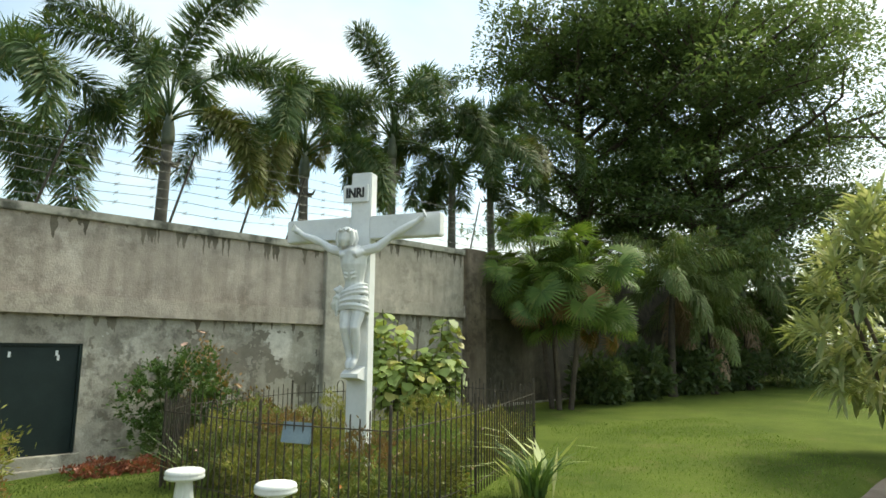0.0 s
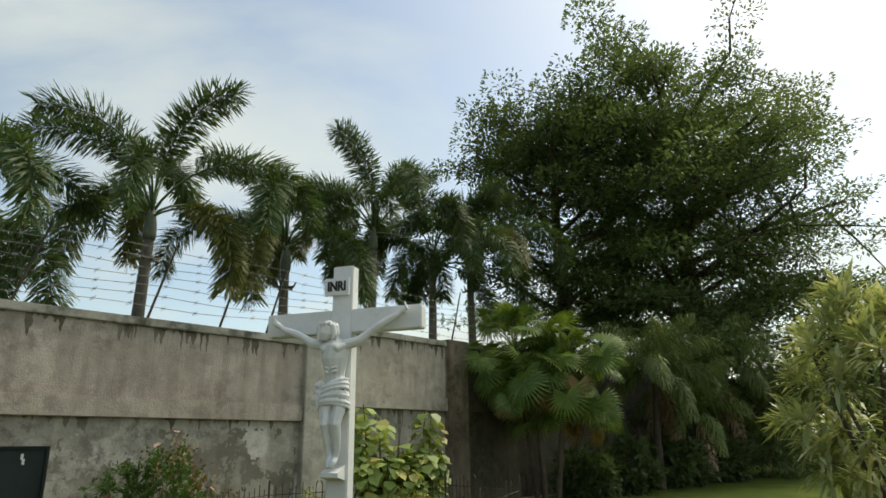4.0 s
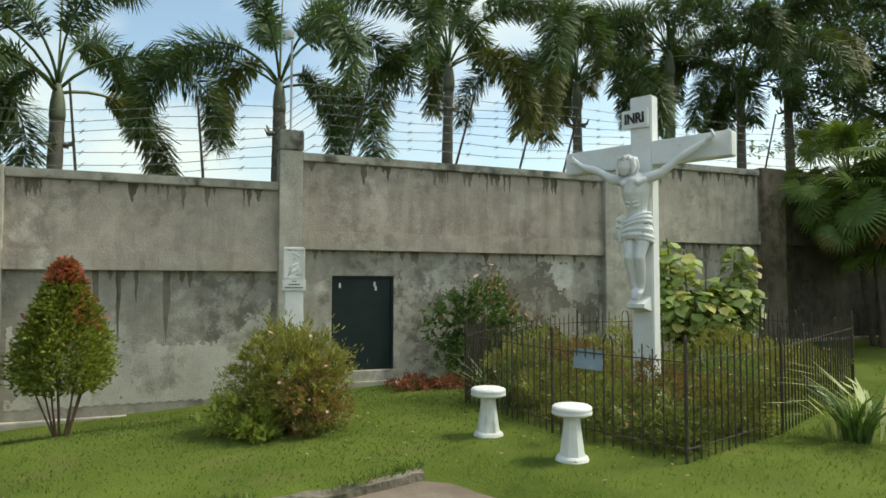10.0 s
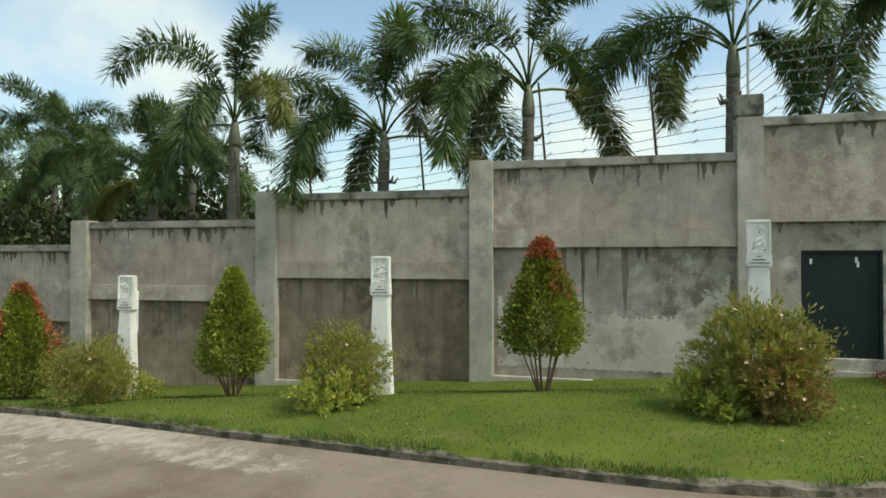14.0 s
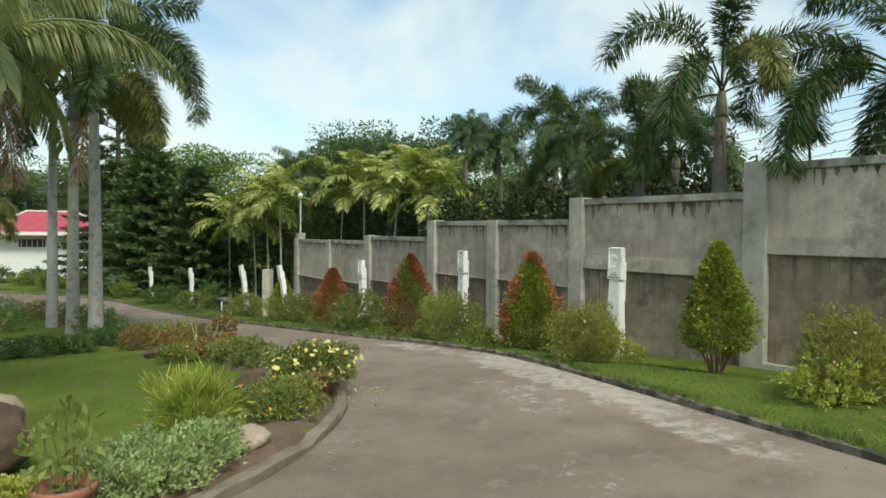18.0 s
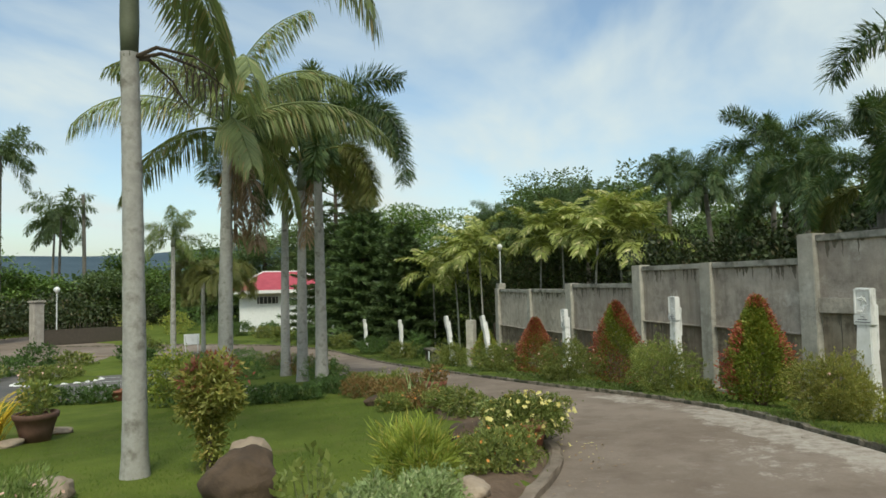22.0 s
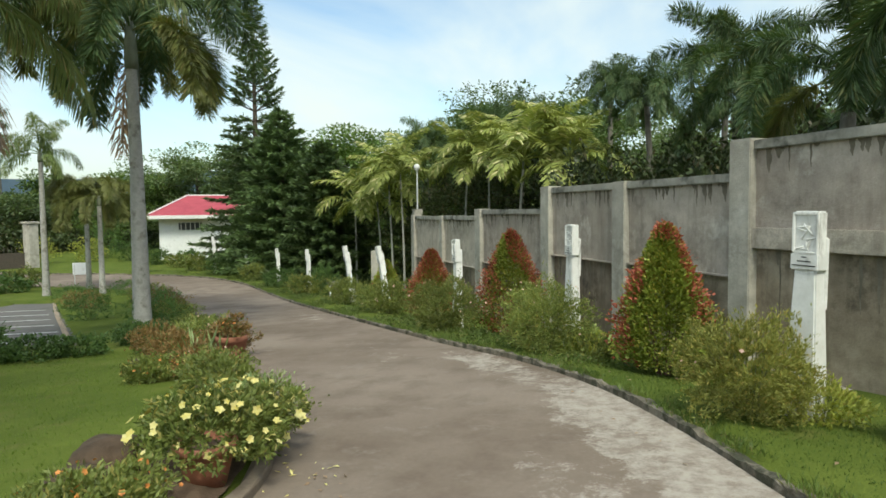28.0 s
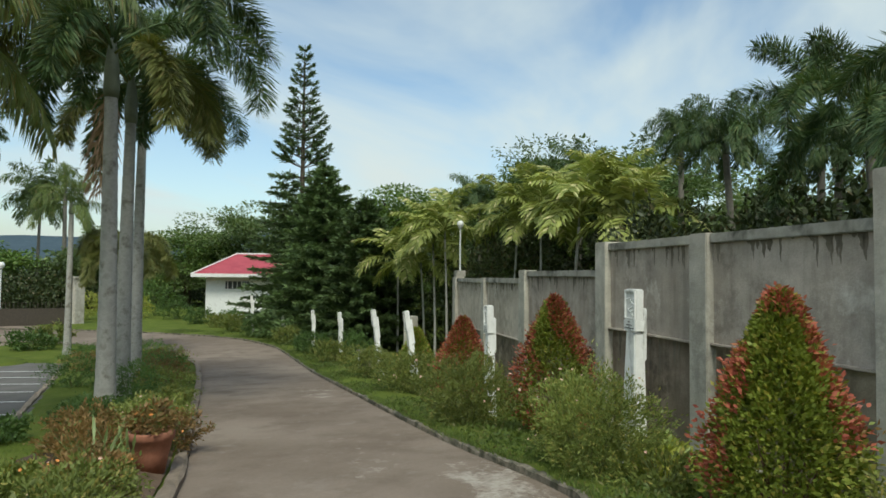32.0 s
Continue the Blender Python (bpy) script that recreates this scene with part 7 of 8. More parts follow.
# far wall, dark gate opening past the wall's end
low = tagged(new("wall_20"), "low grey concrete wall behind the trees", "wall", kind="structure")
part("panel", wall_box(29.5, 40.0, -3.2, -3.05, -2.3, -0.25), M_WALL, low)
for a in (29.5, 33.0, 36.5, 39.9):
    part("pier", wall_box(a - 0.17, a + 0.17, -3.25, -2.95, -2.3, -0.15, 0.01), M_PILLAR, low)
net = thing("dark_screen", *wall_at(27.2)[0], gz(*wall_at(27.2)[0]), "black shade netting stretched on posts beside the wall's end", "screen")
net.matrix_basis = Matrix()
zb = gz(*wall_at(28)[0])
part("netting", wall_box(27.05, 28.7, -0.35, -0.31, zb - 0.1, zb + 1.55), M_TARP, net)
for a in (27.05, 28.7):
    part("net_post", wall_box(a - 0.03, a + 0.03, -0.30, -0.24, zb - 0.2, zb + 1.6), M_IRON, net)
pier = tagged(new("pillar_20"), "pale concrete pier standing in the verge", "pillar", kind="structure")
bm = bmesh.new(); add_box(bm, (-22.6, -11.1, lz(-22.6, -11.1) + 0.8), (0.3, 0.3, 1.9), 0.015); part("shaft", bm, M_PILLAR, pier)
bench = thing("garden_bench", -22.8, -12.9, lz(-22.8, -12.9), "dark grey concrete bench among the bushes", "bench", rz=NV)
slab("seat", (0, 0, 0.5), (1.1, 0.4, 0.08), M_KERB, bench)
for sx in (-1, 1):
    slab("leg", (sx * 0.4, 0, 0.23), (0.1, 0.32, 0.5), M_KERB, bench)
bm = bmesh.new(); add_box(bm, (0.35, -0.24, 0.3), (0.12, 0.03, 0.35), 0.005); part("panel", bm, M_WHITE, bench, "small white panel")


# ---- lamps ----
def globe_lamp(x, y, top, r, label, group="", base=None, collar=True, pole_r=0.05):
    z0 = (lz(x, y) if base is None else base)
    ob = thing("lamp_post", x, y, z0, label, "lamp post", group)
    h = top - z0 - 2 * r
    part("pole", mesh_of("pole", *tube_data([(0, 0, -0.05), (0, 0, h)], [pole_r, pole_r * 0.85], 10)), M_POLE, ob)
    part("collar", mesh_of("collar", *lathe_data([(pole_r, h - 0.06), (r * 0.5, h), (r * 0.72, h + r * 0.25), (r * 0.4, h + r * 0.3)], 16), M_POLE, True), M_POLE, ob)
    prof = [(max(0.005, r * math.sin(t)), h + r - r * math.cos(t)) for t in np.linspace(0.35, math.pi - 0.02, 14)]
    part("globe", mesh_of("globe", *lathe_data(prof, 22), M_GLOBE, True), M_GLOBE, ob, "milky glass globe")
    return ob


globe_lamp(-8.1, -17.7, 4.45, 0.28, "tall pale lamp post with a milky globe on the island", "globe lamps")
globe_lamp(-27.7, -44.8, 1.75, 0.2, "pale lamp post with a milky globe by the gate", "globe lamps")
wp8 = wall_at(26.7)[0] - normal_of(W_DIR2) * 0.1
part("lamp_block", wall_box(26.52, 26.86, -0.24, 0.06, 1.14, 1.34, 0.01), M_CAP, bpy.data.objects["pillar_12"], "dark block")
globe_lamp(wp8[0], wp8[1], 2.95, 0.11, "small globe lamp on a thin white pole above the wall", "globe lamps", 1.34, pole_r=0.03)
wp1 = wall_at(-0.17)[0] - normal_of(W_DIR) * 0.06
flood = thing("floodlight_pole", wp1[0], wp1[1], 3.65, "thin pale pole with a small floodlight on the tall pillar", "lamp post")
part("pole", mesh_of("pole", *tube_data([(0, 0, -0.05), (0, 0, 1.35)], [0.018, 0.018], 8)), M_POLE, flood)
bm = bmesh.new(); add_box(bm, (0, -0.05, 1.42), (0.13, 0.08, 0.13), 0.015); part("lamp_head", bm, M_POLE, flood)

# ---- gate, piers, sign ----
gate = thing("metal_gate", -27.0, -40.65, -1.95, "low black sliding gate between concrete piers", "gate", rz=math.degrees(math.atan2(2.5, -4.2)))
slab("panel", (0, 0, 0.5), (4.6, 0.06, 0.85), M_IRON, gate)
for z in (0.04, 0.95):
    slab("rail", (0, 0, z), (4.7, 0.08, 0.07), M_IRON, gate)
for k in range(24):
    slab("bar", (-2.25 + k * 0.196, 0, 1.15), (0.03, 0.03, 0.4), M_IRON, gate, bevel=0)
for i, (x, y) in enumerate(((-24.7, -42.0), (-29.3, -39.3), (-21.7, -53.5))):
    ob = tagged(new(f"pillar_{30 + i}"), "pale concrete gate pier", "pillar", kind="structure")
    bm = bmesh.new(); add_box(bm, (x, y, -0.65), (0.6, 0.6, 2.8), 0.03); part("shaft", bm, M_PILLAR, ob)
    bm = bmesh.new(); add_box(bm, (x, y, 0.83), (0.75, 0.75, 0.14), 0.03); part("cap", bm, M_PILLAR, ob)
sign = thing("sign_board", -24.3, -27.9, -1.95, "small blank white sign board on two posts", "sign", rz=-42)
slab("board", (0, 0, 0.75), (0.75, 0.03, 0.55), M_WHITE, sign)
for sx in (-1, 1):
    slab("leg", (sx * 0.3, 0.03, 0.45), (0.04, 0.04, 1.0), M_POLE, sign)
# painted lines and the kerb of the parking bay
for k in range(6):
    t0 = k / 6
    p = np.array([-12.3, -11.9]) * (1 - t0) + np.array([-18.3, -21.6]) * t0
    d = np.array([0.55, -0.83])
    v = []
    for s in np.linspace(0, 4.0, 8):
        for w in (-0.05, 0.05):
            q = p + d * s + np.array([0.83, 0.55]) * w
            v.append((q[0], q[1], gz(*q) + 0.017))
    tagged(new("parking_line", mesh_of("parking_line", v, [(2 * i, 2 * i + 2, 2 * i + 3, 2 * i + 1) for i in range(7)], M_WHITE_OLD)), "faded white painted parking line on the bay", "road marking", "parking lines")
sweep_kerb("kerb_3", resample([(-11.7, -10.7), (-14, -14.3), (-16.5, -18.2), (-19.0, -22.0)], 40), 0.10, 0.055, 1, M_STONE, "pale worn kerb along the parking bay")

# ---- distance ----
for i, (x, y, cz, s) in enumerate(((-31.9, -59.6, 13.2, 1.0), (-40.4, -65.0, 9.0, 1.0), (-29.9, -65.9, 13.6, 1.0), (-20.0, -58.0, 12.0, 1.0), (-44.0, -72.0, 8.5, 0.9))):
    palm(x, y, cz, "tall coconut palm in the distance", COCO, 15, 0.16, M_TRUNK_DARK, 0.1, s, (RNG.uniform(-0.8, 0.8), RNG.uniform(-0.8, 0.8)), "coconut palms beyond the gate", 0, 90 + i, False, base=-1.95)
snag = thing("dead_palm_trunk", -41.8, -63.0, -1.95, "bare dead palm trunk beyond the gate", "tree")
part("trunk", trunk_mesh("trunk", 13.0, 0.2, 0.16, M_TRUNK_DARK, (0.3, 0.2)), M_TRUNK_DARK, snag)
col = thing("column_tree", -23.2, -46.3, lz(-23.2, -46.3), "slender column-shaped tree thick with drooping leaves", "tree")
part("trunk", mesh_of("trunk", *tube_data([(0, 0, -0.1), (0, 0, 6), (0, 0, 13.5)], [0.2, 0.14, 0.03], 8)), M_BARK, col)
STUFF(part("foliage", cloud_mesh("foliage", 17000, 1.0, 1.0, 6.6, 6.9, 0.3, 0.12, L_DARK, -0.7, 0.4, 0.12), L_TREE, col))
palm(-20.4, -24.6, 3.7, "young palm with an arching dark crown by the forecourt", QUEEN_D, 11, 0.13, M_TRUNK, 0.4, 0.8, (0, 0), "small palms by the forecourt", 0, 95, False)
palm(-21.6, -23.0, 2.0, "small palm with yellowing fronds by the forecourt", FOX_Y, 12, 0.11, M_TRUNK, 0.4, 0.85, (0, 0), "small palms by the forecourt", 0, 96, False)
palm(-22.8, -25.4, 2.3, "small palm with yellowing fronds by the forecourt", FOX_Y, 11, 0.11, M_TRUNK, 0.4, 0.8, (0, 0), "small palms by the forecourt", 0, 97, False)
palm(-6.0, -20.0, 5.2, "large palm with long drooping fronds by the forecourt", QUEEN, 13, 0.16, M_TRUNK, 0.5, 1.2, (0, 0), "small palms by the forecourt", 0, 99, False)
for i, (x, y, r, h, m) in enumerate(((-13.5, -26.5, 0.9, 0.7, L_BUSH), (-15.0, -27.8, 1.1, 0.9, L_BUSH_DARK), (-16.8, -28.6, 0.9, 1.2, L_BUSH_DARK), (-18.5, -28.9, 1.0, 0.7, L_BUSH), (-12.2, -25.4, 0.8, 0.6, L_BUSH_DARK), (-20.5, -27.2, 0.9, 0.8, L_BUSH_DARK), (-22.0, -28.6, 0.9, 0.9, L_BUSH),
                                    (-33.5, -33.6, 0.9, 1.0, L_BUSH_DARK), (-34.6, -32.0, 0.8, 0.9, L_BUSH_DARK), (-32.6, -30.6, 0.9, 0.8, L_BUSH), (-35.2, -38.0, 1.1, 1.6, L_BUSH_DARK), (-34.0, -40.5, 1.2, 1.7, L_LIME), (-31.8, -42.5, 1.2, 1.8, L_LIME), (-36.5, -42.0, 1.3, 2.6, L_BUSH_DARK), (-31.2, -27.8, 0.8, 0.9, L_BUSH))):
    bush(x, y, r, h, "round shrub beside the forecourt", m, 0.14, 0.06, 1300, 0.4, None, 0, "forecourt_bush", "shrubs round the forecourt", 0.35)

for x, y, r, h in ((-10.25, -9.55, 0.5, 0.36), (-10.75, -9.2, 0.42, 0.32), (-9.75, -10.0, 0.5, 0.36), (-9.3, -10.6, 0.48, 0.36)):
    bush(x, y, r, h, "low dark green hedge bush on the island lawn", L_BUSH_DARK, 0.07, 0.03, 1300, 0.4, None, 0, "low_hedge_bush", "low hedge on the island", 0.3)


# round planted beds on the forecourt, ringed with pale stones
for bi, (bx, by, br) in enumerate(((-14.3, -23.1, 1.35), (-17.3, -24.3, 1.5))):
    v, f = lathe_data([(br, -0.12), (br * 0.97, 0.03), (br * 0.6, 0.09), (br * 0.25, 0.13), (0.02, 0.14)], 28)
    bed = new("planting_bed", mesh_of("planting_bed", v, f, M_LAWN, True))
    bed.matrix_basis = pose(bx, by, gz(bx, by) + 0.012)
    tagged(bed, "round grassy bed raised on the forecourt", "flower bed", kind="structure")
    if bi == 0:
        for k in range(22):
            a = 2 * math.pi * k / 22
            boulder(bx + br * math.cos(a), by + br * math.sin(a), (0.13, 0.09, 0.07), M_WHITE_OLD, "whitewashed stone edging the round bed", 0.25, 40 + k, "edging_stone", "stones edging the round bed")
        for x, y, r, h in ((0.2, 0.1, 0.7, 0.55), (-0.6, -0.3, 0.5, 0.45), (0.5, -0.5, 0.5, 0.5)):
            bush(bx + x, by + y, r, h, "low green shrub in the round bed", L_BUSH, 0.08, 0.03, 1800, 0.5, L_PINK, 16, "border_plant", "shrubs in the round bed", 0.35, z=gz(bx, by) + 0.08)


def tree_line(name, pts, n, h, label, material, size=0.9):
    """A far belt of trees along pts as one mass of leaf clumps with an uneven top."""
    P = resample(pts, 80)
    k = RNG.integers(0, 79, n)
    top = h * (0.42 + 0.6 * np.abs(np.sin(k * 0.53) * np.cos(k * 0.29 + 1)) + 0.14 * np.sin(k * 2.7))
    c = np.stack([P[k, 0] + RNG.normal(0, 2.0, n), P[k, 1] + RNG.normal(0, 2.0, n), -2 + top * RNG.uniform(0, 1, n) ** 0.6], -1)
    v, f = leaf_cards(c, rand_dirs(n) + np.array([0, 0, -0.2]), rand_dirs(n), size * RNG.uniform(0.6, 1.3, n), size * 0.6)
    return tagged(new(name, cards_mesh(name, [(v, f)], material)), label, "trees", kind="stuff")


tree_line("far_woods", [(0, -78), (-20, -74), (-38, -78), (-55, -66), (-64, -50), (-68, -30), (-66, -8), (-58, 10), (-45, 20)], 22000, 6.0, "far belt of dark green trees beyond the site", L_DARK)
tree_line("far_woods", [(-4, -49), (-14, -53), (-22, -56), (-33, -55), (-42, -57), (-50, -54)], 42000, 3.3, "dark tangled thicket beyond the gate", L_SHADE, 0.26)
for i, (x, y, h, r, m) in enumerate(((-12.5, -52.0, 7.6, 3.6, L_DARK), (-18.0, -57.5, 8.4, 3.8, L_TREE), (-26.5, -58.0, 6.0, 3.2, L_DARK), (-34.0, -60.0, 5.6, 3.4, L_TREE), (-39.0, -56.0, 5.0, 2.8, L_DARK), (-44.5, -60.0, 6.8, 3.6, L_TREE), (-8.0, -54.0, 9.0, 4.0, L_DARK))):
    branch_tree("broad_tree", x, y, "dark broad-leaved tree beyond the gate", h, r, h * 0.7, 7500, 0.34, 0.18, m, 0.2, 9, base=-2.0, seed=170 + i, sub=5, low=0.2, clump_r=0.8)
tree_line("far_woods", [(-45, 20), (-30, 24), (-16, 30), (-2, 36), (14, 38), (30, 34), (44, 22)], 12000, 6.5, "belt of dark trees beyond the wall", L_DARK)
tree_line("far_woods", [(44, 22), (46, 0), (36, -24), (18, -42), (0, -78)], 9000, 8.0, "far belt of trees behind the forecourt", L_TREE)
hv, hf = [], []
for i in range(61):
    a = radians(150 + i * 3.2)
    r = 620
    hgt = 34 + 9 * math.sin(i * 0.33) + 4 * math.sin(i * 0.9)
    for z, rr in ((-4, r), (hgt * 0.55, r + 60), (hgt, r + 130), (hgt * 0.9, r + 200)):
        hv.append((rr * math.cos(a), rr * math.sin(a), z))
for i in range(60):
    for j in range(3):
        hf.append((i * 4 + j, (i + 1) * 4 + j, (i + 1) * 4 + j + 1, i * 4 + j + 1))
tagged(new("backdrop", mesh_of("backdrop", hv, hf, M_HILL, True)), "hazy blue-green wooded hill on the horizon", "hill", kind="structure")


# low leafy plants at the kerb, between the bushes
for x, y, r in ((-15.98, -5.45, 0.34), (-18.54, -8.41, 0.24), (-23.65, -14.56, 0.26), (-10.49, 0.31, 0.28), (-14.46, -2.13, 0.26)):
    bush(x, y, r, 0.26, "low plant with flat lime-green leaves at the kerb", L_LIME, 0.12, 0.055, 420, 0.25, None, 0, "leafy_plant", "leafy plants along the kerb", 0.45)


# ---- grass blades, worn road ----
def within(poly, p):
    """Which points of p lie in the polygon."""
    q = np.array(poly, float)
    hit = np.zeros(len(p), bool)
    for (x0, y0), (x1, y1) in zip(q, np.roll(q, -1, 0)):
        if y0 != y1:
            hit ^= ((y0 > p[:, 1]) != (y1 > p[:, 1])) & (p[:, 0] < (x1 - x0) * (p[:, 1] - y0) / (y1 - y0) + x0)
    return hit


def grass(name, corners, density, h, w, label, seed, material=L_GRASS):
    """Short mown blades over a patch of lawn, one sheet of stuff."""
    rg = np.random.default_rng(seed)
    c = np.array(corners, float)
    lo, hi = c.min(0), c.max(0)
    n = int((hi - lo).prod() * density)
    p = lo + rg.uniform(0, 1, (n, 2)) * (hi - lo)
    p = p[within(c, p) & ~inside(ROAD_POLY, p[:, 0], p[:, 1])]
    patch = np.sin(p[:, 0] * 1.9 + np.sin(p[:, 1] * 1.3) * 1.7) + np.sin(p[:, 1] * 2.3 + p[:, 0] * 0.8)
    p = p[rg.uniform(0, 1, len(p)) < 0.62 + 0.19 * patch]
    n = len(p)
    z = lawn_z(p[:, 0], p[:, 1])
    base = np.column_stack([p, z - 0.01])
    up = unit(rg.normal(0, 0.42, (n, 3)) * np.array([1, 1, 0]) + np.array([0, 0, 1.0]))
    sets = [leaf_cards(base, up, unit(rg.normal(0, 1, (n, 3))), h * rg.uniform(0.45, 1.25, n), w)]
    return tagged(new(name, cards_mesh(name, sets, material)), label, "grass", kind="stuff")


VERGE = [(-2.2, 4.55), (-2.75, 3.75), (-4.0, 2.75), (-5.7, 1.8), (-8.2, 0.45), (-9.7, -0.4), (-11.1, -1.35), (-12.4, -2.6), (-13.8, -4.4), (-16.8, -3.6), (-12.8, 0.6), (-9.0, 4.3), (-6.0, 7.3), (-4.2, 9.0), (-3.0, 7.6), (-1.7, 5.9)]
grass("lawn_grass", VERGE, 1150, 0.034, 0.0075, "short mown green lawn grass on the verge by the wall", 1, L_VERGE_SHADE)
grass("lawn_grass", [(-1.7, 5.9), (-2.2, 4.55), (-0.8, 4.1), (0.8, 4.3), (2.4, 5.1), (5.0, 7.8), (5.0, 12.5), (1.8, 11.5), (1.6, 9.5), (0.45, 6.8), (-0.4, 5.35)], 700, 0.045, 0.008, "short mown green lawn grass round the fenced bed", 2)
grass("lawn_grass", [(-3.2, -3.5), (-5.2, -3.0), (-7.0, -3.6), (-9.0, -5.6), (-11.2, -9.0), (-9.2, -11.0), (-6.0, -9.6), (-3.0, -9.6), (-2.0, -7.0), (-2.4, -4.2)], 700, 0.032, 0.008, "short mown green lawn grass on the island", 3)


# grass and weeds that lean over the wall-side kerb
KT = np.gradient(KERB_R, axis=0); KT /= np.linalg.norm(KT, axis=1, keepdims=True)
rgk = np.random.default_rng(9)
ki = rgk.integers(0, int(len(KERB_R) * 0.62), 26000)
ko = rgk.uniform(0.02, 0.2, 26000)
kp = KERB_R[ki] + KT[ki] * rgk.uniform(-0.1, 0.1, (26000, 1)) + np.stack([KT[ki, 1], -KT[ki, 0]], 1) * ko[:, None]
keep = np.sin(kp[:, 0] * 3.1) + np.sin(kp[:, 0] * 7.7 + 1) + rgk.uniform(-1, 1, 26000) > 0.0
kp = kp[keep]
kb = np.column_stack([kp, ground_z(kp[:, 0], kp[:, 1]) + 0.05])
ku = unit(rgk.normal(0, 0.5, (len(kp), 3)) + np.array([0, 0, 1.0]))
tagged(new("kerb_weeds", cards_mesh("kerb_weeds", [leaf_cards(kb, ku, unit(rgk.normal(0, 1, (len(kp), 3))), 0.075 * rgk.uniform(0.5, 1.2, len(kp)), 0.009)], L_COVER)), "ragged grass and weeds hanging over the kerb", "grass", kind="stuff")

# low ground cover that fills the narrow verge down the road
vi = rgk.integers(int(len(KERB_R) * 0.2), int(len(KERB_R) * 0.8), 26000)
vp = KERB_R[vi] + np.stack([KT[vi, 1], -KT[vi, 0]], 1) * (0.1 + 1.5 * rgk.uniform(0, 1, 26000) ** 1.3)[:, None]
vk = np.sin(vp[:, 0] * 1.9 + vp[:, 1]) + np.sin(vp[:, 1] * 2.7) + rgk.uniform(-1.2, 1.2, 26000) > -0.2
vp = vp[vk]
vb = np.column_stack([vp, lawn_z(vp[:, 0], vp[:, 1]) + rgk.uniform(0.0, 0.09, len(vp))])
vd = unit(rgk.normal(0, 1, (len(vp), 3)) + np.array([0, 0, 0.7]))
tagged(new("verge_ground_cover", cards_mesh("verge_ground_cover", [leaf_cards(vb, vd, unit(rgk.normal(0, 1, (len(vp), 3)) + np.array([0, 0, 0.8])), 0.06 * rgk.uniform(0.5, 1.3, len(vp)), 0.022)], L_COVER)), "low dark green ground cover along the verge", "ground cover", kind="stuff")

# bare soil of the border behind the island kerb
BORDER = resample([(-2.9, -2.72), (-3.6, -2.58), (-4.6, -2.42), (-5.6, -2.45), (-6.45, -2.6), (-7.1, -2.85), (-7.8, -3.27), (-8.8, -4.1), (-10.4, -5.65), (-11.8, -7.25), (-13.2, -9.0)], 120)
BT = np.gradient(BORDER, axis=0); BT /= np.linalg.norm(BT, axis=1, keepdims=True)
bv, bfc = [], []
for i, (p, t) in enumerate(zip(BORDER, BT)):
    wid = 0.62 + 0.12 * math.sin(i * 0.31) + 0.07 * math.sin(i * 0.9)
    for k in range(6):
        q = p + np.array([-t[1], t[0]]) * wid * k / 5 * 1.0
        dz = 0.012 + 0.025 * math.sin(math.pi * k / 5) + 0.008 * math.sin(i * 1.7 + k * 2.1) - (0.03 if k == 5 else 0)
        bv.append((q[0], q[1], lz(q[0], q[1]) + dz))
for i in range(len(BORDER) - 1):
    for k in range(5):
        bfc.append((i * 6 + k, (i + 1) * 6 + k, (i + 1) * 6 + k + 1, i * 6 + k + 1))
tagged(new("planting_bed", mesh_of("planting_bed", bv, bfc, M_SOIL, True)), "bare brown soil of the border along the kerb", "soil", kind="structure")


# ---- stains with edges of their own on the wall's lower panels ----
def wall_patch(bay, a0, a1, z0, z1, keep, material, label, seed):
    """A thin ragged patch on the face of a lower panel; keep(u, w, n) says which cells stay."""
    s = 0.032
    v, f, idx = [], [], {}
    for i in range(int((a1 - a0) / s)):
        for j in range(int((z1 - z0) / s)):
            a, z = a0 + (i + 0.5) * s, z0 + (j + 0.5) * s
            n = noise.noise(Vector((a * 1.7, z * 1.7, seed))) * 0.5 + noise.noise(Vector((a * 6, z * 5, seed))) * 0.35 + noise.noise(Vector((a * 17, z * 15, seed))) * 0.25
            if not keep((a - a0) / (a1 - a0), (z - z0) / (z1 - z0), n):
                continue
            q = []
            for k, m in ((i, j), (i + 1, j), (i + 1, j + 1), (i, j + 1)):
                if (k, m) not in idx:
                    aa, zz = a0 + k * s + 0.012 * math.sin(k * 12.9 + m * 78.2), z0 + m * s + 0.012 * math.sin(k * 39.3 + m * 11.1)
                    p, d = wall_at(aa)
                    p = p + normal_of(d) * -0.026
                    idx[(k, m)] = len(v)
                    v.append((p[0], p[1], zz))
                q.append(idx[(k, m)])
            f.append(q)
    return part("plaster_stain", mesh_of("plaster_stain", v, f, material), material, bpy.data.objects[bay], label)


wall_patch("wall_5", 0.08, 3.25, -0.1, 1.3, lambda u, w, n: w + n * 0.35 < 0.58 + 0.55 * (u - 0.55) ** 2 * 2 - 0.15 * u and n < 0.28, M_LIMEWASH, "pale lime stain", 1)
wall_patch("wall_4", -5.45, -1.8, 0.1, 1.85, lambda u, w, n: n - 0.6 * abs(w - 0.62) + 0.12 * (1 - u) > 0.06, M_DAMP, "dark mould stain", 4)
wall_patch("wall_4", -4.8, -1.8, 0.1, 1.85, lambda u, w, n: n - 0.5 * abs(w - 0.45) > 0.16, M_LIMEWASH, "pale lime stain", 9)


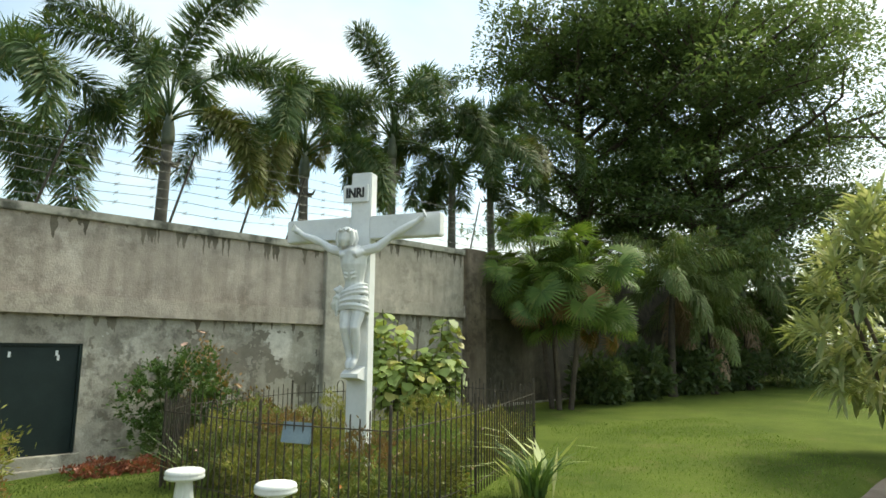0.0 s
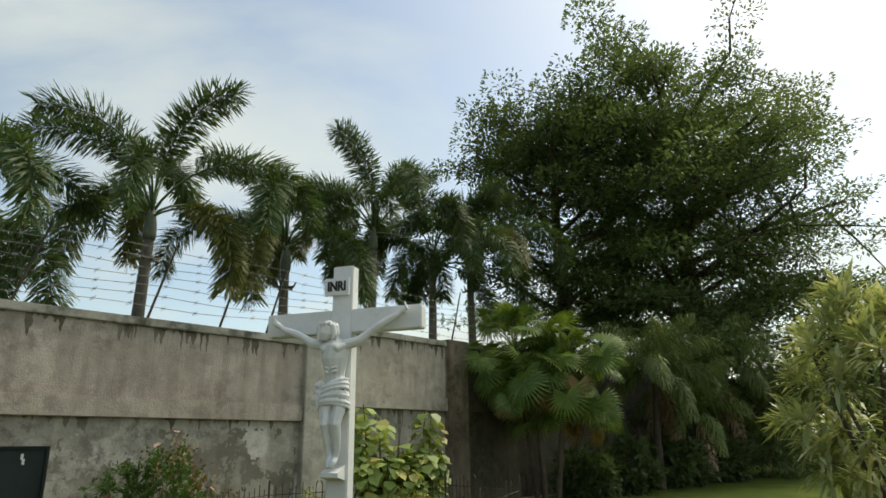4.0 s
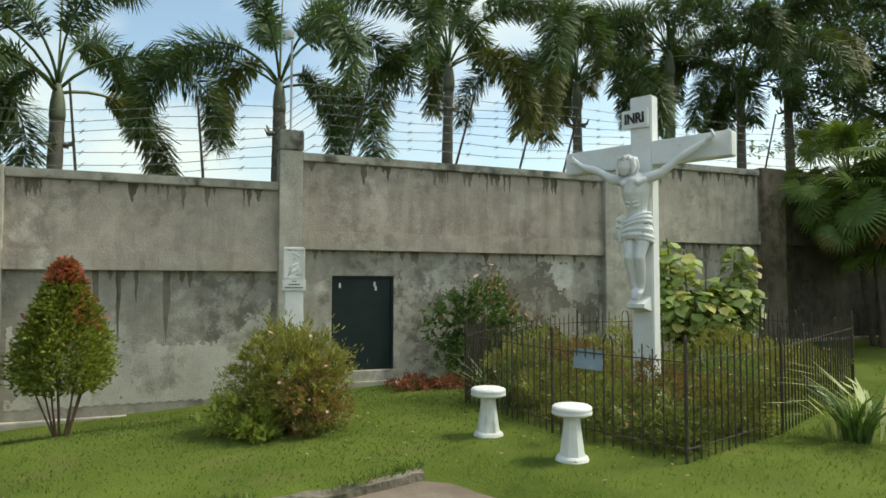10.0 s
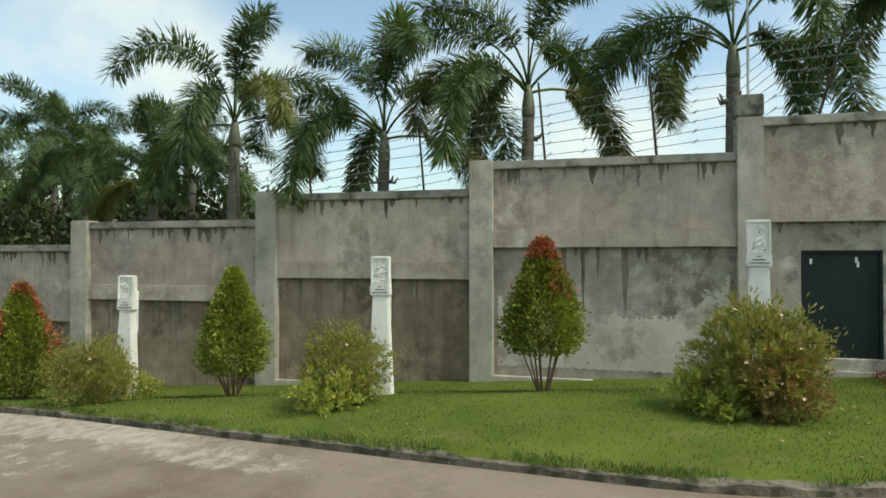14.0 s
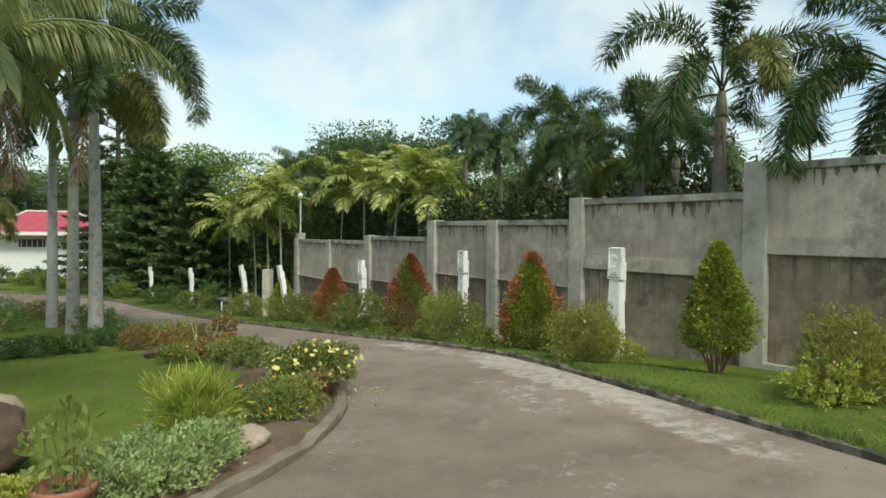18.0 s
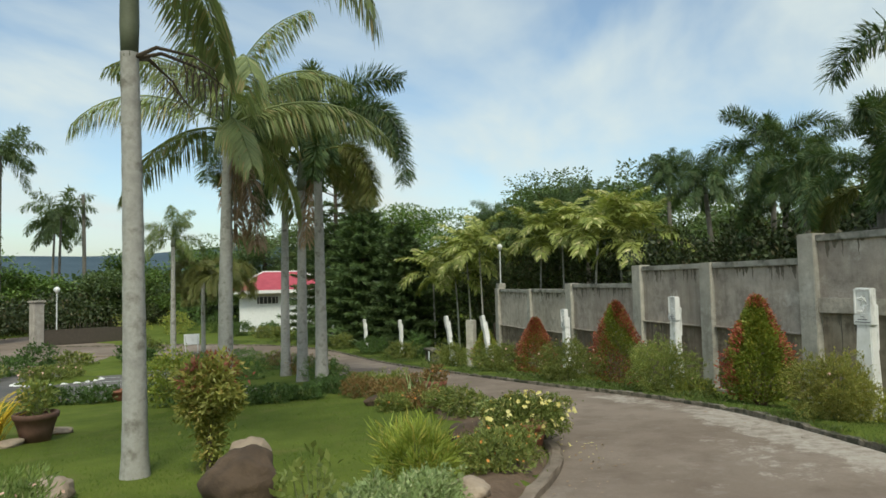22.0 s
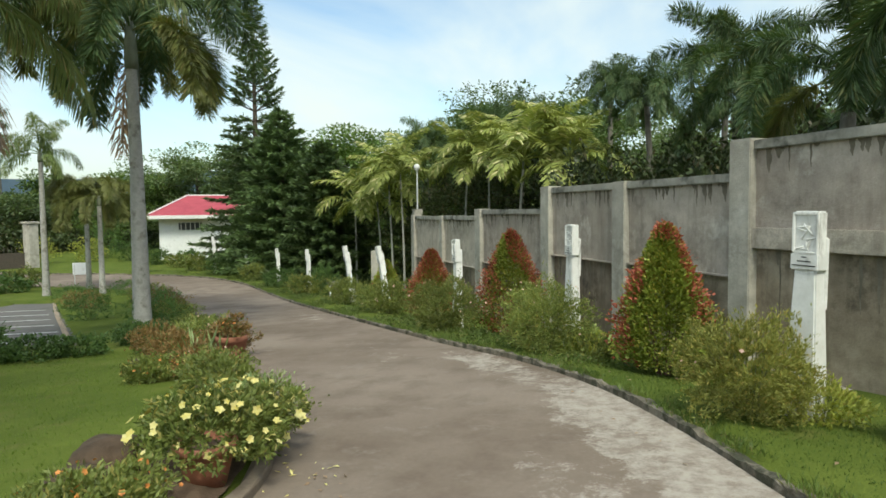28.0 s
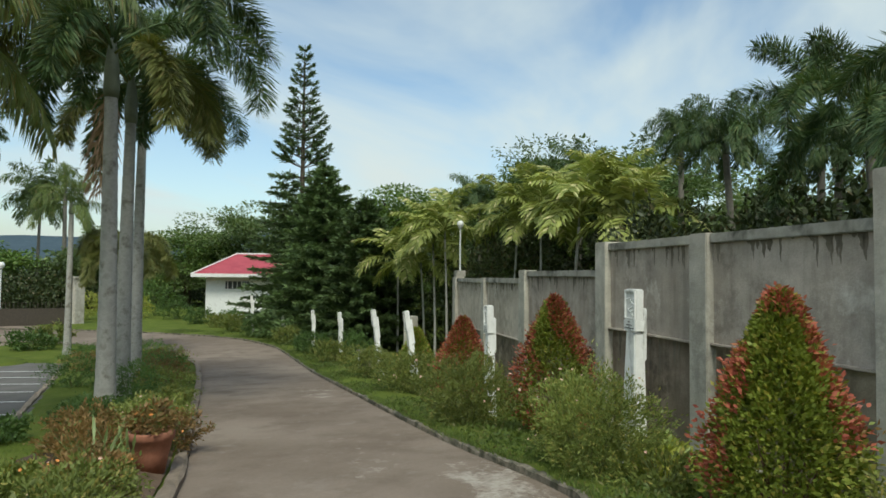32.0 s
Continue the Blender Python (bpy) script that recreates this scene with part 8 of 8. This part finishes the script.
# dry leaves and petals lying about
def litter(name, corners, n, material, label, seed, on_road=False):
    rg = np.random.default_rng(seed)
    c = np.array(corners, float)
    p = c.min(0) + rg.uniform(0, 1, (n * 3, 2)) * (c.max(0) - c.min(0))
    p = p[within(c, p)][:n]
    z = (ground_z(p[:, 0], p[:, 1]) + 0.008) if on_road else (lawn_z(p[:, 0], p[:, 1]) + 0.03)
    d = unit(rg.normal(0, 1, (len(p), 3)) * np.array([1, 1, 0.15]))
    u = unit(rg.normal(0, 0.25, (len(p), 3)) + np.array([0, 0, 1.0]))
    sz = rg.uniform(0.02, 0.055, len(p))
    return tagged(new(name, cards_mesh(name, [leaf_cards(np.column_stack([p, z]), d, u, sz, sz * 0.5)], material)), label, "leaves", kind="stuff")


litter("fallen_leaves", [(-3.2, 4.3), (-0.6, 4.4), (0.6, 5.2), (-0.4, 5.4), (-1.7, 5.9), (-3.1, 7.2), (-4.4, 8.0)], 90, L_DRY, "small dry leaves scattered on the lawn", 21)
litter("fallen_leaves", VERGE, 150, L_DRY, "small dry leaves scattered on the verge", 22)
litter("fallen_leaves", [(-4.0, 2.3), (-8.0, 0.15), (-11.0, -1.75), (-11.3, -2.1), (-8.2, -0.15), (-4.2, 2.0)], 110, L_DRY, "small dry leaves blown against the kerb", 23, True)
litter("fallen_leaves", [(-4.5, -2.15), (-6.5, -2.3), (-7.6, -2.75), (-7.7, -2.2), (-6.4, -1.8), (-4.5, -1.8)], 50, L_DRY, "small dry leaves on the road by the flower border", 24, True)
litter("fallen_petals", [(-6.6, -2.42), (-7.5, -2.82), (-7.9, -3.1), (-7.9, -2.5), (-6.8, -2.1)], 26, L_YELLOW, "fallen yellow petals on the road by the flower border", 25, True)
wall_patch("wall_3", -9.1, -6.0, 0.0, 2.2, lambda u, w, n: n > 0.05 + 0.3 * w, M_DAMP, "dark mould stain", 7)


def drips(bay, a0, a1, top, seed, face=0.003, longest=0.42, rate=9):
    """Dark runs that hang from a coping or ledge: narrow ragged tapering strips on the panel below."""
    rg = np.random.default_rng(seed)
    v, f = [], []
    for _ in range(int((a1 - a0) * rate)):
        a, w, ln = rg.uniform(a0 + 0.08, a1 - 0.08), rg.uniform(0.02, 0.11), rg.uniform(0.04, longest) ** 1.3
        o = len(v)
        n = 7
        for k in range(n):
            t = k / (n - 1)
            half = 0.5 * w * (1 - t) ** 0.7 * (1 + rg.uniform(-0.3, 0.3)) + 0.003
            for sx in (-1, 1):
                p, d = wall_at(a + sx * half + 0.006 * math.sin(k * 1.9))
                p = p + normal_of(d) * face
                v.append((p[0], p[1], top - t * ln))
        f += [(o + 2 * k, o + 2 * k + 1, o + 2 * k + 3, o + 2 * k + 2) for k in range(n - 1)]
    return STUFF(part("drip_stain", mesh_of("drip_stain", v, f, M_DRIP), M_DRIP, bpy.data.objects[bay], "dark drip stains"))


for i, (a0, a1, top, led, lh) in enumerate(BAYS):
    drips(f"wall_{i + 1}", a0, a1, top - 0.121, 300 + i)
    if i > 1:
        drips(f"wall_{i + 1}", a0, a1, led - 0.001, 340 + i, -0.027, 0.33 if i == 3 else 1.0, 4)
wall_patch("wall_5", 0.4, 3.0, -0.1, 0.75, lambda u, w, n: n - 0.5 * abs(w - 0.4) > 0.2, M_DAMP, "dark mould stain", 14)
